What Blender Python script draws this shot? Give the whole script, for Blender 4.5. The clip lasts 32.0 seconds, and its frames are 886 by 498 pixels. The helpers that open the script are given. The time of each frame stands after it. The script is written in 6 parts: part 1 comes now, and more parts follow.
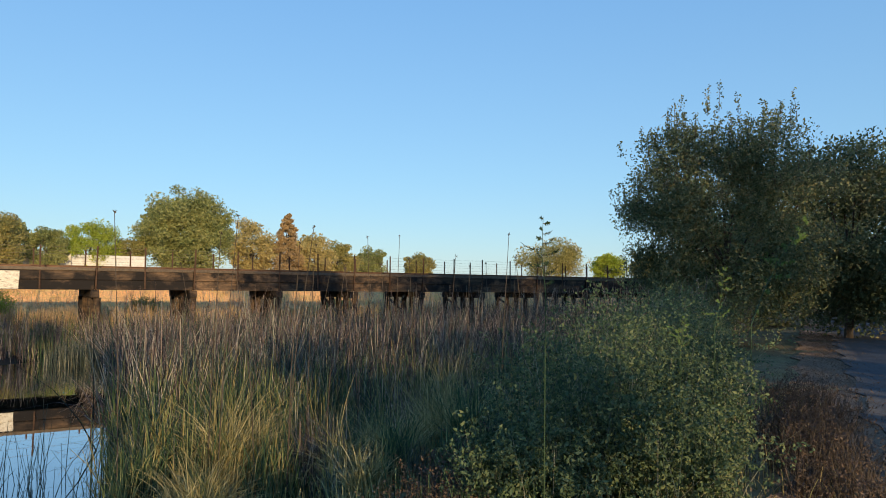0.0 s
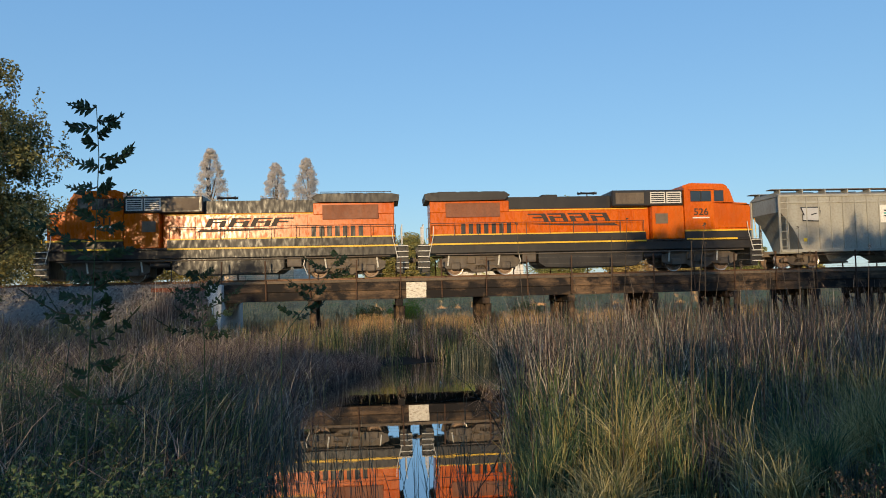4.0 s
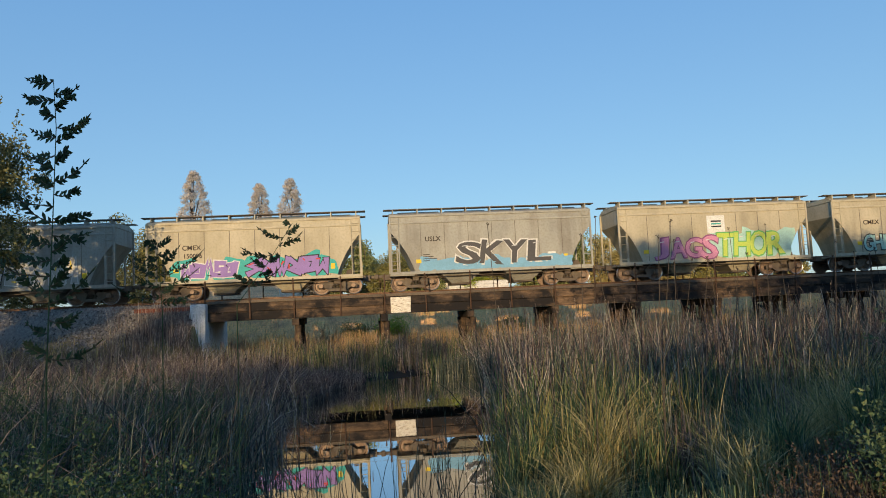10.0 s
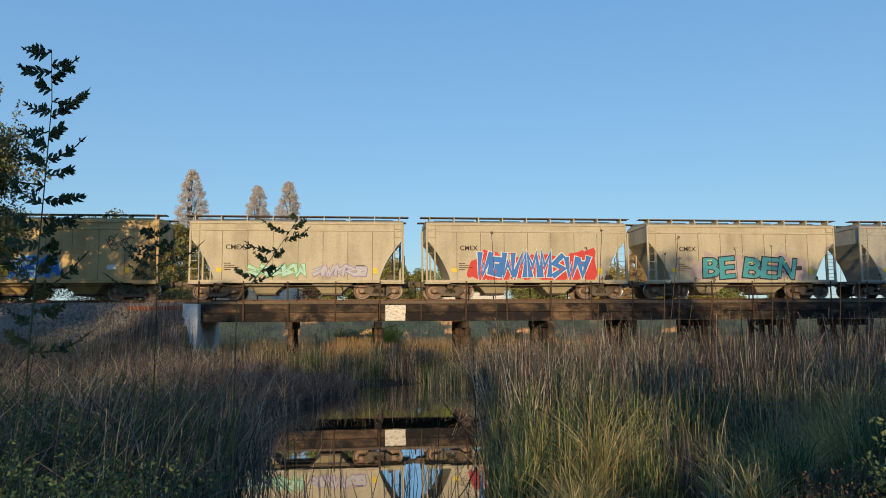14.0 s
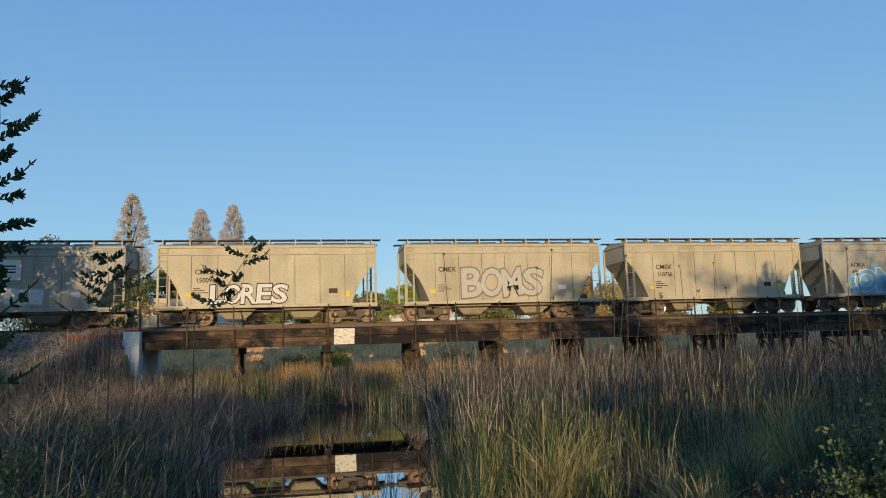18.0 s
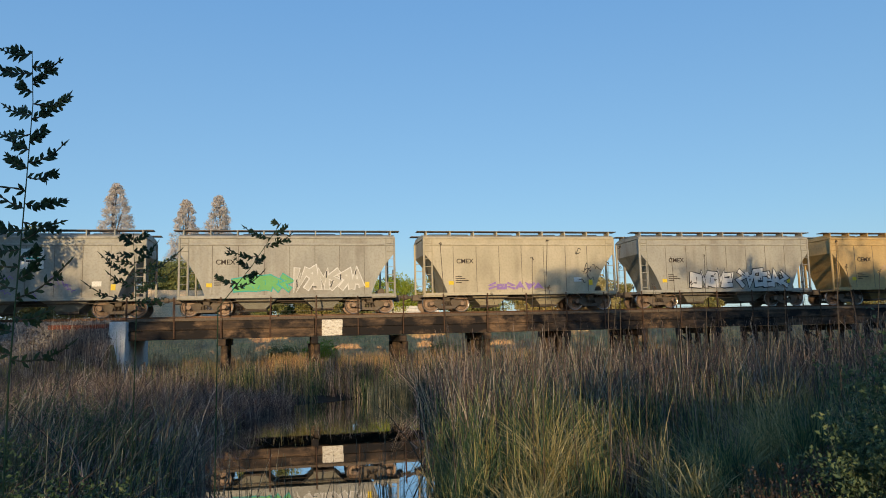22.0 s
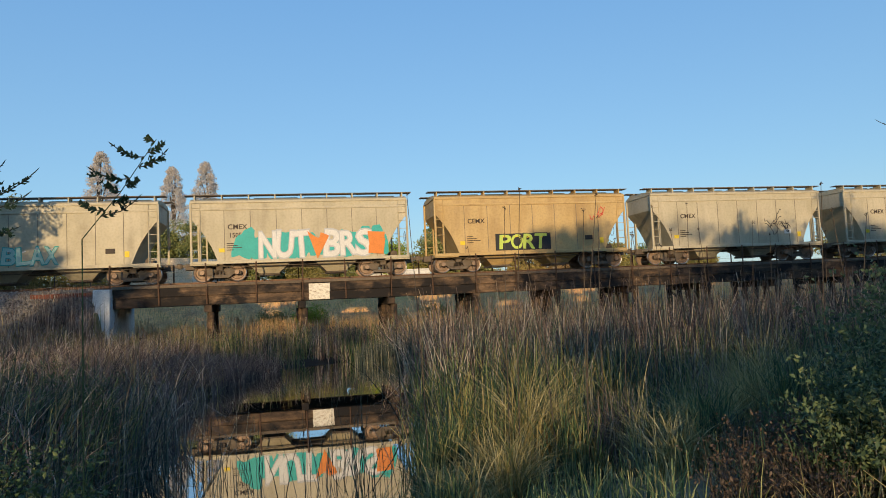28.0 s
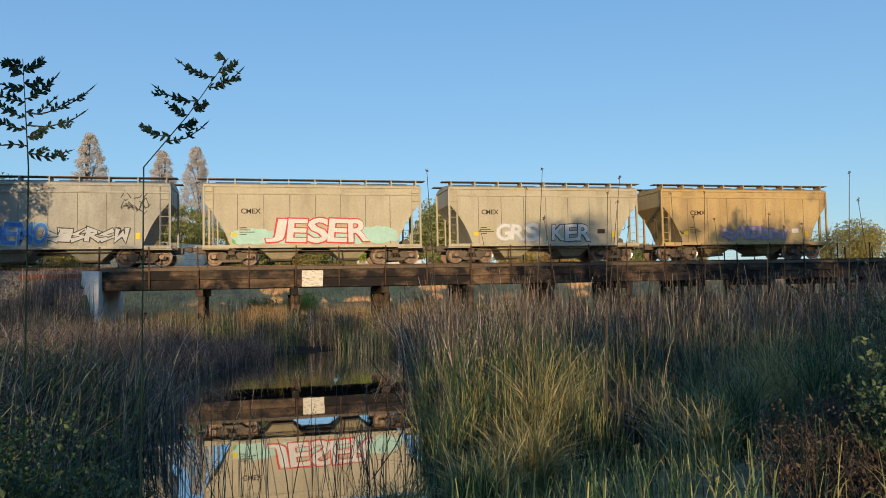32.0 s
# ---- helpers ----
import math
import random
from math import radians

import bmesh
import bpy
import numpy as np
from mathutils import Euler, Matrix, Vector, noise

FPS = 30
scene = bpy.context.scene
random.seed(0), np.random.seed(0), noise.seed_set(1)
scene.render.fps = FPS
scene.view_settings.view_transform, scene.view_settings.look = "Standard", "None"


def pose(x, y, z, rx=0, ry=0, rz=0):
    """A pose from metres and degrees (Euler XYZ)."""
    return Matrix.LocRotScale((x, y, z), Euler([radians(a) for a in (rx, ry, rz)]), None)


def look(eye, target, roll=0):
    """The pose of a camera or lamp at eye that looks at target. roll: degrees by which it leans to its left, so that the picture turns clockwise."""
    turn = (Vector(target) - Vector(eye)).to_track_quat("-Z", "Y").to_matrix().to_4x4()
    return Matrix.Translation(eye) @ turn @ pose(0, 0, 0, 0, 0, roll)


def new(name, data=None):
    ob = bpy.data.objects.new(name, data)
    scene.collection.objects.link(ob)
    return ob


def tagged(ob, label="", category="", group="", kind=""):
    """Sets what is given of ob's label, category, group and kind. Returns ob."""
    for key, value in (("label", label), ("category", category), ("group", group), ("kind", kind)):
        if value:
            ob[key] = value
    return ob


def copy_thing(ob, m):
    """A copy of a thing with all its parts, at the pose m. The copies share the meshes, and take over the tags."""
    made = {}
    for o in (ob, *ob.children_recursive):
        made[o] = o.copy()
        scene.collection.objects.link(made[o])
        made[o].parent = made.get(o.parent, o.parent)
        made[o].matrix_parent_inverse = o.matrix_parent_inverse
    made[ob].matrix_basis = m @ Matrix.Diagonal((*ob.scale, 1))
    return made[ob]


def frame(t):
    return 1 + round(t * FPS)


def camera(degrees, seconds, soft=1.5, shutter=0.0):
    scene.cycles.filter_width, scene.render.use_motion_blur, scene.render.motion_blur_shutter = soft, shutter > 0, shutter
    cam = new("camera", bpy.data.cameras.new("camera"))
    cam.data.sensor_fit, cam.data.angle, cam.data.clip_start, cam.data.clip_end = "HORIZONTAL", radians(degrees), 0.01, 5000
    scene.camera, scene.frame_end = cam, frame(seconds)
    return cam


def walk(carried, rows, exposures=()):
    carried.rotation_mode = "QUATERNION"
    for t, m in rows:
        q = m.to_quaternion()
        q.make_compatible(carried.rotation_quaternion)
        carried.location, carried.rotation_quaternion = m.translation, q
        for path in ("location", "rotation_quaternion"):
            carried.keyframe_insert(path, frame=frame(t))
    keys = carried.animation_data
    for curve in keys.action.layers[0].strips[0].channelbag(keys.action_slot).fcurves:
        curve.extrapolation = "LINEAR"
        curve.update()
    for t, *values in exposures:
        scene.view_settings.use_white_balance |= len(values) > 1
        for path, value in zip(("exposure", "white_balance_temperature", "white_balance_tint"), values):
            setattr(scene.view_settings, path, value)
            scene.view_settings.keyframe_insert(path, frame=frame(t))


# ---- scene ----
# the camera and its way
cam = camera(62.6, 32.0, soft=0.95)
PATH = [
    (0, (-0.478, -38.275, 3.049), (4.957, -29.898, 3.574), 0.62),
    (0.5, (-0.501, -38.277, 3.049), (5.008, -29.951, 3.614), 0.46),
    (1, (-0.501, -38.292, 3.048), (4.784, -29.825, 3.661), 0.65),
    (1.5, (-0.522, -38.274, 3.055), (4.272, -29.522, 3.707), 0.95),
    (2, (-0.578, -38.264, 3.052), (3.509, -29.158, 3.669), 0.95),
    (2.5, (-0.653, -38.363, 3.115), (2.581, -28.916, 3.653), 0.49),
    (3, (-0.750, -38.366, 3.091), (1.641, -28.669, 3.590), -0.06),
    (3.5, (-0.781, -38.280, 3.050), (0.804, -28.420, 3.574), -0.72),
    (4, (-0.815, -38.274, 3.043), (0.005, -28.325, 3.632), -1.37),
    (4.5, (-0.778, -38.110, 3.004), (-0.750, -28.133, 3.691), -1.48),
    (6.5, (-0.905, -38.217, 2.886), (-1.148, -28.256, 3.727), -0.88),
    (7, (-0.871, -38.239, 2.841), (-0.027, -28.303, 3.580), -1.35),
    (7.5, (-0.835, -38.241, 2.816), (0.361, -28.336, 3.496), -1.78),
    (8, (-0.820, -38.279, 2.820), (0.531, -28.427, 3.873), -1.92),
    (8.5, (-0.761, -38.325, 2.810), (0.637, -28.500, 4.041), -2.75),
    (9, (-0.652, -38.408, 2.796), (0.638, -28.555, 3.910), -3.10),
    (9.5, (-0.636, -38.444, 2.790), (0.506, -28.555, 3.744), -2.99),
    (10, (-0.647, -38.459, 2.775), (0.360, -28.545, 3.617), -2.76),
    (10.5, (-0.647, -38.478, 2.763), (0.224, -28.545, 3.520), -2.36),
    (11, (-0.638, -38.480, 2.769), (0.084, -28.530, 3.465), -1.88),
    (11.5, (-0.687, -38.444, 2.743), (-0.125, -28.482, 3.405), -1.46),
    (12, (-0.730, -38.349, 2.741), (-0.297, -28.380, 3.394), -1.17),
    (12.5, (-0.754, -38.283, 2.767), (-0.352, -28.316, 3.462), -0.99),
    (13, (-0.737, -38.264, 2.757), (-0.213, -28.308, 3.531), -0.74),
    (13.5, (-0.722, -38.227, 2.751), (0.063, -28.298, 3.636), -0.52),
    (14, (-0.716, -38.237, 2.758), (0.350, -28.342, 3.739), -0.35),
    (14.5, (-0.727, -38.213, 2.745), (0.582, -28.355, 3.800), -0.43),
    (15, (-0.714, -38.207, 2.743), (0.757, -28.379, 3.861), -0.60),
    (15.5, (-0.713, -38.196, 2.745), (0.868, -28.391, 3.916), -0.85),
    (17.5, (-0.723, -38.193, 2.750), (1.041, -28.429, 3.995), -1.59),
    (18, (-0.781, -38.226, 2.755), (1.001, -28.467, 4.019), -1.67),
    (18.5, (-0.772, -38.121, 2.749), (1.024, -28.369, 4.043), -1.71),
    (19, (-0.744, -38.012, 2.730), (1.116, -28.272, 4.025), -1.80),
    (19.5, (-0.807, -38.006, 2.701), (1.175, -28.286, 3.966), -1.85),
    (20, (-0.867, -37.977, 2.672), (1.230, -28.276, 3.899), -1.83),
    (20.5, (-0.890, -37.977, 2.645), (1.277, -28.294, 3.889), -1.78),
    (21, (-0.823, -38.048, 2.624), (1.300, -28.360, 3.907), -1.71),
    (21.5, (-0.878, -38.092, 2.668), (1.182, -28.390, 3.945), -1.50),
    (22, (-0.944, -38.256, 2.713), (1.034, -28.523, 3.872), -1.40),
    (22.5, (-0.953, -38.270, 2.735), (1.020, -28.515, 3.704), -1.24),
    (23, (-0.876, -37.982, 2.618), (1.166, -28.226, 3.422), -0.76),
    (23.5, (-0.916, -37.864, 2.629), (1.279, -28.130, 3.292), -0.54),
    (24, (-0.911, -37.858, 2.606), (1.436, -28.155, 3.204), -0.25),
    (24.5, (-0.898, -37.895, 2.591), (1.544, -28.212, 3.128), -0.40),
    (26.5, (-0.592, -37.949, 2.579), (1.545, -28.192, 3.077), -2.03),
    (27, (-0.529, -37.873, 2.597), (1.530, -28.103, 3.134), -2.59),
    (27.5, (-0.544, -37.891, 2.621), (1.500, -28.119, 3.206), -2.79),
    (28, (-0.518, -37.861, 2.570), (1.536, -28.097, 3.236), -2.62),
    (28.5, (-0.508, -37.837, 2.551), (1.525, -28.071, 3.262), -2.41),
    (29, (-0.568, -37.871, 2.519), (1.456, -28.108, 3.292), -1.67),
    (29.5, (-0.601, -37.883, 2.507), (1.464, -28.132, 3.307), -1.01),
    (30, (-0.668, -37.855, 2.520), (1.481, -28.122, 3.319), -0.74),
    (30.5, (-0.735, -37.702, 2.508), (1.522, -27.991, 3.277), -0.58),
    (31, (-0.905, -37.739, 2.494), (1.455, -28.047, 3.209), -0.59),
    (31.5, (-0.944, -37.750, 2.446), (1.414, -28.054, 3.098), -0.60),
    (32, (-0.854, -37.457, 2.423), (1.367, -27.724, 2.996), -1.20),
]
walk(cam, [(t, look(eye, target, roll)) for t, eye, target, roll in PATH],
     exposures=((0.0, 0.72), (2.0, 0.68), (4.0, 0.56), (8.0, 0.53), (14.0, 0.51), (18.0, 0.46), (21.0, 0.47), (26.0, 0.54), (32.0, 0.56)))

# ---- daylight: low evening sun from behind the viewer, clear sky ----
SUN_TO = Vector((-0.225, -0.965, 0.13)).normalized()
sun_data = bpy.data.lights.new("sun", "SUN")
sun_data.energy, sun_data.angle, sun_data.color = 2.75, radians(0.55), (1.0, 0.74, 0.42)
sun_lamp = new("sun", sun_data)
sun_lamp.matrix_world = look(SUN_TO * 60, (0, 0, 0))
world = bpy.data.worlds.new("sky")
scene.world = world
world.use_nodes = True
_wn = world.node_tree.nodes
_wn.clear()
_sky = _wn.new("ShaderNodeTexSky")
_sky.sky_type, _sky.sun_disc = "NISHITA", False
_sky.sun_elevation = math.asin(SUN_TO.z)
_sky.sun_rotation = math.atan2(SUN_TO.x, SUN_TO.y)
_sky.altitude, _sky.air_density, _sky.dust_density, _sky.ozone_density = 20, 1.0, 0.15, 3.0
_bg = _wn.new("ShaderNodeBackground")
_bg.inputs["Strength"].default_value = 0.15
_wo = _wn.new("ShaderNodeOutputWorld")
world.node_tree.links.new(_sky.outputs[0], _bg.inputs[0])
# the clear evening sky's own even blue, paler towards the horizon
_tcw = _wn.new("ShaderNodeTexCoord")
_sep = _wn.new("ShaderNodeSeparateXYZ")
world.node_tree.links.new(_tcw.outputs["Generated"], _sep.inputs[0])
_rw = _wn.new("ShaderNodeValToRGB")
_er = _rw.color_ramp.elements
for _i, (_p, _c) in enumerate(((0.0, (0.245, 0.37, 0.49)), (0.15, (0.19, 0.35, 0.52)), (0.42, (0.125, 0.285, 0.53)), (1.0, (0.06, 0.17, 0.42)))):
    if _i > 1:
        _er.new(_p)
    _er[_i].position, _er[_i].color = _p, (*_c, 1)
world.node_tree.links.new(_sep.outputs[2], _rw.inputs[0])
_bg2 = _wn.new("ShaderNodeBackground")
world.node_tree.links.new(_rw.outputs[0], _bg2.inputs[0])
_ms = _wn.new("ShaderNodeMixShader")
_ms.inputs[0].default_value = 0.65
world.node_tree.links.new(_bg.outputs[0], _ms.inputs[1])
world.node_tree.links.new(_bg2.outputs[0], _ms.inputs[2])
world.node_tree.links.new(_ms.outputs[0], _wo.inputs[0])
# ---- materials ----
def material(name, colors, scale=3.0, rough=0.8, metal=0.0, bump=0.0, bump_scale=None, island=0.0, obj=0.0, stretch=(1, 1, 1),
             spec=0.3, fine=0.25, trans=0.0, streak=0.0):
    """Two scales of noise mix the colours; island and obj add a shift of value per loose piece and per object."""
    m = bpy.data.materials.new(name)
    m.use_nodes = True
    nt = m.node_tree
    N, L = nt.nodes, nt.links
    b = N["Principled BSDF"]
    tc = N.new("ShaderNodeTexCoord")
    mp = N.new("ShaderNodeMapping")
    mp.inputs["Scale"].default_value = stretch
    L.new(tc.outputs["Object"], mp.inputs[0])
    n1 = N.new("ShaderNodeTexNoise")
    n1.inputs["Scale"].default_value, n1.inputs["Detail"].default_value, n1.inputs["Roughness"].default_value = scale, 6, 0.6
    L.new(mp.outputs[0], n1.inputs[0])
    ramp = N.new("ShaderNodeValToRGB")
    e = ramp.color_ramp.elements
    while len(e) < len(colors):
        e.new(0.5)
    for i, c in enumerate(colors):
        e[i].position = 0.3 + 0.4 * i / max(1, len(colors) - 1)
        e[i].color = (*c, 1)
    fac = n1.outputs[0]
    if island or obj:
        src = N.new("ShaderNodeNewGeometry").outputs["Random Per Island"] if island else N.new("ShaderNodeObjectInfo").outputs["Random"]
        mix = N.new("ShaderNodeMix")
        mix.inputs[0].default_value = island or obj
        wide = N.new("ShaderNodeMapRange")
        wide.inputs[1].default_value, wide.inputs[2].default_value = 0.36, 0.64
        L.new(n1.outputs[0], wide.inputs[0])
        L.new(wide.outputs[0], mix.inputs[2])
        L.new(src, mix.inputs[3])
        sm = N.new("ShaderNodeMapRange")
        sm.inputs[3].default_value, sm.inputs[4].default_value = 0.25, 0.75
        L.new(mix.outputs[0], sm.inputs[0])
        fac = sm.outputs[0]
    L.new(fac, ramp.inputs[0])
    col = ramp.outputs[0]
    n2 = N.new("ShaderNodeTexNoise")
    n2.inputs["Scale"].default_value, n2.inputs["Detail"].default_value = scale * 11, 4
    L.new(mp.outputs[0], n2.inputs[0])
    if fine:
        mr = N.new("ShaderNodeMapRange")
        mr.inputs[1].default_value, mr.inputs[2].default_value = 0.3, 0.7
        mr.inputs[3].default_value, mr.inputs[4].default_value = 1 - fine, 1 + fine
        L.new(n2.outputs[0], mr.inputs[0])
        vm = N.new("ShaderNodeVectorMath")
        vm.operation = "SCALE"
        L.new(col, vm.inputs[0])
        L.new(mr.outputs[0], vm.inputs["Scale"])
        col = vm.outputs[0]
    L.new(col, b.inputs["Base Color"])
    b.inputs["Roughness"].default_value, b.inputs["Metallic"].default_value = rough, metal
    b.inputs["Specular IOR Level"].default_value = spec
    if bump:
        nb = n2
        if bump_scale:
            nb = N.new("ShaderNodeTexNoise")
            nb.inputs["Scale"].default_value, nb.inputs["Detail"].default_value = bump_scale, 5
            L.new(mp.outputs[0], nb.inputs[0])
        bp = N.new("ShaderNodeBump")
        bp.inputs["Strength"].default_value, bp.inputs["Distance"].default_value = 1.0, bump
        L.new(nb.outputs[0], bp.inputs["Height"])
        L.new(bp.outputs[0], b.inputs["Normal"])
    if trans:
        tr = N.new("ShaderNodeBsdfTranslucent")
        L.new(col, tr.inputs[0])
        ms = N.new("ShaderNodeMixShader")
        ms.inputs[0].default_value = trans
        L.new(b.outputs[0], ms.inputs[1])
        L.new(tr.outputs[0], ms.inputs[2])
        L.new(ms.outputs[0], N["Material Output"].inputs[0])
    return m


M = {}
M["ground"] = material("ground", [(0.10, 0.08, 0.05), (0.20, 0.16, 0.08), (0.13, 0.13, 0.05)], 0.6, 0.95, bump=0.03, bump_scale=9)
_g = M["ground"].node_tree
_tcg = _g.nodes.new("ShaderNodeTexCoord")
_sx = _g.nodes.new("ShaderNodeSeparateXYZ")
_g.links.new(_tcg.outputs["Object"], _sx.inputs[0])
# beyond the track the golden ground is tinted overbright to offset shade there
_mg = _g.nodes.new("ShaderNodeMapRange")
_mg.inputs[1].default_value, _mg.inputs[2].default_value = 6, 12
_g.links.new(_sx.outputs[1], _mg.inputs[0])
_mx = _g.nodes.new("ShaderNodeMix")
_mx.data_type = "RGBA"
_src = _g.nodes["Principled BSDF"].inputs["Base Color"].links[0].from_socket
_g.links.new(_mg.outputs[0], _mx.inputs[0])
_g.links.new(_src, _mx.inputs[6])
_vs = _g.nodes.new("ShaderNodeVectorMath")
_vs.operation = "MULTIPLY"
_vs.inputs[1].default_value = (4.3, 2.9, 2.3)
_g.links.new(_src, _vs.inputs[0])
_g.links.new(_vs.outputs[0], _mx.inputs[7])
_mw = _g.nodes.new("ShaderNodeMapRange")
_mw.inputs[1].default_value, _mw.inputs[2].default_value = 0.45, 0.25
_g.links.new(_sx.outputs[2], _mw.inputs[0])
_mm = _g.nodes.new("ShaderNodeMix")
_mm.data_type = "RGBA"
_mm.inputs[7].default_value = (0.028, 0.024, 0.018, 1)
_g.links.new(_mw.outputs[0], _mm.inputs[0])
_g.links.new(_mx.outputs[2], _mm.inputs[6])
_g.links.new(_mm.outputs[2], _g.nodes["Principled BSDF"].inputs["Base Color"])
M["golden"] = material("golden_grass", [(0.46, 0.30, 0.15), (0.66, 0.44, 0.22), (0.80, 0.56, 0.30)], 0.8, 0.9, island=0.5, trans=0.25)
M["mud"] = material("mud", [(0.05, 0.04, 0.03), (0.09, 0.07, 0.05)], 2, 0.6, bump=0.02)
M["asphalt"] = material("asphalt", [(0.058, 0.06, 0.066), (0.088, 0.09, 0.096)], 1.5, 0.9, bump=0.004, bump_scale=160)
M["dirt"] = material("dirt", [(0.13, 0.088, 0.06), (0.22, 0.15, 0.10), (0.10, 0.07, 0.047)], 2.5, 0.95, bump=0.02, bump_scale=25)
M["gravel"] = material("gravel", [(0.07, 0.064, 0.058), (0.34, 0.31, 0.27), (0.15, 0.13, 0.11)], 6, 0.9, island=0.85, bump=0.01)
M["timber"] = material("creosoted_timber", [(0.030, 0.023, 0.018), (0.085, 0.056, 0.036), (0.20, 0.125, 0.072)], 1.1, 0.85, obj=0.35, bump=0.006, stretch=(0.5, 3, 3))
def stained(m, dark, scale, lo, hi):
    """Large irregular dark stains over a material's colour."""
    nt = m.node_tree
    b = nt.nodes["Principled BSDF"]
    src = b.inputs["Base Color"].links[0].from_socket
    geo = nt.nodes.new("ShaderNodeNewGeometry")
    mp = nt.nodes.new("ShaderNodeMapping")
    mp.inputs["Scale"].default_value = (1, 1, 1.6)
    nt.links.new(geo.outputs["Position"], mp.inputs[0])
    n = nt.nodes.new("ShaderNodeTexNoise")
    n.inputs["Scale"].default_value, n.inputs["Detail"].default_value, n.inputs["Roughness"].default_value = scale, 6, 0.65
    nt.links.new(mp.outputs[0], n.inputs[0])
    r = nt.nodes.new("ShaderNodeMapRange")
    r.inputs[1].default_value, r.inputs[2].default_value = lo, hi
    nt.links.new(n.outputs[0], r.inputs[0])
    x = nt.nodes.new("ShaderNodeMix")
    x.data_type = "RGBA"
    x.inputs[7].default_value = (*dark, 1)
    nt.links.new(r.outputs[0], x.inputs[0])
    nt.links.new(src, x.inputs[6])
    nt.links.new(x.outputs[2], b.inputs["Base Color"])


stained(M["timber"], (0.016, 0.013, 0.012), 0.55, 0.45, 0.55)
M["tie"] = material("tie_timber", [(0.10, 0.075, 0.055), (0.18, 0.14, 0.10)], 3, 0.9, obj=0.5, bump=0.004)
M["steel"] = material("rail_steel", [(0.10, 0.055, 0.035), (0.17, 0.10, 0.06)], 4, 0.55, metal=0.6)
M["post"] = material("rusted_post", [(0.06, 0.035, 0.025), (0.13, 0.075, 0.045)], 5, 0.8, metal=0.3)
M["wire"] = material("wire", [(0.12, 0.11, 0.10), (0.17, 0.15, 0.13)], 5, 0.6, metal=0.6)
M["white"] = material("weathered_white_paint", [(0.50, 0.45, 0.36), (0.78, 0.74, 0.64)], 3, 0.75, bump=0.004)
M["peeling"] = material("peeling_white_paint", [(0.80, 0.76, 0.66), (0.72, 0.66, 0.55), (0.30, 0.22, 0.15)], 5, 0.8, bump=0.004, stretch=(1, 1, 3))
M["concrete"] = material("concrete", [(0.55, 0.54, 0.52), (0.74, 0.73, 0.70)], 2.5, 0.85, bump=0.004)
M["redwood"] = material("red_planks", [(0.14, 0.045, 0.03), (0.22, 0.08, 0.05)], 3, 0.85, bump=0.004)
M["wall_tan"] = material("sound_wall", [(0.62, 0.46, 0.30), (0.74, 0.58, 0.40)], 0.8, 0.9, obj=0.3)
M["reed"] = material("reed_stems", [(0.018, 0.034, 0.032), (0.05, 0.078, 0.066), (0.10, 0.125, 0.095), (0.20, 0.21, 0.15), (0.50, 0.46, 0.34)], 0.9, 0.6, island=0.85, trans=0.2)
M["reed_dry"] = material("dry_reed_stems", [(0.045, 0.033, 0.034), (0.13, 0.096, 0.09), (0.23, 0.17, 0.145), (0.32, 0.24, 0.19), (0.66, 0.55, 0.43)], 0.9, 0.65, island=0.85, trans=0.2)
M["reed_green"] = material("green_reed_stems", [(0.022, 0.055, 0.036), (0.06, 0.115, 0.055), (0.13, 0.19, 0.075), (0.46, 0.43, 0.18)], 0.9, 0.6, island=0.85, trans=0.25)
M["straw"] = material("straw_grass", [(0.12, 0.14, 0.05), (0.30, 0.25, 0.10), (0.48, 0.39, 0.17), (0.66, 0.55, 0.28)], 0.9, 0.7, island=0.85, trans=0.3)
M["bark"] = material("bark", [(0.06, 0.048, 0.036), (0.13, 0.10, 0.075)], 4, 0.95, bump=0.03, stretch=(1, 1, 0.35))
def leaf(name, cols, tr=0.25):
    return material(name, cols, 0.35, 0.6, island=0.65, trans=tr, fine=0.0, spec=0.35)
M["leaf_oak"] = leaf("oak_leaves", [(0.10, 0.135, 0.045), (0.22, 0.25, 0.085), (0.33, 0.34, 0.12), (0.42, 0.40, 0.15)])
M["leaf_gold"] = leaf("golden_leaves", [(0.34, 0.29, 0.11), (0.46, 0.38, 0.15), (0.52, 0.40, 0.17)])
M["leaf_rust"] = leaf("rusty_conifer_leaves", [(0.34, 0.24, 0.12), (0.48, 0.33, 0.16)])
M["leaf_dark"] = leaf("dark_oak_leaves", [(0.072, 0.102, 0.054), (0.120, 0.156, 0.072), (0.192, 0.210, 0.102), (0.240, 0.204, 0.096)])
M["leaf_olive"] = leaf("olive_leaves", [(0.196, 0.196, 0.063), (0.322, 0.287, 0.092), (0.437, 0.356, 0.115)])
# half shade is mixed into the leaf colours: dark and sunlit greens together
M["leaf_mixed"] = leaf("half_lit_oak_leaves", [(0.05, 0.068, 0.03), (0.13, 0.13, 0.05), (0.22, 0.21, 0.08), (0.34, 0.30, 0.12)], 0.25)
M["leaf_bright"] = leaf("bright_leaves", [(0.26, 0.34, 0.03), (0.42, 0.46, 0.06)])
M["leaf_tan"] = leaf("dry_conifer_leaves", [(0.58, 0.56, 0.53), (0.74, 0.69, 0.64), (0.78, 0.69, 0.62)], 0.45)
M["leaf_weed"] = leaf("weed_leaves", [(0.03, 0.06, 0.03), (0.055, 0.10, 0.042), (0.10, 0.15, 0.06), (0.16, 0.19, 0.08)], 0.25)
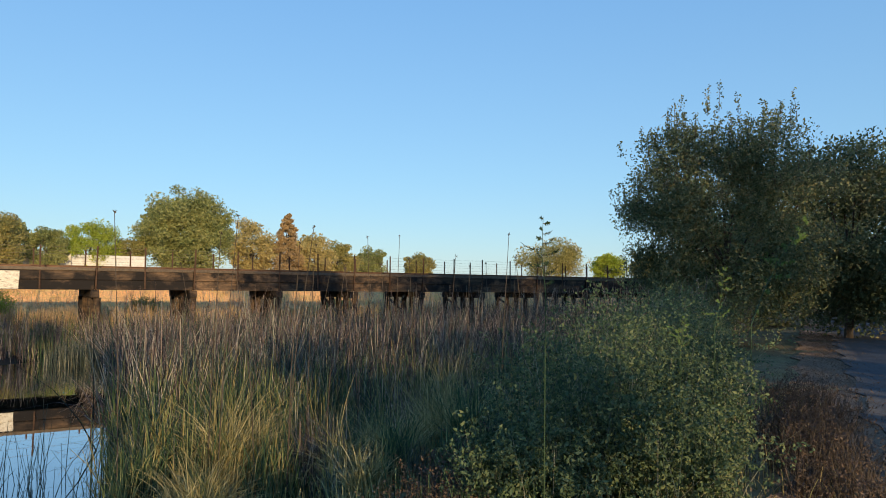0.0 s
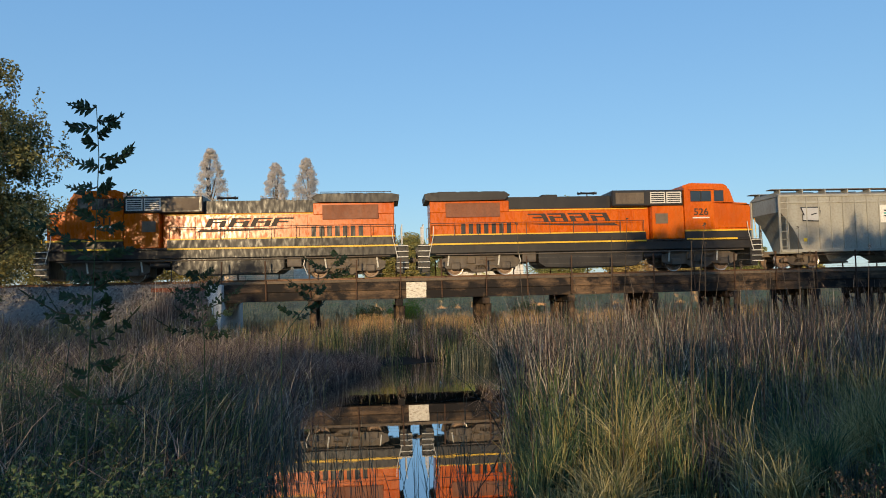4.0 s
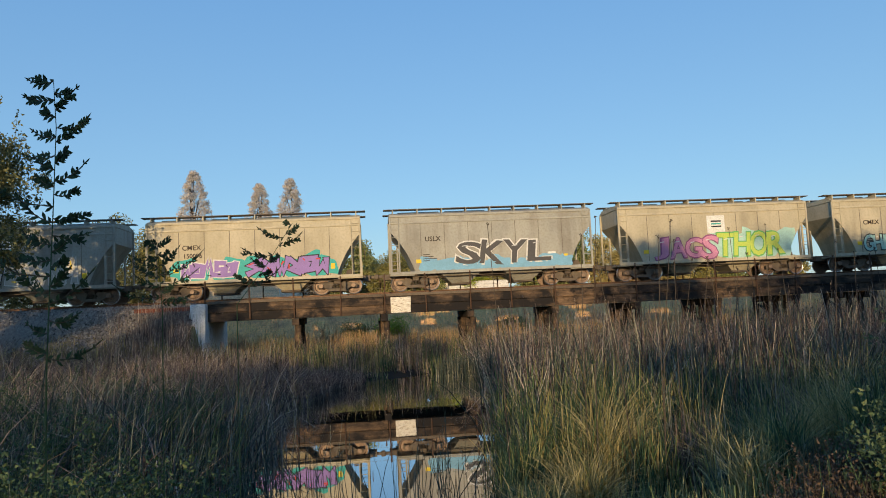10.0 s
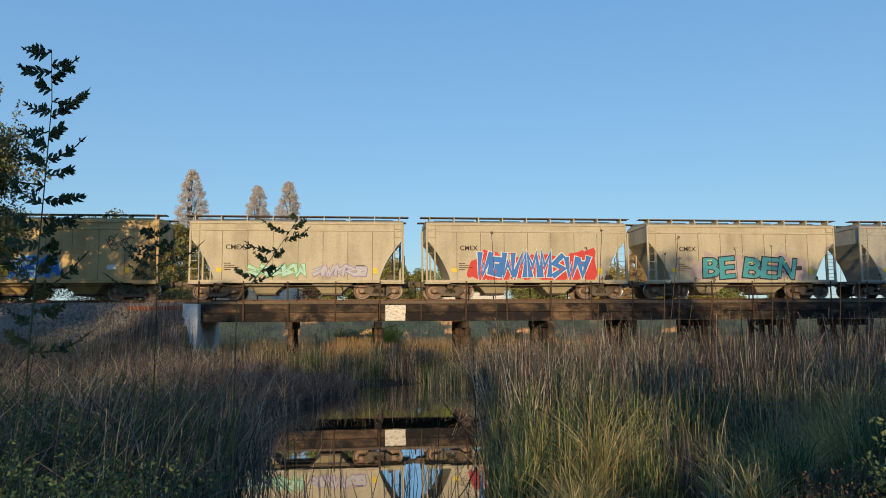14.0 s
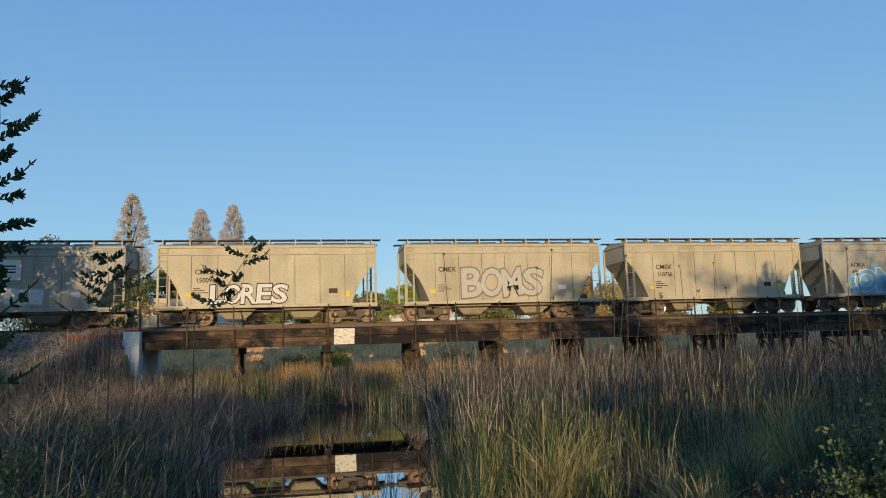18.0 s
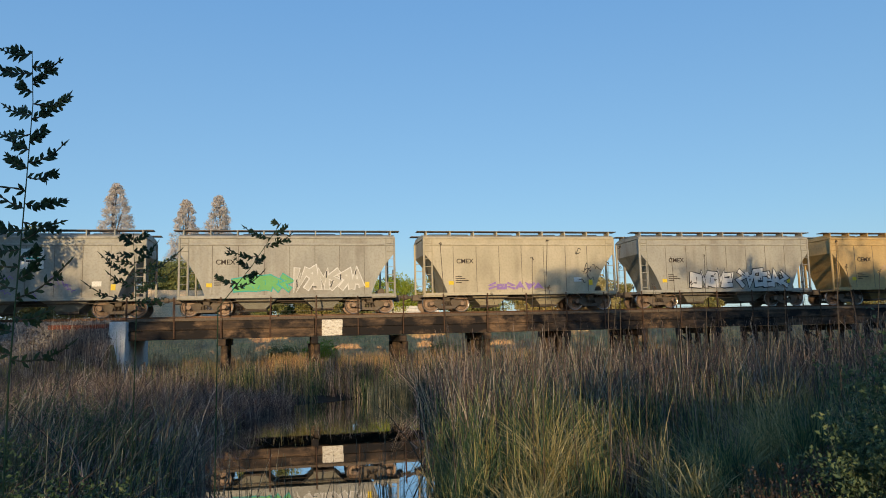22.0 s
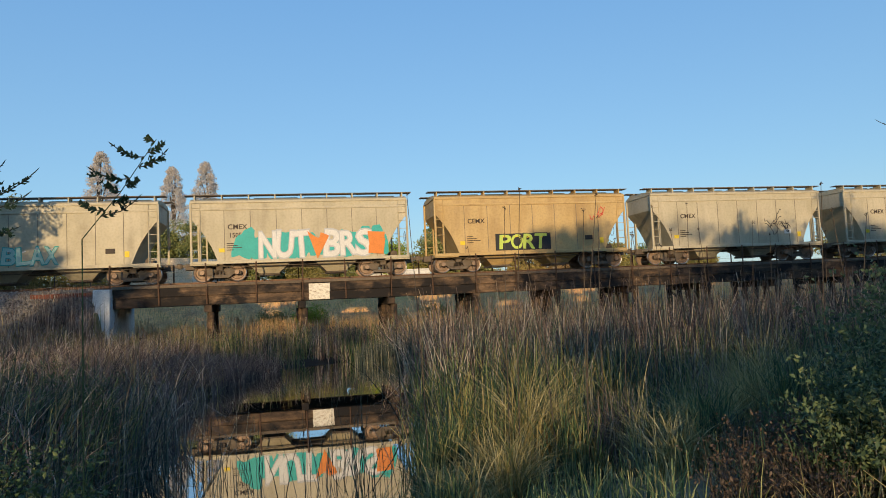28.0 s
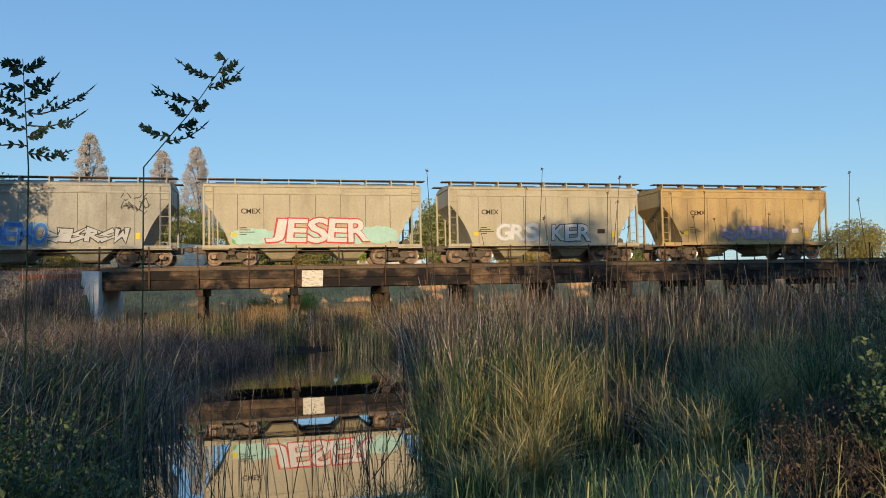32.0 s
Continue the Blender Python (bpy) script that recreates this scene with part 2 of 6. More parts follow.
# shade is put into this near-black green; the sun reaches these sprigs
M["leaf_sprig"] = leaf("shaded_sprig_leaves", [(0.012, 0.034, 0.016), (0.02, 0.05, 0.019), (0.036, 0.075, 0.025)], 0.1)
M["leaf_fresh"] = leaf("fresh_sprig_leaves", [(0.06, 0.12, 0.03), (0.11, 0.19, 0.045), (0.17, 0.25, 0.065)], 0.3)
M["leaf_shrub"] = leaf("shrub_leaves", [(0.035, 0.065, 0.038), (0.08, 0.13, 0.062), (0.15, 0.20, 0.09), (0.30, 0.32, 0.14)], 0.35)
M["leaf_brown"] = leaf("dead_brush_leaves", [(0.07, 0.048, 0.034), (0.12, 0.08, 0.055), (0.20, 0.135, 0.09)], 0.15)
# water: a dark, nearly still mirror with slight ripples
wm = bpy.data.materials.new("slough_water")
wm.use_nodes = True
_b = wm.node_tree.nodes["Principled BSDF"]
_b.inputs["Base Color"].default_value = (0.018, 0.019, 0.013, 1)
_b.inputs["Roughness"].default_value, _b.inputs["IOR"].default_value = 0.012, 2.2
_b.inputs["Specular IOR Level"].default_value = 1.0
_b.inputs["Coat Weight"].default_value, _b.inputs["Coat Roughness"].default_value, _b.inputs["Coat IOR"].default_value = 1.0, 0.012, 2.0
_tc = wm.node_tree.nodes.new("ShaderNodeTexCoord")
_n = wm.node_tree.nodes.new("ShaderNodeTexNoise")
_n.inputs["Scale"].default_value, _n.inputs["Detail"].default_value = 1.3, 3
_bp = wm.node_tree.nodes.new("ShaderNodeBump")
_bp.inputs["Strength"].default_value, _bp.inputs["Distance"].default_value = 0.25, 0.006
wm.node_tree.links.new(_tc.outputs["Object"], _n.inputs[0])
wm.node_tree.links.new(_n.outputs[0], _bp.inputs["Height"])
wm.node_tree.links.new(_bp.outputs[0], _b.inputs["Normal"])
M["water"] = wm
# ---- mesh tools ----
rnd = random.Random(7)
rng = np.random.default_rng(11)


def mesh_of(name, bm, mat):
    me = bpy.data.meshes.new(name)
    bm.to_mesh(me)
    bm.free()
    me.materials.append(mat)
    return me


def part(name, bm, mat, parent=None, label=""):
    """Links a bmesh (or a ready mesh) as one object under a thing or a part."""
    me = bm if isinstance(bm, bpy.types.Mesh) else mesh_of(name, bm, mat)
    ob = new(name, me)
    if parent is not None:
        ob.parent = parent
    if label:
        tagged(ob, label)
    return ob


def thing(name, m, label, category, group="", kind=""):
    ob = new(name)
    ob.matrix_basis = m
    return tagged(ob, label, category, group, kind)


def box(x0, x1, y0, y1, z0, z1, bev=0.0, bm=None):
    bm = bm or bmesh.new()
    vs = [bm.verts.new(p) for p in ((x0, y0, z0), (x1, y0, z0), (x1, y1, z0), (x0, y1, z0), (x0, y0, z1), (x1, y0, z1), (x1, y1, z1), (x0, y1, z1))]
    fs = [bm.faces.new([vs[i] for i in f]) for f in ((3, 2, 1, 0), (4, 5, 6, 7), (0, 1, 5, 4), (1, 2, 6, 5), (2, 3, 7, 6), (3, 0, 4, 7))]
    if bev:
        es = list({e for f in fs for e in f.edges})
        bmesh.ops.bevel(bm, geom=es, offset=bev, segments=1, affect="EDGES")
    return bm


def prism(profile, y0, y1, bm=None):
    """A profile of (x, z), counter-clockwise seen from -y, carried from y0 to y1."""
    bm = bm or bmesh.new()
    a = [bm.verts.new((x, y0, z)) for x, z in profile]
    b = [bm.verts.new((x, y1, z)) for x, z in profile]
    bm.faces.new(a)
    bm.faces.new(b[::-1])
    n = len(a)
    for i in range(n):
        bm.faces.new((a[i], b[i], b[(i + 1) % n], a[(i + 1) % n]))
    bmesh.ops.recalc_face_normals(bm, faces=bm.faces[:])
    return bm


def tube(pts, radii, sides=6, bm=None, caps=True):
    bm = bm or bmesh.new()
    pts = [Vector(p) for p in pts]
    if not hasattr(radii, "__len__"):
        radii = [radii] * len(pts)
    rings = []
    for i, p in enumerate(pts):
        d = (pts[min(i + 1, len(pts) - 1)] - pts[max(i - 1, 0)]).normalized()
        u = d.orthogonal().normalized() if i == 0 else (u - d * u.dot(d)).normalized()
        v = d.cross(u)
        rings.append([bm.verts.new(p + radii[i] * (math.cos(a) * u + math.sin(a) * v)) for a in [2 * math.pi * k / sides for k in range(sides)]])
    for r0, r1 in zip(rings, rings[1:]):
        for k in range(sides):
            bm.faces.new((r0[k], r0[(k + 1) % sides], r1[(k + 1) % sides], r1[k]))
    if caps:
        bm.faces.new(rings[0][::-1])
        bm.faces.new(rings[-1])
    return bm


def cyl(c0, c1, r, sides=16, bm=None):
    return tube([c0, c1], r, sides, bm)


def raw_mesh(name, verts, faces, mat, smooth=False):
    """A mesh from numpy arrays; faces is (n, 3) or (n, 4)."""
    me = bpy.data.meshes.new(name)
    k = faces.shape[1]
    me.vertices.add(len(verts))
    me.vertices.foreach_set("co", np.ascontiguousarray(verts, np.float32).ravel())
    me.loops.add(faces.size)
    me.loops.foreach_set("vertex_index", np.ascontiguousarray(faces, np.int32).ravel())
    me.polygons.add(len(faces))
    me.polygons.foreach_set("loop_start", np.arange(0, faces.size, k, dtype=np.int32))
    me.update(calc_edges=True)
    if smooth:
        me.polygons.foreach_set("use_smooth", np.ones(len(faces), bool))
    me.materials.append(mat)
    return me


TIPS = {}


def stems(name, P, H, R, lean, mat, bend=0.25, segs=3, flat=False, az=None, taper=0.85):
    """Many tapered, bent stems: three-sided, or flat blades. P roots, H heights, R radii, lean the tip's offset over the height."""
    n = len(P)
    az = rng.uniform(0, 2 * np.pi, n) if az is None else az
    sides = 2 if flat else 3
    ts = np.linspace(0, 1, segs + 1)
    d = np.stack([np.cos(az), np.sin(az)], 1)
    tw = rng.uniform(0, 2 * np.pi, n)
    V = np.zeros((n, segs + 1, sides, 3))
    for i, t in enumerate(ts):
        off = lean * H * (t * (1 - bend) + bend * t ** 3)
        z = H * (t - 0.5 * (lean ** 2) * t ** 2)
        c = np.stack([P[:, 0] + d[:, 0] * off, P[:, 1] + d[:, 1] * off, P[:, 2] + z], 1)
        rr = R * (1 - taper * t ** 1.5)
        for s in range(sides):
            a = tw + 2 * np.pi * s / sides
            V[:, i, s] = c + np.stack([np.cos(a) * rr, np.sin(a) * rr, 0 * rr], 1)
    idx = np.arange(n * (segs + 1) * sides).reshape(n, segs + 1, sides)
    F = []
    for i in range(segs):
        for s in range(1 if flat else sides):
            s2 = (s + 1) % sides
            F.append(np.stack([idx[:, i, s], idx[:, i, s2], idx[:, i + 1, s2], idx[:, i + 1, s]], 1))
    TIPS[name] = V[:, -1].mean(1)
    return raw_mesh(name, V.reshape(-1, 3), np.concatenate(F), mat)


def leaves(name, C, size, mat, up=0.3, aspect=0.5, cup=0.25):
    """Leaves at the points C: each two faces folded along the midrib."""
    n = len(C)
    size = size * rng.uniform(0.6, 1.3, n)
    a = rng.normal(size=(n, 3))
    a /= np.linalg.norm(a, axis=1)[:, None]
    b = rng.normal(size=(n, 3))
    b[:, 2] += up
    b -= a * (a * b).sum(1)[:, None]
    b /= np.linalg.norm(b, axis=1)[:, None]
    c = np.cross(a, b)
    L, W = a * size[:, None], b * (size * aspect)[:, None]
    U = c * (size * cup)[:, None]
    V = np.stack([C - L * 0.5, C + W * 0.5 + U, C + L * 0.5, C - W * 0.5 + U], 1)
    i = np.arange(n * 4).reshape(n, 4)
    F = np.concatenate([i[:, [0, 1, 2]], i[:, [0, 2, 3]]])
    return raw_mesh(name, V.reshape(-1, 3), F, mat)


def smoothstep(a, b, x):
    t = np.clip((x - a) / (b - a), 0, 1)
    return t * t * (3 - 2 * t)


# ---- the lie of the land (z = 0 is the water) ----
PATH_P, PATH_D = np.array([8.75, -33.79]), np.array([0.862, 0.507])   # left edge of the path
TRACK_Y, RAIL_Z = 2.2, 3.93


def land(x, y):
    x, y = np.asarray(x, float), np.asarray(y, float)
    s = (x - PATH_P[0]) * -PATH_D[1] + (y - PATH_P[1]) * PATH_D[0]       # metres left of the path
    bank = 1.15 - 1.3 * smoothstep(2.5, 9.0, s) + 0.0 * x
    edge = np.minimum(3.2 + 0.1625 * (y + 16), 3.5)                        # the slough's east edge
    into = np.minimum(edge + 0.25 * np.sin(y * 1.7) - x, x + 4.4 + 0.6 * np.sin(y * 0.6))
    marsh = 0.18 - 0.55 * smoothstep(-0.4, 0.7, into) * smoothstep(-31, -27.5, y) * (1 - smoothstep(-7.5, -5.5, y))
    marsh = np.where((y > 3) & (y < 9) & (x > 8) & (x < 15), marsh - 0.4, marsh)
    wet = smoothstep(-27.5, -26, y) * (1 - smoothstep(-6, -4, y)) * smoothstep(0, 3, x) * (1 - smoothstep(14, 18, x))
    marsh = marsh - wet * (0.31 - 0.08 * np.sin(x * 1.3) * np.sin(y * 1.1))      # shallow pools among the reeds
    near = np.maximum(bank, marsh)
    left = 0.9 * smoothstep(-9, -16, x) * (1 - smoothstep(-6, 6, y))
    z = np.maximum(near, marsh + left)
    levee = 0.75 * smoothstep(4, 9, y) + 2.6 * smoothstep(17.5, 23.5, y) + 0.7 * smoothstep(21, 32, y)
    z = np.where(y > 3.8, np.maximum(z, levee + 0.15), z)
    emb = 2.75 - np.maximum(np.abs(y - TRACK_Y) - 3.0, 0) * 0.62
    on = np.maximum(smoothstep(-8.8, -9.6, x), smoothstep(52, 54, x))
    z = np.where(on > 0, np.maximum(z, emb * on + z * (1 - on)), z)
    return z
# ---- ground, water, path ----
def ground_mesh():
    def axis(lo, mid0, mid1, hi, step):
        a = np.arange(mid0, mid1 + 0.01, step)
        g = np.geomspace(1, hi - mid1 + 1, 26)[1:] - 1
        h = np.geomspace(1, mid0 - lo + 1, 26)[1:] - 1
        return np.concatenate([(mid0 - h)[::-1], a, mid1 + g])
    xs, ys = axis(-2500, -30, 62, 2500, 0.5), axis(-1500, -52, 40, 2500, 0.5)
    X, Y = np.meshgrid(xs, ys)
    Z = land(X, Y)
    Z += np.where((Z < 3.3) & (np.abs(X) < 80), 0.05 * np.sin(X * 1.7 + np.sin(Y)) * np.sin(Y * 1.3), 0) * np.where(Z > 0.1, 1, 0.3)
    V = np.stack([X, Y, Z], -1).reshape(-1, 3)
    i = np.arange(len(V)).reshape(len(ys), len(xs))
    F = np.stack([i[:-1, :-1], i[:-1, 1:], i[1:, 1:], i[1:, :-1]], -1).reshape(-1, 4)
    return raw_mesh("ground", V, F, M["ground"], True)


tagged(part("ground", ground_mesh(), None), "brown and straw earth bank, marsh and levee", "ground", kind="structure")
tagged(part("water", box(-40, 60, -30.5, 30, -0.5, 0.0), M["water"]), "dark still slough water mirroring the bridge and sky", "water", kind="structure")


def ribbon(name, s0, s1, mat, lift, t0=-60, t1=75):
    """A strip along the path: s metres to the right of its left edge."""
    ts, ss = np.arange(t0, t1, 0.8), np.linspace(s0, s1, 7)
    T, S = np.meshgrid(ts, ss)
    wob = 0.12 * np.sin(T * 1.9 + s0) + 0.08 * np.sin(T * 4.3)
    S = S + wob * (np.abs(S - s0) < 0.01)
    X = PATH_P[0] + PATH_D[0] * T + PATH_D[1] * S
    Y = PATH_P[1] + PATH_D[1] * T - PATH_D[0] * S
    Z = np.maximum(land(X, Y), 1.15) + lift
    top = np.stack([X, Y, Z], -1).reshape(-1, 3)
    bot = top - np.array([0, 0, 0.25])
    n = len(top)
    i = np.arange(n).reshape(len(ss), len(ts))
    F = np.stack([i[:-1, :-1], i[1:, :-1], i[1:, 1:], i[:-1, 1:]], -1).reshape(-1, 4)[:, ::-1]
    side = [np.stack([e[:-1], e[1:], e[1:] + n, e[:-1] + n], -1) for e in (i[0], i[-1][::-1], i[:, 0][::-1], i[:, -1])]
    return raw_mesh(name, np.concatenate([top, bot]), np.concatenate([F, *side]), mat, False)


tagged(part("path", ribbon("path", 0, 3.0, M["asphalt"], 0.06), None), "grey asphalt footpath curving into tree shade", "path", kind="structure")
tagged(part("verge", ribbon("verge", -1.1, 4.2, M["dirt"], 0.035), None), "dry brown dirt verge with leaf litter", "verge", kind="structure")
# ---- railway trestle ----
SPAN = 4.57
trestle = thing("trestle_bridge", pose(0, 0, 0.05), "dark creosoted timber railway trestle over the slough", "bridge")
K0, K1 = -2, 11
stringer_up = mesh_of("stringer", box(0.012, SPAN - 0.012, 0, 0.42, 3.17, 3.60, 0.02), M["timber"])
stringer_lo = mesh_of("stringer", box(0.012, SPAN - 0.012, 0.03, 0.40, 2.70, 3.16, 0.02), M["timber"])
deck_board = mesh_of("deck_edge", box(0.006, SPAN - 0.006, -0.04, 0.30, 3.605, 3.75, 0.015), M["tie"])
for k in range(K0, K1):
    for side in (0, 1):
        for m_e, nm in ((stringer_up, "stringer"), (stringer_lo, "stringer"), (deck_board, "deck_edge")):
            o = part(nm, m_e, None, trestle)
            o.matrix_basis = pose(k * SPAN + (SPAN if side else 0), 4.4 if side else rnd.uniform(-0.008, 0.008), 0, 0, 0, 180 if side else 0)
    part("deck", box(k * SPAN + 0.01, k * SPAN + SPAN - 0.01, 0.43, 3.97, 3.30, 3.56), M["timber"], trestle)
cap_me = mesh_of("cap", box(-0.18, 0.18, -0.12, 4.52, 2.33, 2.69, 0.02), M["timber"])
pile_me = mesh_of("trestle_leg", tube([(0, 0, -1.2), (0, 0, 0.8), (0, 0, 2.34)], [0.19, 0.18, 0.165], 12), M["timber"])
for k in range(-1, K1 + 1):
    bent = part("bent", cap_me, None, trestle)
    bent.matrix_basis = pose(k * SPAN, 0, 0)
    for j, y in enumerate((0.25, 1.2, 2.2, 3.2, 4.15)):
        o = part("trestle_leg", pile_me, None, bent)
        o.matrix_basis = pose(rnd.uniform(-0.03, 0.03), y - (0.3 if j == 0 else 0) * 0, 0, (3.5, 0, 0, 0, -3.5)[j], 0, rnd.uniform(0, 90))
    brace = tube([(k * SPAN, 0.3, 0.5), (k * SPAN, 4.1, 2.2)], 0.07, 4)
    part("brace", brace, M["timber"], trestle)
# white painted panel on the near face
tagged(part("bridge_sign", box(0.36, 1.42, -0.03, -0.012, 3.19, 3.60, 0.003), M["peeling"]), "peeling white painted board fixed to the trestle", "sign")
part("lower_board", box(0.36, 1.40, -0.012, 0.018, 2.78, 3.19, 0.003), M["peeling"], bpy.data.objects["bridge_sign"])
# railing posts and cables on both edges
for side, y, name in ((0, -0.055, "near"), (1, 4.455, "far")):
    rail = thing("cable_railing", pose(0, 0, 0.04), "rusted steel post railing strung with thin cables", "railing", "trestle railings")
    pm = bmesh.new()
    box(-0.038, 0.038, -0.012, 0.012, 2.75, 4.80, bm=pm)
    box(0.026, 0.038, -0.012, 0.045 if side else -0.045 + 0.09, 2.75, 4.80, bm=pm)
    pme = mesh_of("post", pm, M["post"])
    for k in range(-4, 2 * K1 + 1):
        o = part("post", pme, None, rail)
        o.matrix_basis = pose(k * SPAN / 2 + rnd.uniform(-0.03, 0.03), y, rnd.uniform(-0.03, 0.02), rnd.uniform(-0.8, 0.8), rnd.uniform(-1.2, 1.2), 0)
    for z in (4.05, 4.38, 4.72):
        part("cable", tube([(k * SPAN / 2, y - 0.02 + 0.04 * side, z - (0.012 if k % 2 else 0)) for k in range(-4, 2 * K1 + 1)], 0.006, 4), M["wire"], rail)
# abutment and the planks beside it
ab = bmesh.new()
box(-9.75, -9.0, -0.55, 5.0, 0.4, 3.68, 0.03, ab)
for v in ab.verts:
    if v.co.z < 2 and v.co.y < 0:
        v.co.y -= 0.35
        v.co.x -= 0.15 if v.co.x < -9.2 else -0.02
tagged(part("abutment", ab, M["concrete"]), "pale weathered concrete trestle abutment", "abutment", kind="structure")
head = thing("headwall", pose(0, 0, 0), "red-brown plank headwall holding the ballast beside the abutment", "retaining wall")
for i in range(3):
    part("plank", box(-12.6, -9.68, -0.12, -0.03, 2.85 + i * 0.25, 3.08 + i * 0.25, 0.008), M["redwood"], head)

# ---- track ----
TIE_ME = mesh_of("tie", box(-0.115, 0.115, -1.3, 1.3, -0.31, -0.155, 0.012), M["tie"])
track = thing("railway_track", pose(0, TRACK_Y, RAIL_Z), "single railway track of rusty rails on weathered timber ties", "railway track", kind="structure")


def rail_profile():
    return [(-0.07, -0.155), (0.07, -0.155), (0.07, -0.14), (0.012, -0.115), (0.012, -0.045), (0.036, -0.035), (0.036, 0.0), (-0.036, 0.0), (-0.036, -0.035), (-0.012, -0.045), (-0.012, -0.115), (-0.07, -0.14)]


for yy in (-0.7175 - 0.036, 0.7175 + 0.036):
    bm = bmesh.new()
    rp = rail_profile()
    xs = (-640, -9, 54, 740)
    rings = [[bm.verts.new((x, yy + a, b)) for a, b in rp] for x in xs]
    for r0, r1 in zip(rings, rings[1:]):
        for j in range(len(rp)):
            bm.faces.new((r0[j], r0[(j + 1) % len(rp)], r1[(j + 1) % len(rp)], r1[j]))
    bm.faces.new(rings[0])
    bm.faces.new(rings[-1][::-1])
    bmesh.ops.recalc_face_normals(bm, faces=bm.faces[:])
    part("rail", bm, M["steel"], track)
for i in range(140):
    o = part("tie", TIE_ME, None, track)
    o.matrix_basis = pose(-14 + i * 0.5 + rnd.uniform(-0.02, 0.02), rnd.uniform(-0.03, 0.03), 0, 0, 0, rnd.uniform(-1, 1))
far = bmesh.new()
for x in np.concatenate([np.arange(-150, -14.3, 0.5), np.arange(56.2, 200, 0.5)]):
    box(x - 0.115, x + 0.115, -1.3, 1.3, -0.31, -0.155, bm=far)
tagged(part("ties", far, M["tie"], track), kind="stuff")


def ballast(x0, x1, name):
    prof = [(-4.7, -2.3), (-1.75, -0.17), (1.75, -0.17), (4.7, -2.3)]
    n = max(2, int((x1 - x0) / 1.2))
    n = min(n, 120)
    xs = np.linspace(x0, x1, n)
    bm = bmesh.new()
    rings = [[bm.verts.new((x, TRACK_Y + a * (1 + 0.03 * math.sin(x * 3.1 + a)), RAIL_Z + b)) for a, b in prof] for x in xs]
    for r0, r1 in zip(rings, rings[1:]):
        for j in range(3):
            bm.faces.new((r0[j], r1[j], r1[j + 1], r0[j + 1]))
    bm.faces.new(rings[0][::-1])
    bm.faces.new(rings[-1])
    bmesh.ops.recalc_face_normals(bm, faces=bm.faces[:])
    return tagged(part("ballast", bm, M["gravel"]), "grey crushed-stone ballast bed under the track", "ballast", kind="structure")


ballast(-640, -9.66, "w")
ballast(50.3, 740, "e")
# loose stones on the near ballast slope
n = 14000
px_, sl = rng.uniform(-30, -9.7, n), rng.uniform(0, 1, n)
P = np.stack([px_, TRACK_Y - 1.72 - 2.95 * sl, RAIL_Z - 0.17 - 2.1 * sl], 1)
dirs = np.array([(1, 0, 0), (0, 1, 0), (-1, 0, 0), (0, -1, 0), (0, 0, 1), (0, 0, -1)], float)
rad = rng.uniform(0.04, 0.095, n)
V = P[:, None, :] + dirs[None] * rad[:, None, None] * rng.uniform(0.6, 1.3, (n, 6, 1))
fi = np.array([(0, 1, 4), (1, 2, 4), (2, 3, 4), (3, 0, 4), (1, 0, 5), (2, 1, 5), (3, 2, 5), (0, 3, 5)])
tagged(part("ballast_stones", raw_mesh("ballast_stones", V.reshape(-1, 3), (np.arange(n)[:, None, None] * 6 + fi[None]).reshape(-1, 3), M["gravel"]), None), "loose grey crushed stones on the embankment", "stones", kind="stuff")

# short wire fence at the abutment's far corner
fence = thing("wire_fence", pose(0, 0, 0), "low galvanised wire fence with one white post beside the abutment", "fence")
for x, h, k, r in ((-13.0, 1.05, "wire", 0.03), (-11.2, 1.05, "wire", 0.03), (-10.1, 0.8, "white", 0.06)):
    part("fence_post", cyl((x, 4.9, 3.3), (x, 4.9, 3.85 + h), r, 8), M[k], fence)
for z in (4.15, 4.45, 4.7):
    part("fence_wire", tube([(-13.0, 4.9, z), (-11.2, 4.9, z - 0.03), (-10.1, 4.9, z - 0.02)], 0.01, 4), M["wire"], fence)
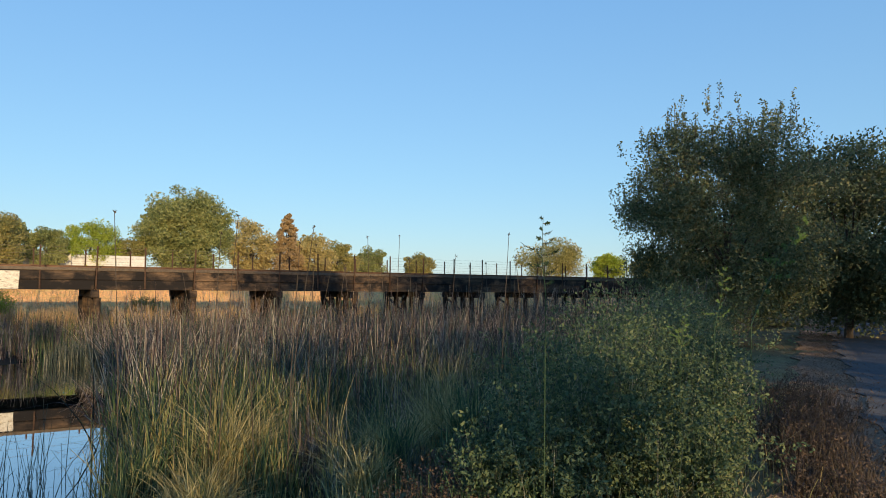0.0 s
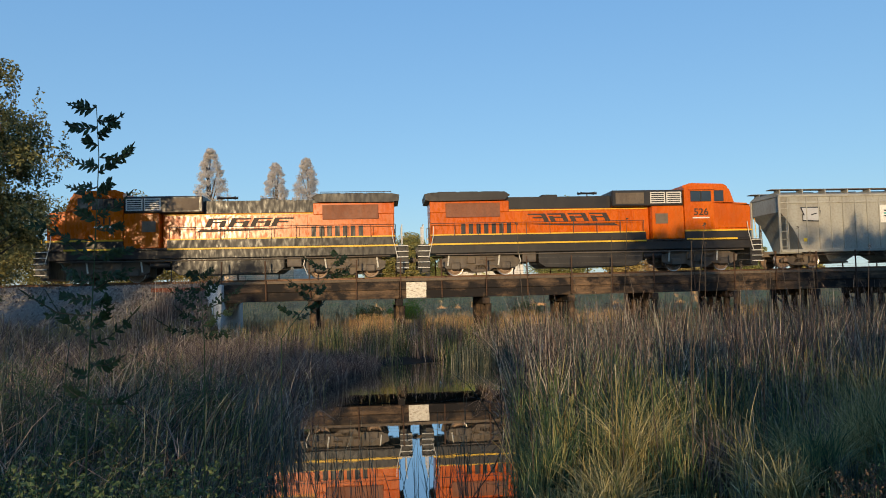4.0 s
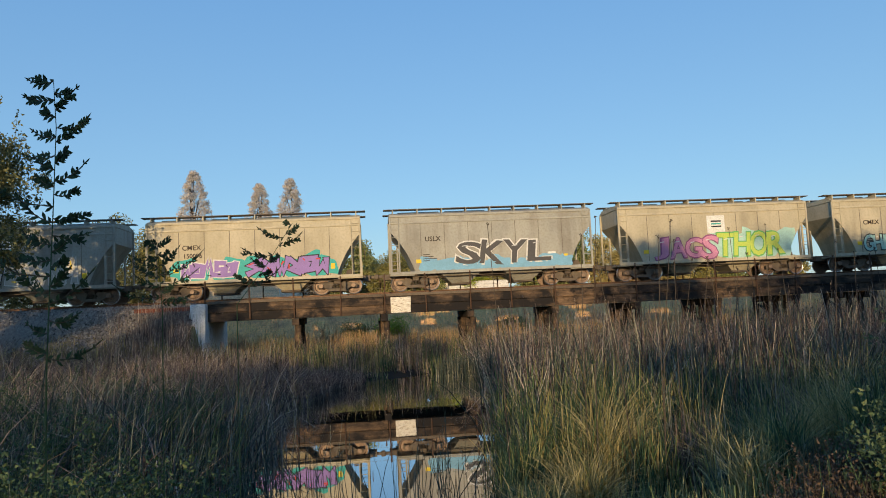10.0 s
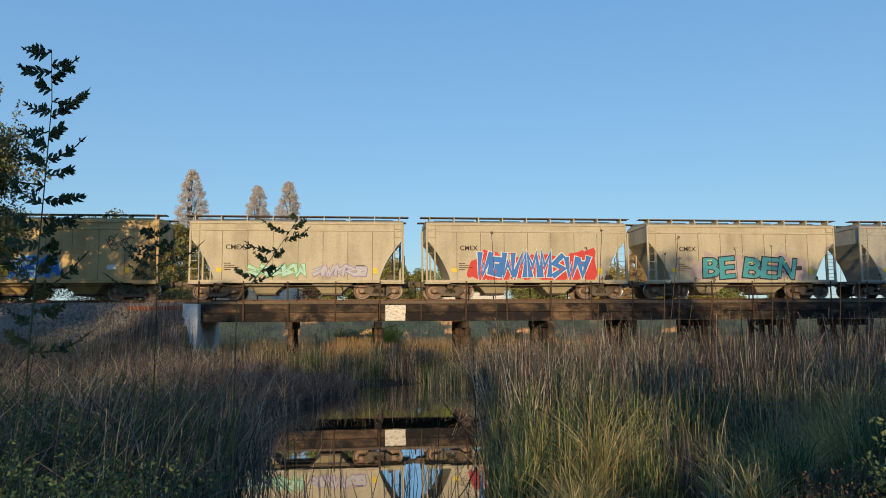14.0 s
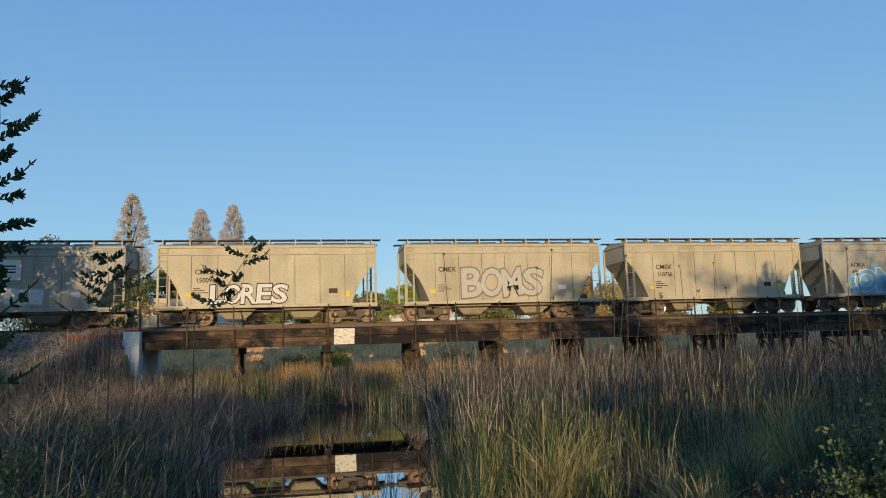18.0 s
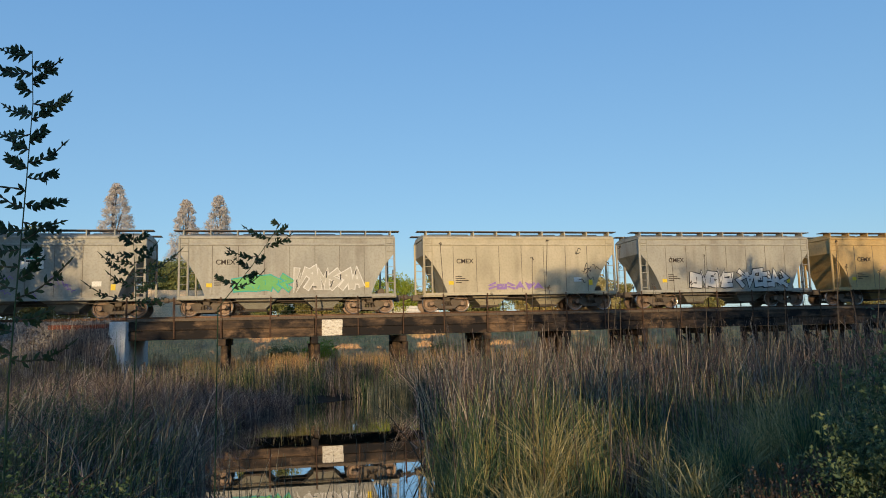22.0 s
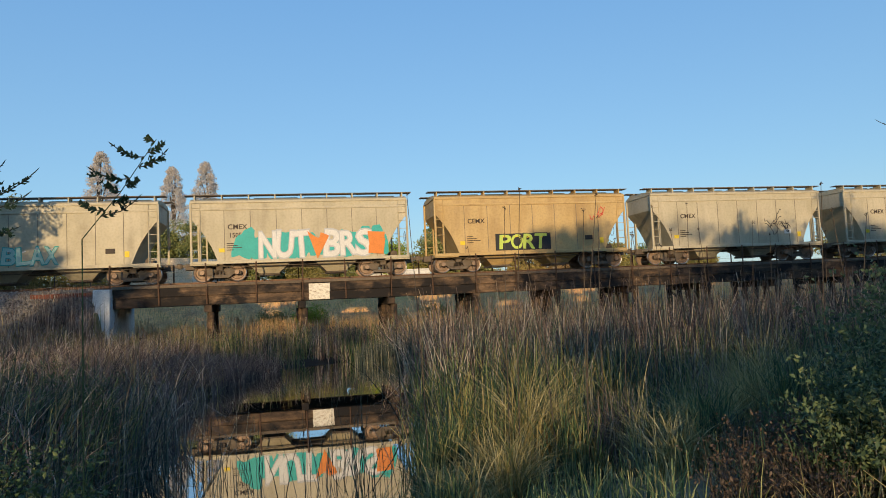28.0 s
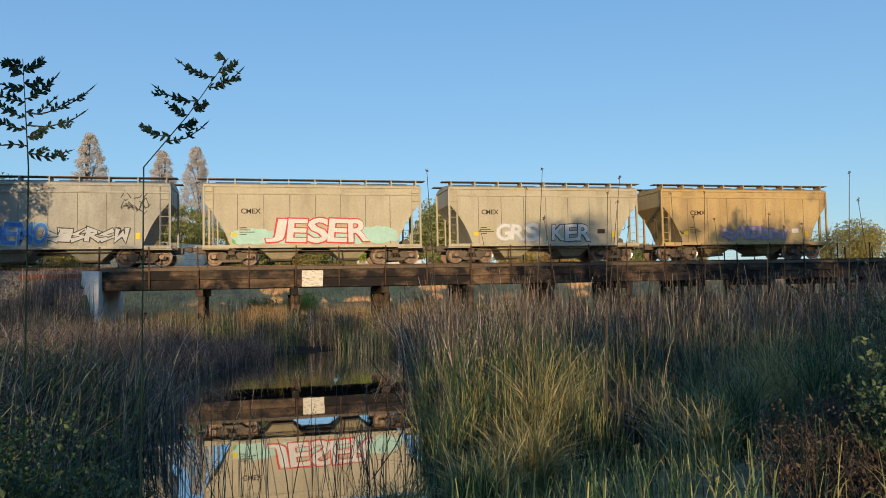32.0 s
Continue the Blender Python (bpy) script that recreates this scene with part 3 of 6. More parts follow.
# ---- the train ----
def paint(name, cols, rough=0.45, dirt=(0.16, 0.12, 0.08), amount=0.35, streak=2.0, spec=0.4):
    """Weathered paint: broad fading, rust-brown streaks that run down, and fine grime."""
    m = bpy.data.materials.new(name)
    m.use_nodes = True
    N, L = m.node_tree.nodes, m.node_tree.links
    b = N["Principled BSDF"]
    oi = N.new("ShaderNodeObjectInfo")
    tc = N.new("ShaderNodeTexCoord")
    add = N.new("ShaderNodeVectorMath")
    cx = N.new("ShaderNodeCombineXYZ")
    ml = N.new("ShaderNodeMath")
    ml.operation, ml.inputs[1].default_value = "MULTIPLY", 91.0
    L.new(oi.outputs["Random"], ml.inputs[0])
    L.new(ml.outputs[0], cx.inputs[0])
    L.new(tc.outputs["Object"], add.inputs[0])
    L.new(cx.outputs[0], add.inputs[1])
    def noise_at(scale, stretch, detail=5):
        mp = N.new("ShaderNodeMapping")
        mp.inputs["Scale"].default_value = stretch
        L.new(add.outputs[0], mp.inputs[0])
        t = N.new("ShaderNodeTexNoise")
        t.inputs["Scale"].default_value, t.inputs["Detail"].default_value = scale, detail
        L.new(mp.outputs[0], t.inputs[0])
        return t.outputs[0]
    def ranged(v, lo, hi, a=0.0, c=1.0):
        r = N.new("ShaderNodeMapRange")
        for i, q in zip((1, 2, 3, 4), (lo, hi, a, c)):
            r.inputs[i].default_value = q
        L.new(v, r.inputs[0])
        return r.outputs[0]
    def mixed(f, c0, c1):
        x = N.new("ShaderNodeMix")
        x.data_type = "RGBA"
        for s, k in ((f, 0), (c0, 6), (c1, 7)):
            if isinstance(s, tuple):
                x.inputs[k].default_value = (*s, 1)
            else:
                L.new(s, x.inputs[k])
        return x.outputs[2]
    col = mixed(ranged(noise_at(0.5, (1, 1, 1)), 0.35, 0.65), cols[0], cols[1])
    st = ranged(noise_at(streak, (1, 1, 0.10), 4), 0.52, 0.78, 0, amount)
    col = mixed(st, col, dirt)
    rain = ranged(noise_at(0.9, (1, 1, 0.4), 6), 0.52, 0.72, 0, amount * 0.9)
    col = mixed(rain, col, tuple(q * 0.8 for q in dirt))
    gr = ranged(noise_at(9, (1, 1, 1), 6), 0.45, 0.8, 0, amount * 0.8)
    col = mixed(gr, col, tuple(q * 0.7 for q in dirt))
    L.new(col, b.inputs["Base Color"])
    L.new(ranged(noise_at(6, (1, 1, 0.4)), 0.3, 0.7, rough - 0.12, rough + 0.2), b.inputs["Roughness"])
    b.inputs["Specular IOR Level"].default_value = spec
    return m


M["car_grey"] = paint("hopper_grey_paint", [(0.34, 0.33, 0.285), (0.42, 0.40, 0.335)], 0.6, amount=0.4)
M["car_cream"] = paint("hopper_cream_paint", [(0.47, 0.41, 0.28), (0.55, 0.48, 0.34)], 0.6, amount=0.3)
M["car_tan"] = paint("hopper_tan_paint", [(0.50, 0.34, 0.14), (0.57, 0.40, 0.18)], 0.6, dirt=(0.26, 0.15, 0.07), amount=0.4)
M["car_brown"] = paint("hopper_grimy_paint", [(0.34, 0.28, 0.20), (0.42, 0.34, 0.24)], 0.65, dirt=(0.16, 0.10, 0.06), amount=0.55)
M["under"] = paint("underframe_grime", [(0.12, 0.092, 0.07), (0.18, 0.14, 0.10)], 0.75, dirt=(0.06, 0.042, 0.03), amount=0.5)
M["joint"] = material("panel_joint_grime", [(0.13, 0.11, 0.085), (0.22, 0.19, 0.15)], 3, 0.8)
M["loco_under"] = paint("locomotive_underframe", [(0.07, 0.058, 0.048), (0.12, 0.10, 0.08)], 0.6, dirt=(0.22, 0.16, 0.11), amount=0.6)
M["wheel"] = material("wheel_steel", [(0.20, 0.135, 0.10), (0.30, 0.21, 0.15)], 4, 0.55, metal=0.3)
M["tread"] = material("wheel_tread", [(0.45, 0.42, 0.38), (0.6, 0.57, 0.52)], 4, 0.3, metal=0.9)
M["orange"] = paint("locomotive_orange", [(0.56, 0.095, 0.001), (0.65, 0.13, 0.002)], 0.24, dirt=(0.28, 0.075, 0.01), amount=0.3, spec=0.3)
M["black"] = paint("locomotive_black", [(0.020, 0.019, 0.020), (0.032, 0.030, 0.030)], 0.4, dirt=(0.06, 0.048, 0.04), amount=0.35, spec=0.3)
M["rust_panel"] = paint("radiator_rust", [(0.24, 0.09, 0.045), (0.30, 0.12, 0.06)], 0.7, dirt=(0.12, 0.06, 0.04), amount=0.5)
M["yellow"] = material("yellow_stripe", [(0.75, 0.42, 0.03), (0.82, 0.52, 0.05)], 2, 0.45)
M["glass"] = material("dark_window", [(0.02, 0.024, 0.028), (0.03, 0.034, 0.04)], 2, 0.08, spec=0.8, fine=0)
M["letter_dark"] = material("dark_lettering", [(0.03, 0.022, 0.018), (0.06, 0.04, 0.03)], 3, 0.6)
M["letter_white"] = material("white_lettering", [(0.70, 0.68, 0.62), (0.80, 0.78, 0.72)], 3, 0.6)
M["handrail"] = material("handrail_paint", [(0.62, 0.60, 0.55), (0.7, 0.67, 0.6)], 3, 0.5)

PITCH = 12.656


def arc(x0, z0, x1, z1, bulge, n=6):
    out = []
    for i in range(n + 1):
        t = i / n
        b = bulge * math.sin(math.pi * t)
        dx, dz = x1 - x0, z1 - z0
        l = math.hypot(dx, dz)
        out.append((x0 + dx * t - dz / l * b, z0 + dz * t + dx / l * b))
    return out


def wheel_bm(r=0.455):
    """One wheel about the y axis: rim, web and flange."""
    bm = bmesh.new()
    prof = [(0.0, 0.02), (0.09, 0.03), (0.11, 0.0), (r * 0.72, -0.025), (r * 0.80, 0.03), (r * 0.985, 0.045), (r, -0.05), (r + 0.028, -0.065), (r + 0.026, -0.085), (r * 0.8, -0.085), (0.0, -0.06)]
    n = 20
    rings = [[bm.verts.new((q[0] * math.cos(a), -q[1], q[0] * math.sin(a))) for a in [2 * math.pi * k / n for k in range(n)]] for q in prof[1:-1]]
    for r0, r1 in zip(rings, rings[1:]):
        for k in range(n):
            bm.faces.new((r0[k], r0[(k + 1) % n], r1[(k + 1) % n], r1[k]))
    bm.faces.new(rings[0][::-1])
    bm.faces.new(rings[-1])
    bmesh.ops.recalc_face_normals(bm, faces=bm.faces[:])
    return bm


WHEEL_ME = mesh_of("wheel", wheel_bm(), M["wheel"])
RING_ME = mesh_of("tread", tube([(0.462 * math.cos(a), 0.0, 0.462 * math.sin(a)) for a in [2 * math.pi * k / 20 for k in range(21)]], 0.03, 5, caps=False), M["tread"])
AXLE_ME = mesh_of("axle", cyl((0, -0.80, 0), (0, 0.80, 0), 0.075, 10), M["under"])


def sideframe_bm(w=0.86):
    """Cast truck sideframe in the xz plane with two openings, 0.12 thick."""
    bm = bmesh.new()
    prism([(-w - 0.22, 0.50), (-w - 0.2, 0.34), (-w + 0.16, 0.36), (-0.42, 0.17), (0.42, 0.17), (w - 0.16, 0.36), (w + 0.2, 0.34), (w + 0.22, 0.50), (w, 0.60), (0.35, 0.70), (0.20, 0.60), (0.30, 0.33), (-0.30, 0.33), (-0.20, 0.60), (-0.35, 0.70), (-w, 0.60)], -0.06, 0.06, bm)
    return bm


SIDE_ME = mesh_of("sideframe", sideframe_bm(), M["under"])
_sp = bmesh.new()
for dx in (-0.17, 0.0, 0.17):
    for i in range(5):
        cyl((dx, 0, 0.34 + i * 0.05), (dx, 0, 0.362 + i * 0.05), 0.075, 8, _sp)
SPRING_ME = mesh_of("spring", _sp, M["under"])
BEARING_ME = mesh_of("bearing_cap", cyl((0, -0.10, 0), (0, 0.02, 0), 0.12, 10), M["wheel"])
BOLSTER_ME = mesh_of("bolster", box(-0.17, 0.17, -1.15, 1.15, 0.55, 0.80, 0.03), M["under"])


def truck(parent, x, w=0.86):
    t = part("truck", BOLSTER_ME, None, parent)
    t.matrix_basis = pose(x, 0, 0)
    for s in (-1, 1):
        o = part("sideframe", SIDE_ME, None, t)
        o.matrix_basis = pose(0, s * 1.0, 0)
        part("spring", SPRING_ME, None, t).matrix_basis = pose(0, s * 1.0, 0)
    for dx in (-w, w):
        part("axle", AXLE_ME, None, t).matrix_basis = pose(dx, 0, 0.455)
        for s in (-1, 1):
            part("wheel", WHEEL_ME, None, t).matrix_basis = pose(dx, s * 0.76, 0.455, 0, 0, 0 if s < 0 else 180)
            part("tread", RING_ME, None, t).matrix_basis = pose(dx, s * 0.79, 0.455)
            part("bearing_cap", BEARING_ME, None, t).matrix_basis = pose(dx, s * 1.06, 0.455, 0, 0, 0 if s < 0 else 180)
    return t


def ladder_bm(h, w=0.42, n=7):
    bm = bmesh.new()
    for x in (-w / 2, w / 2):
        tube([(x, 0, 0), (x, 0, h)], 0.022, 5, bm)
    for i in range(n):
        z = h * (i + 0.5) / n
        tube([(-w / 2, 0, z), (w / 2, 0, z)], 0.016, 5, bm)
    return bm


LADDER_ME = {k: mesh_of("ladder", ladder_bm(3.0), M[k]) for k in ("car_grey", "car_cream", "car_tan", "car_brown")}
COUPLER = bmesh.new()
box(-0.42, 0.10, -0.07, 0.07, 0.80, 0.96, 0.02, COUPLER)
box(-0.60, -0.36, -0.16, 0.14, 0.74, 1.02, 0.05, COUPLER)
COUPLER_ME = mesh_of("coupler", COUPLER, M["under"])


def hopper(paint_key, ribs):
    """A two-bay covered hopper wagon, 12.5 m over couplers, its floor line at 0.95 m above the rails."""
    mat = M[paint_key]
    w = thing("hopper_wagon", pose(0, -300, 0), "", "freight wagon", "wagons of the freight train")
    hl, hw = 5.5, 1.56
    prof = [(-hl + 1.25, 0.98), (hl - 1.25, 0.98)] + arc(hl - 1.25, 0.98, hl, 3.15, 0.14)[1:] + [(hl, 4.02), (-hl, 4.02)] + arc(-hl, 3.15, -hl + 1.25, 0.98, 0.14)[:-1]
    body = part("body", prism(prof, -hw, hw), mat, w)
    roof = bmesh.new()
    ys = [(-hw, 4.02), (-hw, 4.10), (-1.2, 4.22), (-0.5, 4.28), (0.5, 4.28), (1.2, 4.22), (hw, 4.10), (hw, 4.02)]
    a = [roof.verts.new((-hl - 0.05, y, z)) for y, z in ys]
    b = [roof.verts.new((hl + 0.05, y, z)) for y, z in ys]
    for i in range(len(ys) - 1):
        roof.faces.new((a[i], a[i + 1], b[i + 1], b[i]))
    roof.faces.new(a[::-1])
    roof.faces.new(b)
    roof.faces.new((a[0], b[0], b[-1], a[-1]))
    bmesh.ops.recalc_face_normals(roof, faces=roof.faces[:])
    part("roof", roof, mat, w)
    eave_me = mesh_of("eave_rail", box(-hl - 0.06, hl + 0.06, -0.03, 0.03, 3.97, 4.07, 0.01), mat)
    seam_me = mesh_of("seam", box(-hl, hl, -0.035, 0.012, 3.60, 3.70, 0.015), mat)
    sill_me = mesh_of("side_sill", box(-hl - 0.1, hl + 0.1, -0.05, 0.05, 0.86, 1.02, 0.01), mat)
    board_me = mesh_of("running_board", box(-hl - 0.35, hl + 0.35, -0.28, 0.28, 4.40, 4.44), M["under"])
    stand_me = mesh_of("board_stand", box(-0.03, 0.03, -0.3, 0.3, 4.12, 4.41), mat)
    for s in (-1, 1):
        part("eave_rail", eave_me, None, w).matrix_basis = pose(0, s * (hw + 0.02), 0)
        part("seam", seam_me, None, w).matrix_basis = pose(0, s * (hw + 0.004), 0)
        part("side_sill", sill_me, None, w).matrix_basis = pose(0, s * (hw - 0.02), 0)
        part("running_board", board_me, None, w).matrix_basis = pose(0, s * 1.1, 0)
        for i in range(9):
            part("board_stand", stand_me, None, w).matrix_basis = pose(-hl + 0.15 + i * (2 * hl - 0.3) / 8, s * 1.1, 0)
    hatch_me = mesh_of("hatch", box(-1.15, 1.15, -0.45, 0.45, 4.27, 4.38, 0.03), mat)
    for i in range(4):
        part("hatch", hatch_me, None, w).matrix_basis = pose(-3.9 + i * 2.6, 0, 0)
    if ribs:
        rib_me = mesh_of("rib", box(-0.035, 0.035, -0.045, 0.0, 1.03, 3.96, 0.012), mat)
        for i in range(12):
            x = -3.95 + i * 7.9 / 11
            for s in (-1, 1):
                part("rib", rib_me, None, w).matrix_basis = pose(x, s * hw, 0, 0, 0, 0 if s < 0 else 180)
    else:
        rib_me = mesh_of("panel_joint", box(-0.014, 0.014, -0.008, 0.0, 1.03, 3.58), M["joint"])
        for i in range(7):
            for s in (-1, 1):
                part("panel_joint", rib_me, None, w).matrix_basis = pose(-3.9 + i * 1.3, s * hw, 0, 0, 0, 0 if s < 0 else 180)
    # discharge bays
    for x in (-1.75, 1.75):
        bay = bmesh.new()
        top = [(-1.25, -1.35, 1.0), (1.25, -1.35, 1.0), (1.25, 1.35, 1.0), (-1.25, 1.35, 1.0)]
        bot = [(-0.5, -0.75, 0.34), (0.5, -0.75, 0.34), (0.5, 0.75, 0.34), (-0.5, 0.75, 0.34)]
        tv, bv = [bay.verts.new(p) for p in top], [bay.verts.new(p) for p in bot]
        bay.faces.new(tv)
        bay.faces.new(bv[::-1])
        for i in range(4):
            bay.faces.new((tv[i], bv[i], bv[(i + 1) % 4], tv[(i + 1) % 4]))
        bmesh.ops.recalc_face_normals(bay, faces=bay.faces[:])
        o = part("discharge_bay", bay, mat, w)
        o.matrix_basis = pose(x, 0, 0)
        part("outlet_gate", box(-0.55, 0.55, -0.9, 0.9, 0.24, 0.34, 0.02), M["under"], o)
    part("centre_sill", box(-6.0, 6.0, -0.3, 0.3, 0.66, 0.98, 0.02), M["under"], w)
    # ends: platform, corner posts, slope struts, ladders, brake gear
    for e in (-1, 1):
        part("end_platform", box(hl - 1.2, hl + 0.12, -hw + 0.02, hw - 0.02, 0.80, 0.90, 0.01), mat, w).matrix_basis = pose(0, 0, 0, 0, 0, 0 if e > 0 else 180)
        for s in (-1, 1):
            part("corner_post", box(-0.05, 0.05, -0.05, 0.05, 0.88, 4.0, 0.01), mat, w).matrix_basis = pose(e * (hl + 0.03), s * (hw - 0.02), 0)
            part("end_strut", box(-0.04, 0.04, -0.06, 0.06, 0.88, 2.75, 0.01), mat, w).matrix_basis = pose(e * (hl - 0.42), s * (hw - 0.12), 0)
            part("ladder", LADDER_ME[paint_key], None, w).matrix_basis = pose(e * (hl - 0.22), s * (hw + 0.03), 0.95)
        part("coupler", COUPLER_ME, None, w).matrix_basis = pose(e * 5.85, 0, 0, 0, 0, 180 if e > 0 else 0)
        truck(w, e * 4.22)
    part("brake_reservoir", cyl((4.9, -0.6, 1.15), (4.9, 0.6, 1.15), 0.2, 12), M["under"], w)
    part("brake_wheel", tube([(5.72, 0.6 + 0.28 * math.cos(q), 2.2 + 0.28 * math.sin(q)) for q in [k * math.pi / 8 for k in range(17)]], 0.018, 5, caps=False), M["under"], w)
    part("train_line", tube([(-5.7, -1.2, 0.82), (-2.9, -1.3, 0.72), (2.9, -1.3, 0.72), (5.7, -1.2, 0.82)], 0.025, 5), M["under"], w)
    return w


def letters(name, text, size, mat, parent, x, y, z, slant=0.0, bold=0.0, wide=1.0, s=-1, tilt=0.0):
    cu = bpy.data.curves.new(name, "FONT")
    cu.body, cu.size, cu.extrude, cu.align_x, cu.shear, cu.offset = text, size, 0.003, "CENTER", slant, bold
    cu.resolution_u = 3
    tmp = new("letter_curve", cu)
    me = bpy.data.meshes.new_from_object(tmp)
    bpy.data.objects.remove(tmp)
    me.materials.clear()
    me.materials.append(mat)
    o = part(name, me, None, parent)
    o.matrix_basis = pose(x, y, z, 90, 0, 0 if s < 0 else 180) @ Matrix.Diagonal((wide, 1, 1, 1)) @ pose(0, 0, 0, 0, 0, tilt)
    return o


def locomotive():
    """A four-axle wide-cab diesel locomotive, front towards -x, 19.4 m long."""
    w = thing("locomotive", pose(0, -300, 0), "orange and black wide-cab diesel freight locomotive with yellow stripes", "locomotive", "locomotives at the head of the train")
    O, B, Y = M["orange"], M["black"], M["yellow"]
    part("frame", box(-9.0, 9.0, -1.5, 1.5, 1.15, 1.62, 0.03), B, w)
    part("walkway", box(-9.0, 9.0, -1.56, 1.56, 1.62, 1.70, 0.01), B, w)
    for s in (-1, 1):
        part("sill_stripe", box(-8.2, -5.3, s * 1.568 - 0.008, s * 1.568 + 0.008, 1.63, 1.72), Y, w)
        part("sill_stripe", box(-3.0, 9.0, s * 1.568 - 0.008, s * 1.568 + 0.008, 1.60, 1.68), Y, w)
        part("side_skirt", box(-3.0, 8.8, s * 1.545 - 0.01, s * 1.545 + 0.01, 1.705, 2.10), B, w)
        part("hood_stripe", box(-3.0, 8.9, s * 1.40 - 0.012, s * 1.40 + 0.012, 2.11, 2.17), Y, w)
        part("top_stripe", box(-3.3, 4.9, s * 1.02 - 0.008, s * 1.02 + 0.008, 3.42, 3.47), Y, w)
    # nose and cab: wide
    nose = prism([(-9.1, 2.15), (-6.8, 2.15), (-6.8, 3.75), (-7.9, 3.70), (-8.95, 3.62), (-9.14, 3.42)], -1.45, 1.45)
    bmesh.ops.bevel(nose, geom=[e for e in nose.edges if abs(e.verts[0].co.y - e.verts[1].co.y) < 0.01 and e.calc_length() > 0.9], offset=0.12, segments=2, affect="EDGES")
    part("nose", nose, O, w)
    part("nose_base", box(-9.05, -5.26, -1.46, 1.46, 1.70, 2.14, 0.02), B, w)
    part("nose_stripe", box(-9.13, -5.26, -1.47, 1.47, 2.10, 2.19, 0.01), Y, w)
    cab = prism([(-8.12, 3.66), (-7.80, 4.58), (-7.6, 4.70), (-5.7, 4.76), (-5.26, 4.62), (-5.26, 2.19), (-6.95, 2.19), (-6.95, 3.66)], -1.5, 1.5)
    bmesh.ops.bevel(cab, geom=[e for e in cab.edges if min(v.co.z for v in e.verts) > 4.4 and abs(e.verts[0].co.y - e.verts[1].co.y) < 0.01], offset=0.14, segments=2, affect="EDGES")
    c = part("cab", cab, O, w)
    for s in (-1, 1):
        part("window", box(-7.52, -6.98, s * 1.515 - 0.012, s * 1.515 + 0.012, 3.72, 4.32, 0.02), M["glass"], c)
        part("window", box(-6.80, -5.62, s * 1.515 - 0.012, s * 1.515 + 0.012, 3.72, 4.30, 0.02), M["glass"], c)
        part("window_bar", box(-6.24, -6.18, s * 1.53 - 0.012, s * 1.53 + 0.012, 3.72, 4.30), B, c)
        part("windshield", prism([(-8.135, 3.76), (-8.09, 3.76), (-7.86, 4.44), (-7.905, 4.44)], s * 0.12, s * 1.28), M["glass"], c)
        part("sunshade", box(-7.0, -5.5, s * 1.52 - (0.1 if s < 0 else 0), s * 1.52 + (0.1 if s > 0 else 0), 4.36, 4.40), O, c)
        part("number_board", box(-7.93, -7.80, s * 0.55 - 0.3, s * 0.55 + 0.3, 4.46, 4.64, 0.01), B, c)
    part("headlight", cyl((-9.2, -0.14, 3.30), (-9.1, -0.14, 3.30), 0.11, 12), M["letter_white"], w)
    part("headlight", cyl((-9.2, 0.14, 3.30), (-9.1, 0.14, 3.30), 0.11, 12), M["letter_white"], w)
    # equipment cabinets behind the cab
    part("air_cabinet", box(-5.24, -3.42, -1.46, 1.46, 1.72, 3.52, 0.04), O, w)
    part("upper_cabinet", box(-5.24, -1.2, -1.42, 1.42, 3.53, 4.40, 0.05), B, w)
    for s in (-1, 1):
        for x0 in (-5.12, -4.2):
            lv = part("louvre", box(x0, x0 + 0.85, s * 1.43 - 0.01, s * 1.43 + 0.01, 3.66, 4.28), B, w)
            fr = bmesh.new()
            for a, b2, z0, z1 in ((x0, x0 + 0.85, 4.22, 4.28), (x0, x0 + 0.85, 3.66, 3.72), (x0, x0 + 0.06, 3.72, 4.22), (x0 + 0.79, x0 + 0.85, 3.72, 4.22)):
                box(a, b2, s * 1.45 - 0.012, s * 1.45 + 0.012, z0, z1, bm=fr)
            part("louvre_frame", fr, M["handrail"], lv)
            sl = bmesh.new()
            for i in range(4):
                box(x0 + 0.06, x0 + 0.79, s * 1.45 - 0.008, s * 1.45 + 0.008, 3.78 + i * 0.11, 3.83 + i * 0.11, bm=sl)
            part("louvre_slats", sl, M["handrail"], lv)
        part("vent_screen", box(-3.0, -1.4, s * 1.43 - 0.01, s * 1.43 + 0.01, 3.66, 4.26), M["under"], w)
        part("box_screen", box(-4.3, -3.6, s * 1.475 - 0.012, s * 1.475 + 0.012, 2.55, 3.1), M["under"], w)
    # long hood
    part("hood", box(-3.40, 8.85, -1.0, 1.0, 1.72, 3.50, 0.04), O, w)
    part("hood_top", prism([(-3.40, 3.51), (8.8, 3.51), (8.8, 4.05), (4.6, 4.16), (-1.1, 4.16), (-3.40, 4.16)], -0.98, 0.98), B, w)
    door_me = mesh_of("hood_door", box(-0.385, 0.385, -0.03, 0.0, 1.78, 3.34, 0.008), O)
    for i in range(9):
        for s in (-1, 1):
            part("hood_door", door_me, None, w).matrix_basis = pose(-2.9 + i * 0.84, s * 1.001, 0, 0, 0, 0 if s < 0 else 180)
    rad = prism([(4.75, 4.0), (8.6, 3.96), (8.8, 3.98), (9.1, 4.02), (9.15, 4.34), (8.75, 4.42), (4.75, 4.44), (4.45, 4.25)], -1.3, 1.3)
    part("radiator", rad, B, w)
    part("radiator_housing", box(4.5, 8.86, -1.06, 1.06, 3.36, 3.97, 0.03), O, w)
    part("roof_grab", tube([(4.9, -1.0, 4.42), (4.9, -1.0, 4.56), (8.7, -1.0, 4.55), (8.7, -1.0, 4.42)], 0.02, 5), B, w)
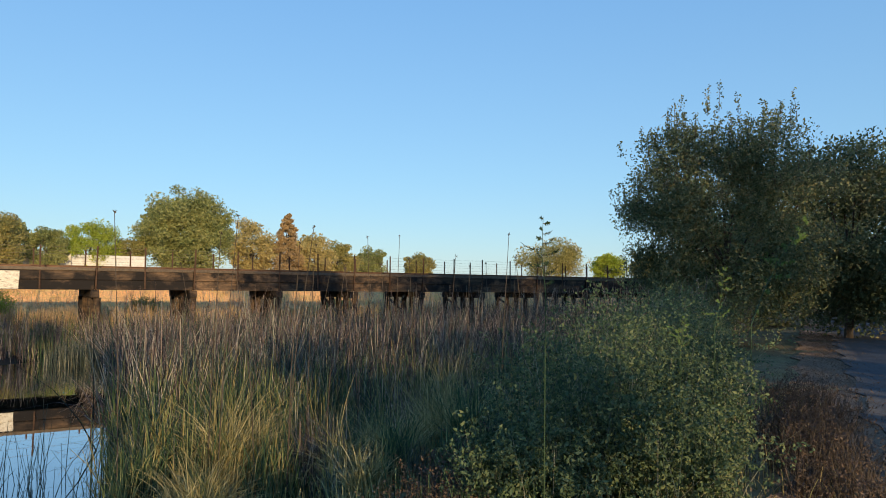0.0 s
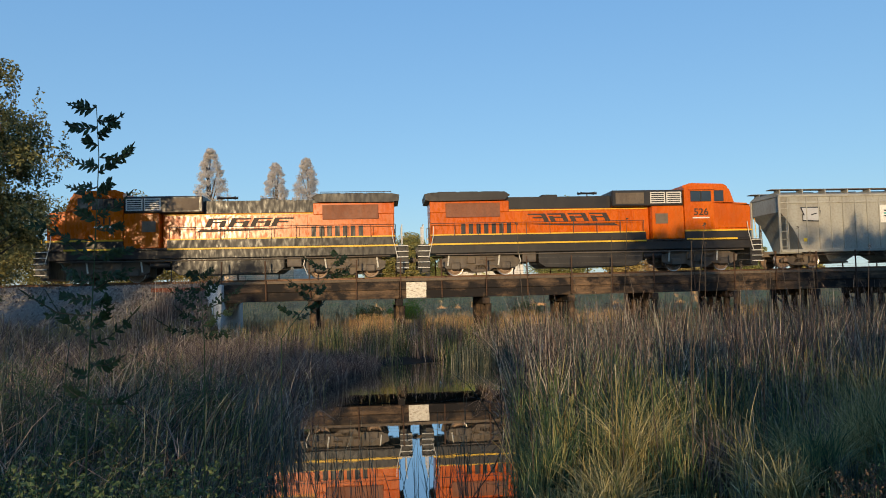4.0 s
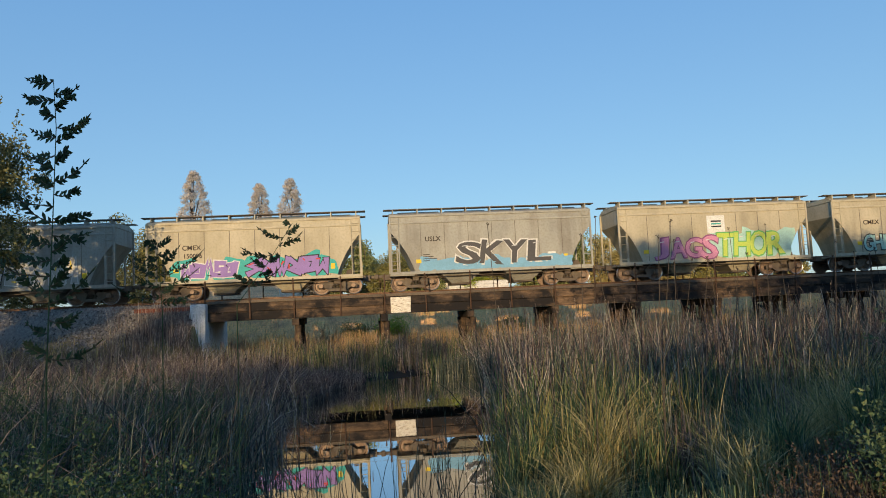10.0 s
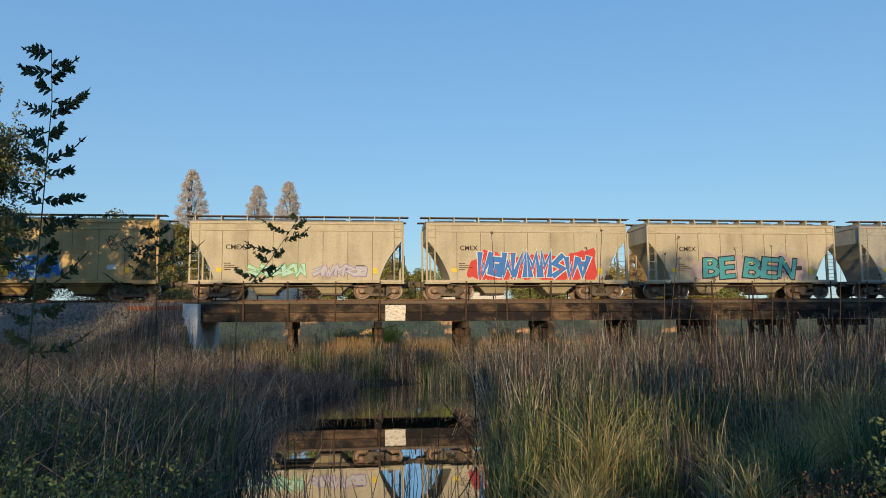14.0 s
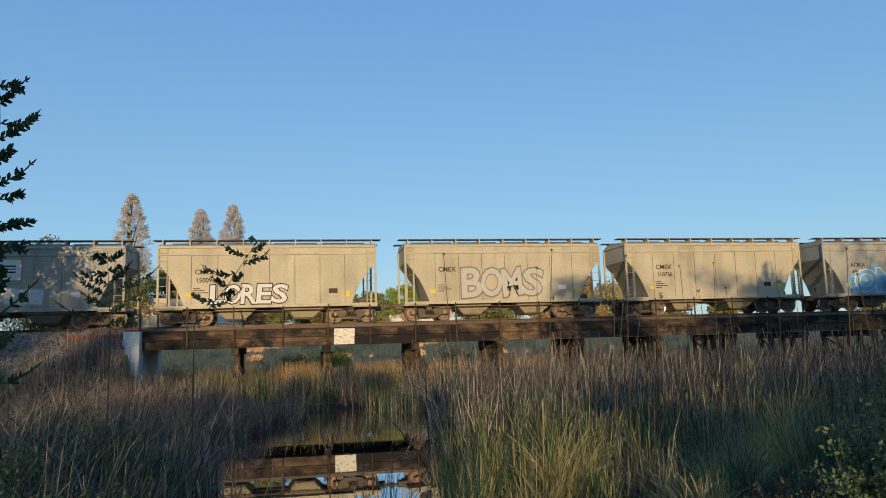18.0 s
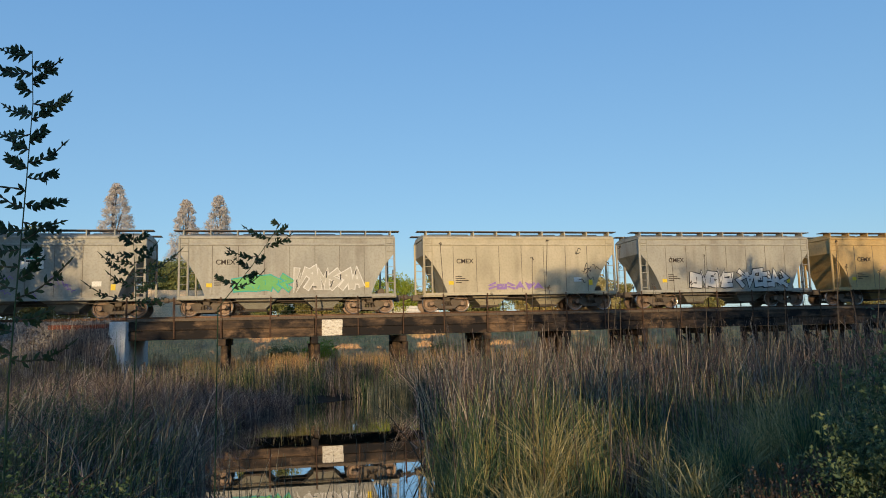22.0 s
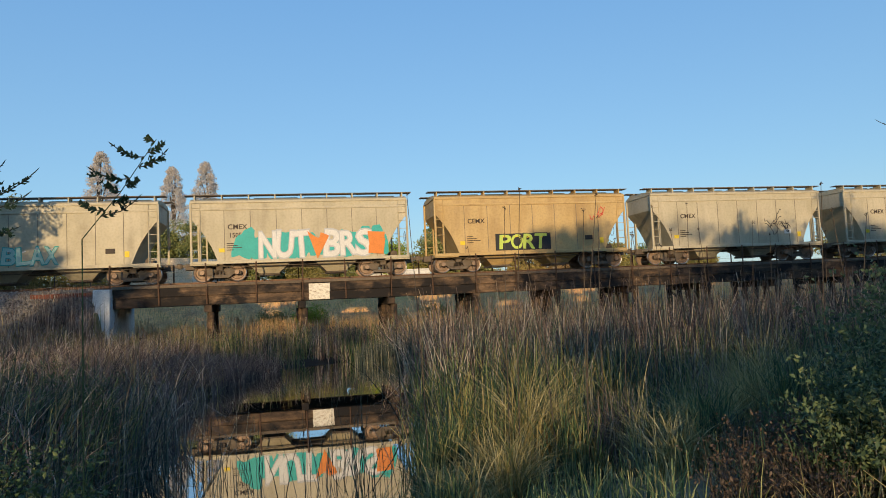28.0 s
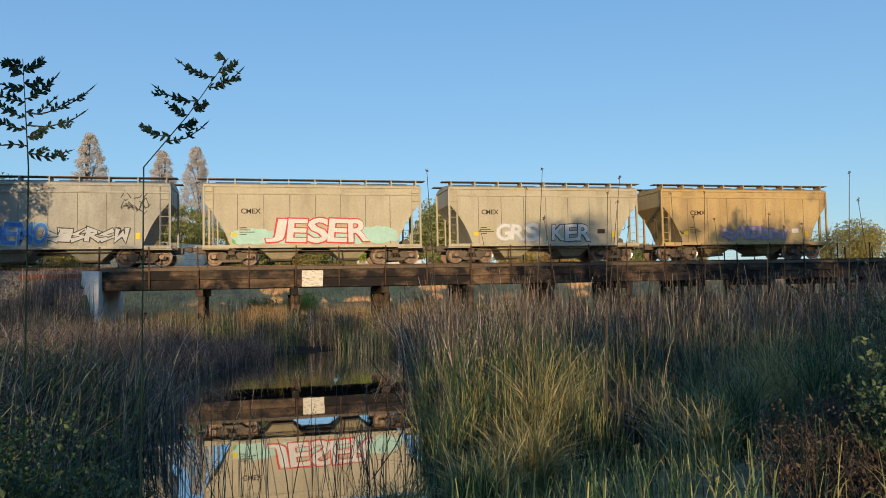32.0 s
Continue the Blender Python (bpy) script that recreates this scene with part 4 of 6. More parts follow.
    for i in range(3):
        part("radiator_fan_cover", box(4.95 + i * 1.2, 6.0 + i * 1.2, -0.9, 0.9, 4.435, 4.51, 0.03), B, w)
    for s in (-1, 1):
        part("radiator_panel", box(5.0, 8.0, s * 1.075 - 0.015, s * 1.075 + 0.015, 3.1, 3.86, 0.01), M["rust_panel"], w)
        vm_ = bmesh.new()
        for i in range(7):
            box(4.4 + i * 0.42, 4.64 + i * 0.42, s * 1.018 - 0.012, s * 1.018 + 0.012, 2.05, 2.75, bm=vm_)
        part("vent_row", vm_, B, w)
    # exhaust, horn, beacon
    part("exhaust_stack", box(1.6, 2.5, -0.3, 0.3, 4.16, 4.36, 0.03), B, w)
    hb = bmesh.new()
    for dy, l in ((-0.16, 0.35), (0, 0.45), (0.16, 0.3)):
        for sg in (-1, 1):
            part("horn_trumpet", tube([(-0.2, dy, 4.44), (-0.2 + sg * l, dy, 4.44), (-0.2 + sg * (l + 0.1), dy, 4.44)], [0.03, 0.04, 0.085], 8), B, w)
    part("horn_bracket", cyl((-0.2, 0, 4.1), (-0.2, 0, 4.44), 0.03, 6, hb), B, w)
    # handrails along the walkway and at the ends
    for s in (-1, 1):
        hr = tube([(-2.9, s * 1.5, 2.75), (8.9, s * 1.5, 2.75)], 0.018, 5)
        for i in range(10):
            x = -2.9 + i * 11.8 / 9
            tube([(x, s * 1.5, 1.68), (x, s * 1.5, 2.75)], 0.018, 5, hr)
        part("handrail", hr, B, w)
        for e, xx in ((-1, -9.35), (1, 9.25)):
            er = tube([(xx, s * 0.45, 1.7), (xx, s * 0.45, 2.75), (xx, s * 1.35, 2.75), (xx, s * 1.45, 1.7)], 0.02, 5)
            part("end_railing", er, M["yellow"] if e < 0 else M["handrail"], w)
            sr = tube([(xx - e * 0.55, s * 1.56, 2.6), (xx - e * 0.50, s * 1.58, 2.0), (xx - e * 0.25, s * 1.60, 0.95)], 0.02, 5)
            part("step_rail", sr, M["handrail"], w)
            st = bmesh.new()
            for i in range(5):
                box(xx - 0.32, xx + 0.32, s * 1.46 - 0.12, s * 1.46 + 0.12, 0.42 + i * 0.29, 0.46 + i * 0.29, bm=st)
            part("steps", st, M["handrail"], w)
            part("step_well", box(xx - 0.33, xx + 0.33, s * 1.28 - 0.04, s * 1.28 + 0.04, 0.40, 1.66), B, w)
    for e in (-1, 1):
        part("pilot", prism([(8.95, 0.25), (9.35, 0.18), (9.42, 0.9), (9.4, 1.66), (8.95, 1.66)], -1.45, 1.45), B, w).matrix_basis = pose(0, 0, 0, 0, 0, 0 if e > 0 else 180)
        part("coupler", COUPLER_ME, None, w).matrix_basis = pose(e * 9.3, 0, 0, 0, 0, 180 if e > 0 else 0)
        big = truck(w, e * 6.15, 1.38)
        arch = [(-2.15, 0.50), (-1.85, 0.36), (-0.95, 0.36), (-0.7, 0.52), (0.7, 0.52), (0.95, 0.36), (1.85, 0.36), (2.15, 0.50), (2.2, 0.82), (1.7, 1.02), (-1.7, 1.02), (-2.2, 0.82)]
        for s in (-1, 1):
            part("truck_frame", prism(arch, s * 1.07 - 0.07, s * 1.07 + 0.07), M["loco_under"], big)
            for dx in (-1.38, 1.38):
                part("journal_box", box(dx - 0.26, dx + 0.26, s * 1.19 - 0.06, s * 1.19 + 0.06, 0.30, 0.68, 0.05), M["loco_under"], big)
                part("damper", cyl((dx + 0.42, s * 1.2, 0.5), (dx + 0.34, s * 1.2, 1.1), 0.045, 8), M["handrail"], big)
        part("traction_motor", box(-2.0, 2.0, -0.66, 0.66, 0.22, 1.14, 0.08), M["loco_under"], big)
        for s in (-1, 1):
            part("brake_cylinder", cyl((-0.75, s * 1.14, 0.82), (-0.25, s * 1.14, 0.82), 0.10, 10), M["under"], big)
            part("air_duct", box(0.3, 0.75, s * 1.18 - 0.1, s * 1.18 + 0.1, 0.6, 1.0, 0.03), M["under"], big)
    tank = prism([(-2.4, 0.32), (2.6, 0.32), (3.0, 0.6), (3.0, 1.12), (-2.8, 1.12), (-2.8, 0.6)], -1.42, 1.42)
    part("fuel_tank", tank, B, w)
    for s in (-1, 1):
        part("brake_pipe", tube([(-8.6, s * 1.42, 1.08), (-2.9, s * 1.46, 1.05), (3.1, s * 1.46, 1.06), (8.6, s * 1.42, 1.1)], 0.035, 5), M["loco_under"], w)
        part("sand_hose", tube([(4.1, s * 1.35, 1.15), (4.0, s * 1.4, 0.7), (4.2, s * 1.25, 0.2)], 0.03, 5), M["handrail"], w)
        part("cable_box", box(3.15, 3.9, s * 1.3 - 0.12, s * 1.3 + 0.12, 0.62, 1.13, 0.03), M["loco_under"], w)
        part("air_reservoir", cyl((-3.9, s * 1.25, 0.85), (-2.9, s * 1.25, 0.85), 0.17, 10), B, w)
    return w


loco_a = locomotive()
loco_a.scale = (1, 1, 1.02)
loco_b = copy_thing(loco_a, pose(0, -300, 0))
for lo, num, cabx in ((loco_a, "511", -5.1), (loco_b, "526", -5.1)):
    for s in (-1, 1):
        letters("number", num, 0.52, M["letter_dark"], lo, -6.2, s * 1.507, 2.98, 0.0, 0.01, 1.1, s)
        part("number_underline", box(-6.7, -5.7, s * 1.51 - 0.004, s * 1.51 + 0.004, 2.80, 2.87), M["letter_white"], lo)
        # the railway's mark: slanted dark shapes over a swoosh bar
        lg = bmesh.new()
        for i, x in enumerate((-1.2, 0.0, 1.15, 2.25)):
            prism([(x, 2.78), (x + 0.28, 2.78), (x + 0.52, 3.24), (x + 0.24, 3.24)], s * 1.04 - 0.004, s * 1.04 + 0.004, lg)
            prism([(x + 0.28, 2.98), (x + 0.92, 2.98), (x + 0.97, 3.06), (x + 0.32, 3.06)], s * 1.04 - 0.0035, s * 1.04 + 0.0035, lg)
            prism([(x + 0.48, 3.16), (x + 1.2, 3.16), (x + 1.24, 3.24), (x + 0.52, 3.24)], s * 1.04 - 0.003, s * 1.04 + 0.003, lg)
            if i in (0, 1, 2):
                prism([(x + 0.72, 2.78), (x + 1.0, 2.78), (x + 1.16, 3.1), (x + 0.88, 3.1)], s * 1.04 - 0.0045, s * 1.04 + 0.0045, lg)
        prism([(-1.7, 2.52), (1.6, 2.58), (3.3, 2.66), (-1.4, 2.66)], s * 1.04 - 0.004, s * 1.04 + 0.004, lg)
        part("railway_mark", lg, M["letter_dark"], lo)

PROTO = {(k, r): hopper(k, r) for k, r in (("car_grey", 0), ("car_cream", 0), ("car_tan", 0), ("car_grey", 1), ("car_brown", 1))}
NAMES = {("car_grey", 0): "pale grey covered hopper wagon with streaked, dusty sides", ("car_cream", 0): "cream covered hopper wagon with sunlit smooth sides",
         ("car_tan", 0): "faded orange-tan covered hopper wagon with rusty streaks", ("car_grey", 1): "grey covered hopper wagon with vertical side ribs",
         ("car_brown", 1): "grimy brown-grey ribbed covered hopper wagon"}
# paint of each wagon, from the head of the train: g grey, c cream, t tan, r ribbed grey, b ribbed brown
ORDER = "rgcgtgcgccgtcccgtgcccgcggcgttgtccctccbgcct"
PAINTS = {"g": ("car_grey", 0), "c": ("car_cream", 0), "t": ("car_tan", 0), "r": ("car_grey", 1), "b": ("car_brown", 1)}
wagons = []
used = set()
for i in range(42):
    k = PAINTS[ORDER[i]]
    if k in used:
        w = copy_thing(PROTO[k], pose(0, -300, 0))
    else:
        w = PROTO[k]
        used.add(k)
    tagged(w, NAMES[k])
    wagons.append(w)
# small differences of length from wagon to wagon
SHIFT_I = [0, 3, 7, 13, 14, 19, 28, 35, 37, 42]
SHIFT_V = [-0.2, 0.1, 0.2, 0.35, -0.3, -0.25, 0.0, -0.3, 0.2, 0.2]


def head_of_train(t):
    """Where the first wagon's front coupling stands along the track."""
    u = t - 4
    return 20.67 - 18.222 * u - 0.02414 * u * u / 2


def motions():
    times = [0, 2, 4, 6, 9, 12, 15, 18, 21, 24, 27, 30, 32]
    for ob, off, turn in ((loco_a, -19.6 - 9.8 - 0.3, 0), (loco_b, -9.8 - 0.25, 180)):
        walk(ob, [(t, pose(head_of_train(t) + off, TRACK_Y, RAIL_Z, 0, 0, turn)) for t in times])
    for i, ob in enumerate(wagons):
        off = PITCH * (i + 0.5) + 0.5 * float(np.interp(i, SHIFT_I, SHIFT_V) + np.interp(i + 1, SHIFT_I, SHIFT_V))
        walk(ob, [(t, pose(head_of_train(t) + off, TRACK_Y, RAIL_Z)) for t in times])
# ---- lettering, panels and graffiti on the wagons ----
def spray(name, rgb):
    M[name] = material("spray_" + name, [tuple(c * 0.85 for c in rgb), rgb], 2.5, 0.6, fine=0.12)


for nm, rgb in (("s_white", (0.72, 0.70, 0.66)), ("s_black", (0.03, 0.03, 0.035)), ("s_blue", (0.05, 0.20, 0.55)), ("s_sky", (0.22, 0.45, 0.62)), ("s_teal", (0.05, 0.42, 0.38)),
                ("s_green", (0.16, 0.45, 0.14)), ("s_lime", (0.55, 0.66, 0.12)), ("s_yellow", (0.80, 0.58, 0.04)), ("s_orange", (0.75, 0.24, 0.05)), ("s_red", (0.62, 0.06, 0.05)),
                ("s_pink", (0.66, 0.28, 0.42)), ("s_purple", (0.32, 0.20, 0.50)), ("s_silver", (0.50, 0.50, 0.50)), ("s_mint", (0.45, 0.68, 0.58)), ("s_faint", (0.45, 0.36, 0.34)), ("s_sea", (0.07, 0.33, 0.38)), ("s_pale", (0.52, 0.49, 0.42)), ("s_dust", (0.25, 0.21, 0.17)), ("s_soot", (0.09, 0.085, 0.085)), ("s_plum", (0.30, 0.10, 0.22))):
    spray(nm, rgb)
SIDE = -1.575


def blob(bm, cx, cz, w, h, y, r, n=14):
    """One rounded, uneven letter-like shape, with a slit through many of them."""
    ph, lean = r.uniform(0, 6), r.uniform(-0.15, 0.25)
    vs = []
    for i in range(n):
        a = 2 * math.pi * i / n
        q = 1 + 0.16 * math.sin(3 * a + ph) + 0.10 * math.sin(5 * a + ph * 2)
        sx = math.copysign(abs(math.cos(a)) ** 0.7, math.cos(a))
        sz = math.copysign(abs(math.sin(a)) ** 0.7, math.sin(a))
        vs.append(bm.verts.new((cx + w / 2 * q * sx + lean * h / 2 * sz, y, cz + h / 2 * q * sz)))
    bm.faces.new(vs)
    return ph, lean


GLYPHS = (((0, 0), (0.1, 1), (0.9, 0.75), (0.25, 0.5), (1, 0)), ((1, 0.9), (0.1, 0.95), (0.2, 0.45), (0.9, 0.5), (0.8, 0.05), (0, 0.1)), ((0, 1), (0.45, 0), (0.55, 0.55), (0.75, 0), (1, 1)),
          ((0.9, 1), (0.1, 0.6), (0.95, 0.35), (0.05, 0)), ((0, 0), (0.5, 1), (1, 0), (0.7, 0.35), (0.25, 0.35)), ((0.05, 1), (0, 0.1), (0.95, 0.05), (1, 0.8), (0.4, 0.9), (0.45, 0.4)), ((0.1, 0), (0.15, 1), (0.6, 0.4), (0.95, 1), (0.9, 0)))


def stroke(bm, pts, wd, y):
    """A thick line through points of (x, z): one ribbon with mitred corners, rising a little on its way so that its crossings lie over one another."""
    n, rows = len(pts), []
    for i, (x, z) in enumerate(pts):
        before, after = pts[max(i - 1, 0)], pts[min(i + 1, n - 1)]
        d0, d1 = Vector((x - before[0], z - before[1])), Vector((after[0] - x, after[1] - z))
        d0, d1 = (d0 if d0.length > 1e-6 else d1).normalized(), (d1 if d1.length > 1e-6 else d0).normalized()
        m = d0 + d1
        m = m.normalized() if m.length > 0.2 else d0
        k = min(1.5, 1 / max(0.3, m.dot(d0))) * wd / 2
        ends = -d0 * wd * 0.3 if i == 0 else d0 * wd * 0.3 if i == n - 1 else Vector((0, 0))
        rows.append([bm.verts.new((x + ends.x + sg * -m.y * k, y - 0.0005 * i, z + ends.y + sg * m.x * k)) for sg in (-1, 1)])
    for (p, q), (u, v) in zip(rows, rows[1:]):
        bm.faces.new((p, u, v, q))


def cloud(w, x0, x1, z0, z1, col, seed, lift=0.0):
    """A sprayed ground of uneven overlapping patches behind a piece."""
    r = random.Random(seed)
    n = max(3, int((x1 - x0) / 0.7))
    for i in range(n):
        bm = bmesh.new()
        h = (z1 - z0) * r.uniform(0.65, 1.05)
        blob(bm, x0 + (x1 - x0) * (i + 0.5) / n, z0 + h / 2, (x1 - x0) / n * 1.45, h, SIDE - lift - 0.0007 * i, r, 18)
        part("graffiti_ground", bm, M[col], w)


def bubbles(w, x0, x1, z0, z1, n, fill, edge, seed, back=None, inner=None, lift=0.0):
    """A graffiti piece that cannot be read: knotted, outlined strokes side by side."""
    r = random.Random(seed)
    if back:
        cloud(w, x0 - 0.3, x1 + 0.3, z0 - 0.1, z1 + 0.15, back, seed)
    step = (x1 - x0) / n
    shine = bmesh.new()
    for i in range(n):
        g = r.choice(GLYPHS)
        flip, up, lean = r.random() < 0.5, r.random() < 0.4, r.uniform(-0.12, 0.2)
        hh, wd = (z1 - z0) * r.uniform(0.85, 1.08), min(step * 0.42, (z1 - z0) * 0.30)
        pts = []
        for u, v in g:
            u, v = (1 - u if flip else u), (1 - v if up else v)
            pts.append((x0 + step * (i + 0.08) + u * step * 0.86 + lean * (v - 0.5) * hh, z0 + wd / 2 + v * (hh - wd)))
        o, f = bmesh.new(), bmesh.new()
        stroke(o, pts, wd + min(0.13, wd * 0.5), SIDE - 0.010 - lift - 0.003 * (i % 2))
        stroke(f, pts, wd, SIDE - 0.018 - lift - 0.003 * (i % 2))
        part("graffiti_outline", o, M[edge], w)
        part("graffiti_fill", f, M[fill], w)
        a, b = pts[r.randrange(len(pts) - 1)], pts[-1]
        stroke(shine, [(a[0] - wd * 0.15, a[1] + wd * 0.12), (a[0] * 0.6 + b[0] * 0.4 - wd * 0.15, a[1] * 0.6 + b[1] * 0.4 + wd * 0.12)], wd * 0.22, SIDE - 0.028 - lift - 0.0012 * (i % 3))
    tagged(part("graffiti_scrawl", shine, M[inner or edge], w), kind="stuff")


def lettered(w, text, x0, x1, z0, z1, fill, edge, back=None, seed=1, shine=None):
    """A graffiti word: fat, jostling letters with an outline, each fitted to its share of the width."""
    r = random.Random(seed)
    if back:
        cloud(w, x0 - 0.5, x1 + 0.5, z0 - 0.1, z1 + 0.2, back, seed)
    step = (x1 - x0) / len(text)
    for i, ch in enumerate(text):
        hh, turn = (z1 - z0) * r.uniform(0.88, 1.06), r.uniform(-7, 7)
        for nm, mat, bold, y, grow in (("graffiti_outline", edge, 0.055, SIDE - 0.010 - 0.001 * i, 1.12), ("graffiti_fill", fill, 0.022, SIDE - 0.024 - 0.001 * i, 1.0)):
            o = letters(nm, ch, 1.0, M[mat], w, 0, 0, 0, 0.06, bold)
            v = np.empty(len(o.data.vertices) * 3, np.float32)
            o.data.vertices.foreach_get("co", v)
            v = v.reshape(-1, 3)
            lo, hi = v.min(0), v.max(0)
            sx, sz = step * 1.04 * grow / (hi[0] - lo[0]), hh * grow / (hi[1] - lo[1])
            o.matrix_basis = pose(x0 + step * (i + 0.5), y, (z0 + z1) / 2, 90, 0, 0) @ pose(0, 0, 0, 0, 0, turn) @ Matrix.Diagonal((sx, sz, 1, 1)) @ Matrix.Translation((-(lo[0] + hi[0]) / 2, -(lo[1] + hi[1]) / 2, 0))
    if shine:
        bm = bmesh.new()
        for i in range(len(text)):
            x, z = x0 + step * (i + r.uniform(0.25, 0.5)), z1 - (z1 - z0) * r.uniform(0.15, 0.3)
            stroke(bm, [(x, z), (x + step * 0.22, z + 0.04)], 0.05, SIDE - 0.05 - 0.001 * i)
        part("graffiti_shine", bm, M[shine], w)


def tags(w, x0, x1, z0, z1, n, col, seed):
    """Thin scrawled lines too loose to read."""
    r = random.Random(seed)
    for i in range(n):
        p = [(r.uniform(x0, x1), r.uniform(z0, z1))]
        for _ in range(5):
            p.append((p[-1][0] + r.uniform(0.0, 0.16), p[-1][1] + r.uniform(-0.22, 0.22)))
        bm = bmesh.new()
        stroke(bm, p, 0.036, SIDE - 0.004 * (i % 5))
        part("graffiti_tag", bm, M[col], w)


def mark(w, mark_text, number, x=-3.25, z=2.62, dark="letter_dark"):
    letters("reporting_mark", mark_text, 0.36, M[dark], w, x, SIDE + 0.006, z, 0, 0.006, 1.0)
    if number:
        letters("wagon_number", number, 0.34, M[dark], w, x + 0.05, SIDE + 0.006, z - 0.42, 0, 0.006, 0.95)
    bm = bmesh.new()
    for i in range(4):
        l = 0.35 + 0.2 * ((i * 7) % 3)
        box(x - 0.55, x - 0.55 + l, SIDE - 0.002, SIDE + 0.004, z - 0.75 - i * 0.11, z - 0.71 - i * 0.11, bm=bm)
    part("data_lines", bm, M[dark], w)


def panel(w, x, z):
    p = part("logo_panel", box(x - 0.52, x + 0.52, SIDE - 0.012, SIDE + 0.004, z - 0.5, z + 0.5, 0.004), M["letter_white"], w, "white square panel with dark bars")
    for i, c in enumerate(("s_black", "s_teal", "s_black")):
        part("bar", box(x - 0.28, x + 0.30, SIDE - 0.018, SIDE - 0.012, z + 0.14 - i * 0.15, z + 0.22 - i * 0.15), M[c], p)


def patch(w, x, z, col="s_yellow", a=0.28, b=0.2):
    part("reflective_patch", box(x - a / 2, x + a / 2, SIDE - 0.004, SIDE + 0.006, z - b / 2, z + b / 2), M[col], w)


for i, w in enumerate(wagons):
    patch(w, -4.05, 1.55)
    patch(w, 4.05, 1.5, "s_yellow", 0.22, 0.3)
    part("data_plate", box(3.05, 3.5, SIDE - 0.003, SIDE + 0.006, 1.55, 1.8), M["letter_white" if i % 2 else "letter_dark"], w)
W = wagons
MARKS = {2: "150008", 6: "150096", 12: "", 13: "", 14: "", 15: "150101", 18: "150095", 19: "", 20: "110756", 22: "", 25: "", 26: "", 31: "", 32: "", 33: "150517", 35: "", 36: "", 39: "", 40: "", 9: "", 10: "", 24: ""}
for i, n in MARKS.items():
    mark(W[i], "CMEX" if i not in (31,) else "FLOX", n)
for i in (4, 16, 27, 28, 30, 34, 41):
    mark(W[i], "CEMX", "")
mark(W[11], "GBRX", "63107")
mark(W[21], "AOKX", "496044")
mark(W[38], "AOKX", "498104")
mark(W[7], "USLX", "")
letters("wagon_number", "9863", 0.34, M["letter_dark"], W[17], -3.2, SIDE + 0.006, 2.2)
letters("wagon_number", "9855", 0.34, M["letter_dark"], W[23], -3.2, SIDE + 0.006, 1.9)
for i, x in ((0, 0.9), (3, 0.1), (5, 0.2), (8, 0.1), (17, 0.2), (23, 0.3), (37, 0.0)):
    panel(W[i], x, 2.95)
bm = bmesh.new()
blob(bm, -4.35, 2.75, 0.9, 1.0, SIDE, random.Random(1), 20)
part("round_emblem", bm, M["s_mint"], W[2])
bm = bmesh.new()
for dx, dz in ((-0.2, 0), (0.2, 0), (0, 0.3)):
    blob(bm, -3.9 + dx, 2.7 + dz, 0.34, 0.34, SIDE - abs(dx) * 0.004, random.Random(2), 12)
part("club_emblem", bm, M["s_teal"], W[23])
bubbles(W[0], -4.2, -3.2, 2.6, 3.5, 1, "s_silver", "s_black", 1)
bubbles(W[3], -3.7, 3.5, 1.08, 2.05, 9, "s_silver", "s_pale", 3)
tags(W[3], -3.5, 3.8, 1.3, 2.2, 16, "s_faint", 31)
tags(W[2], 0.5, 4.0, 1.4, 2.0, 10, "s_yellow", 2)
bubbles(W[4], -2.9, -0.8, 1.08, 1.95, 4, "s_pale", "s_black", 4)
tags(W[4], 0.2, 3.6, 1.4, 2.1, 10, "s_faint", 4)
bubbles(W[5], -3.3, 0.0, 1.1, 2.3, 5, "s_white", "s_black", 5, None, "s_yellow")
bubbles(W[5], 0.2, 3.7, 1.1, 2.35, 5, "s_pale", "s_white", 51, None, "s_yellow")
part("blue_block", box(-2.3, -1.4, SIDE - 0.06, SIDE - 0.05, 1.4, 1.95), M["s_blue"], W[5])
bubbles(W[6], -3.8, -1.0, 1.1, 2.05, 5, "s_purple", "s_white", 6, "s_teal", "s_black")
bubbles(W[6], -0.4, 3.8, 1.1, 2.15, 6, "s_purple", "s_black", 61, "s_teal", "s_red")
bubbles(W[7], -3.6, 4.0, 1.05, 1.6, 5, "s_sky", "s_sky", 70, "s_sky")
lettered(W[7], "SKYL", -2.0, 3.2, 1.25, 2.55, "s_soot", "s_white", None, 7, "s_silver")
lettered(W[8], "JAGS", -3.6, 0.1, 1.08, 2.3, "s_pink", "s_plum", None, 8, "s_white")
lettered(W[8], "THOR", 0.1, 4.0, 1.12, 2.45, "s_lime", "s_green", "s_mint", 81, "s_white")
lettered(W[9], "GHED", -3.8, -1.5, 1.08, 2.05, "s_mint", "s_black", None, 9, "s_white")
lettered(W[9], "CODE", -1.5, 1.4, 1.08, 2.2, "s_silver", "s_black", "s_mint", 92, "s_white")
bubbles(W[9], 1.5, 3.9, 1.1, 1.75, 6, "s_red", "s_blue", 91)
bubbles(W[10], -2.6, 3.2, 1.1, 2.15, 8, "s_yellow", "s_orange", 10, "s_orange", "s_red")
tags(W[10], -4.2, -3.2, 2.2, 2.8, 8, "s_red", 101)
bubbles(W[11], -2.4, -1.75, 1.15, 2.25, 1, "s_yellow", "s_red", 111)
tags(W[11], 2.9, 4.2, 2.6, 3.2, 10, "s_black", 113)
bubbles(W[11], -1.7, 0.8, 1.1, 2.25, 4, "s_blue", "s_sky", 11, None, "s_white")
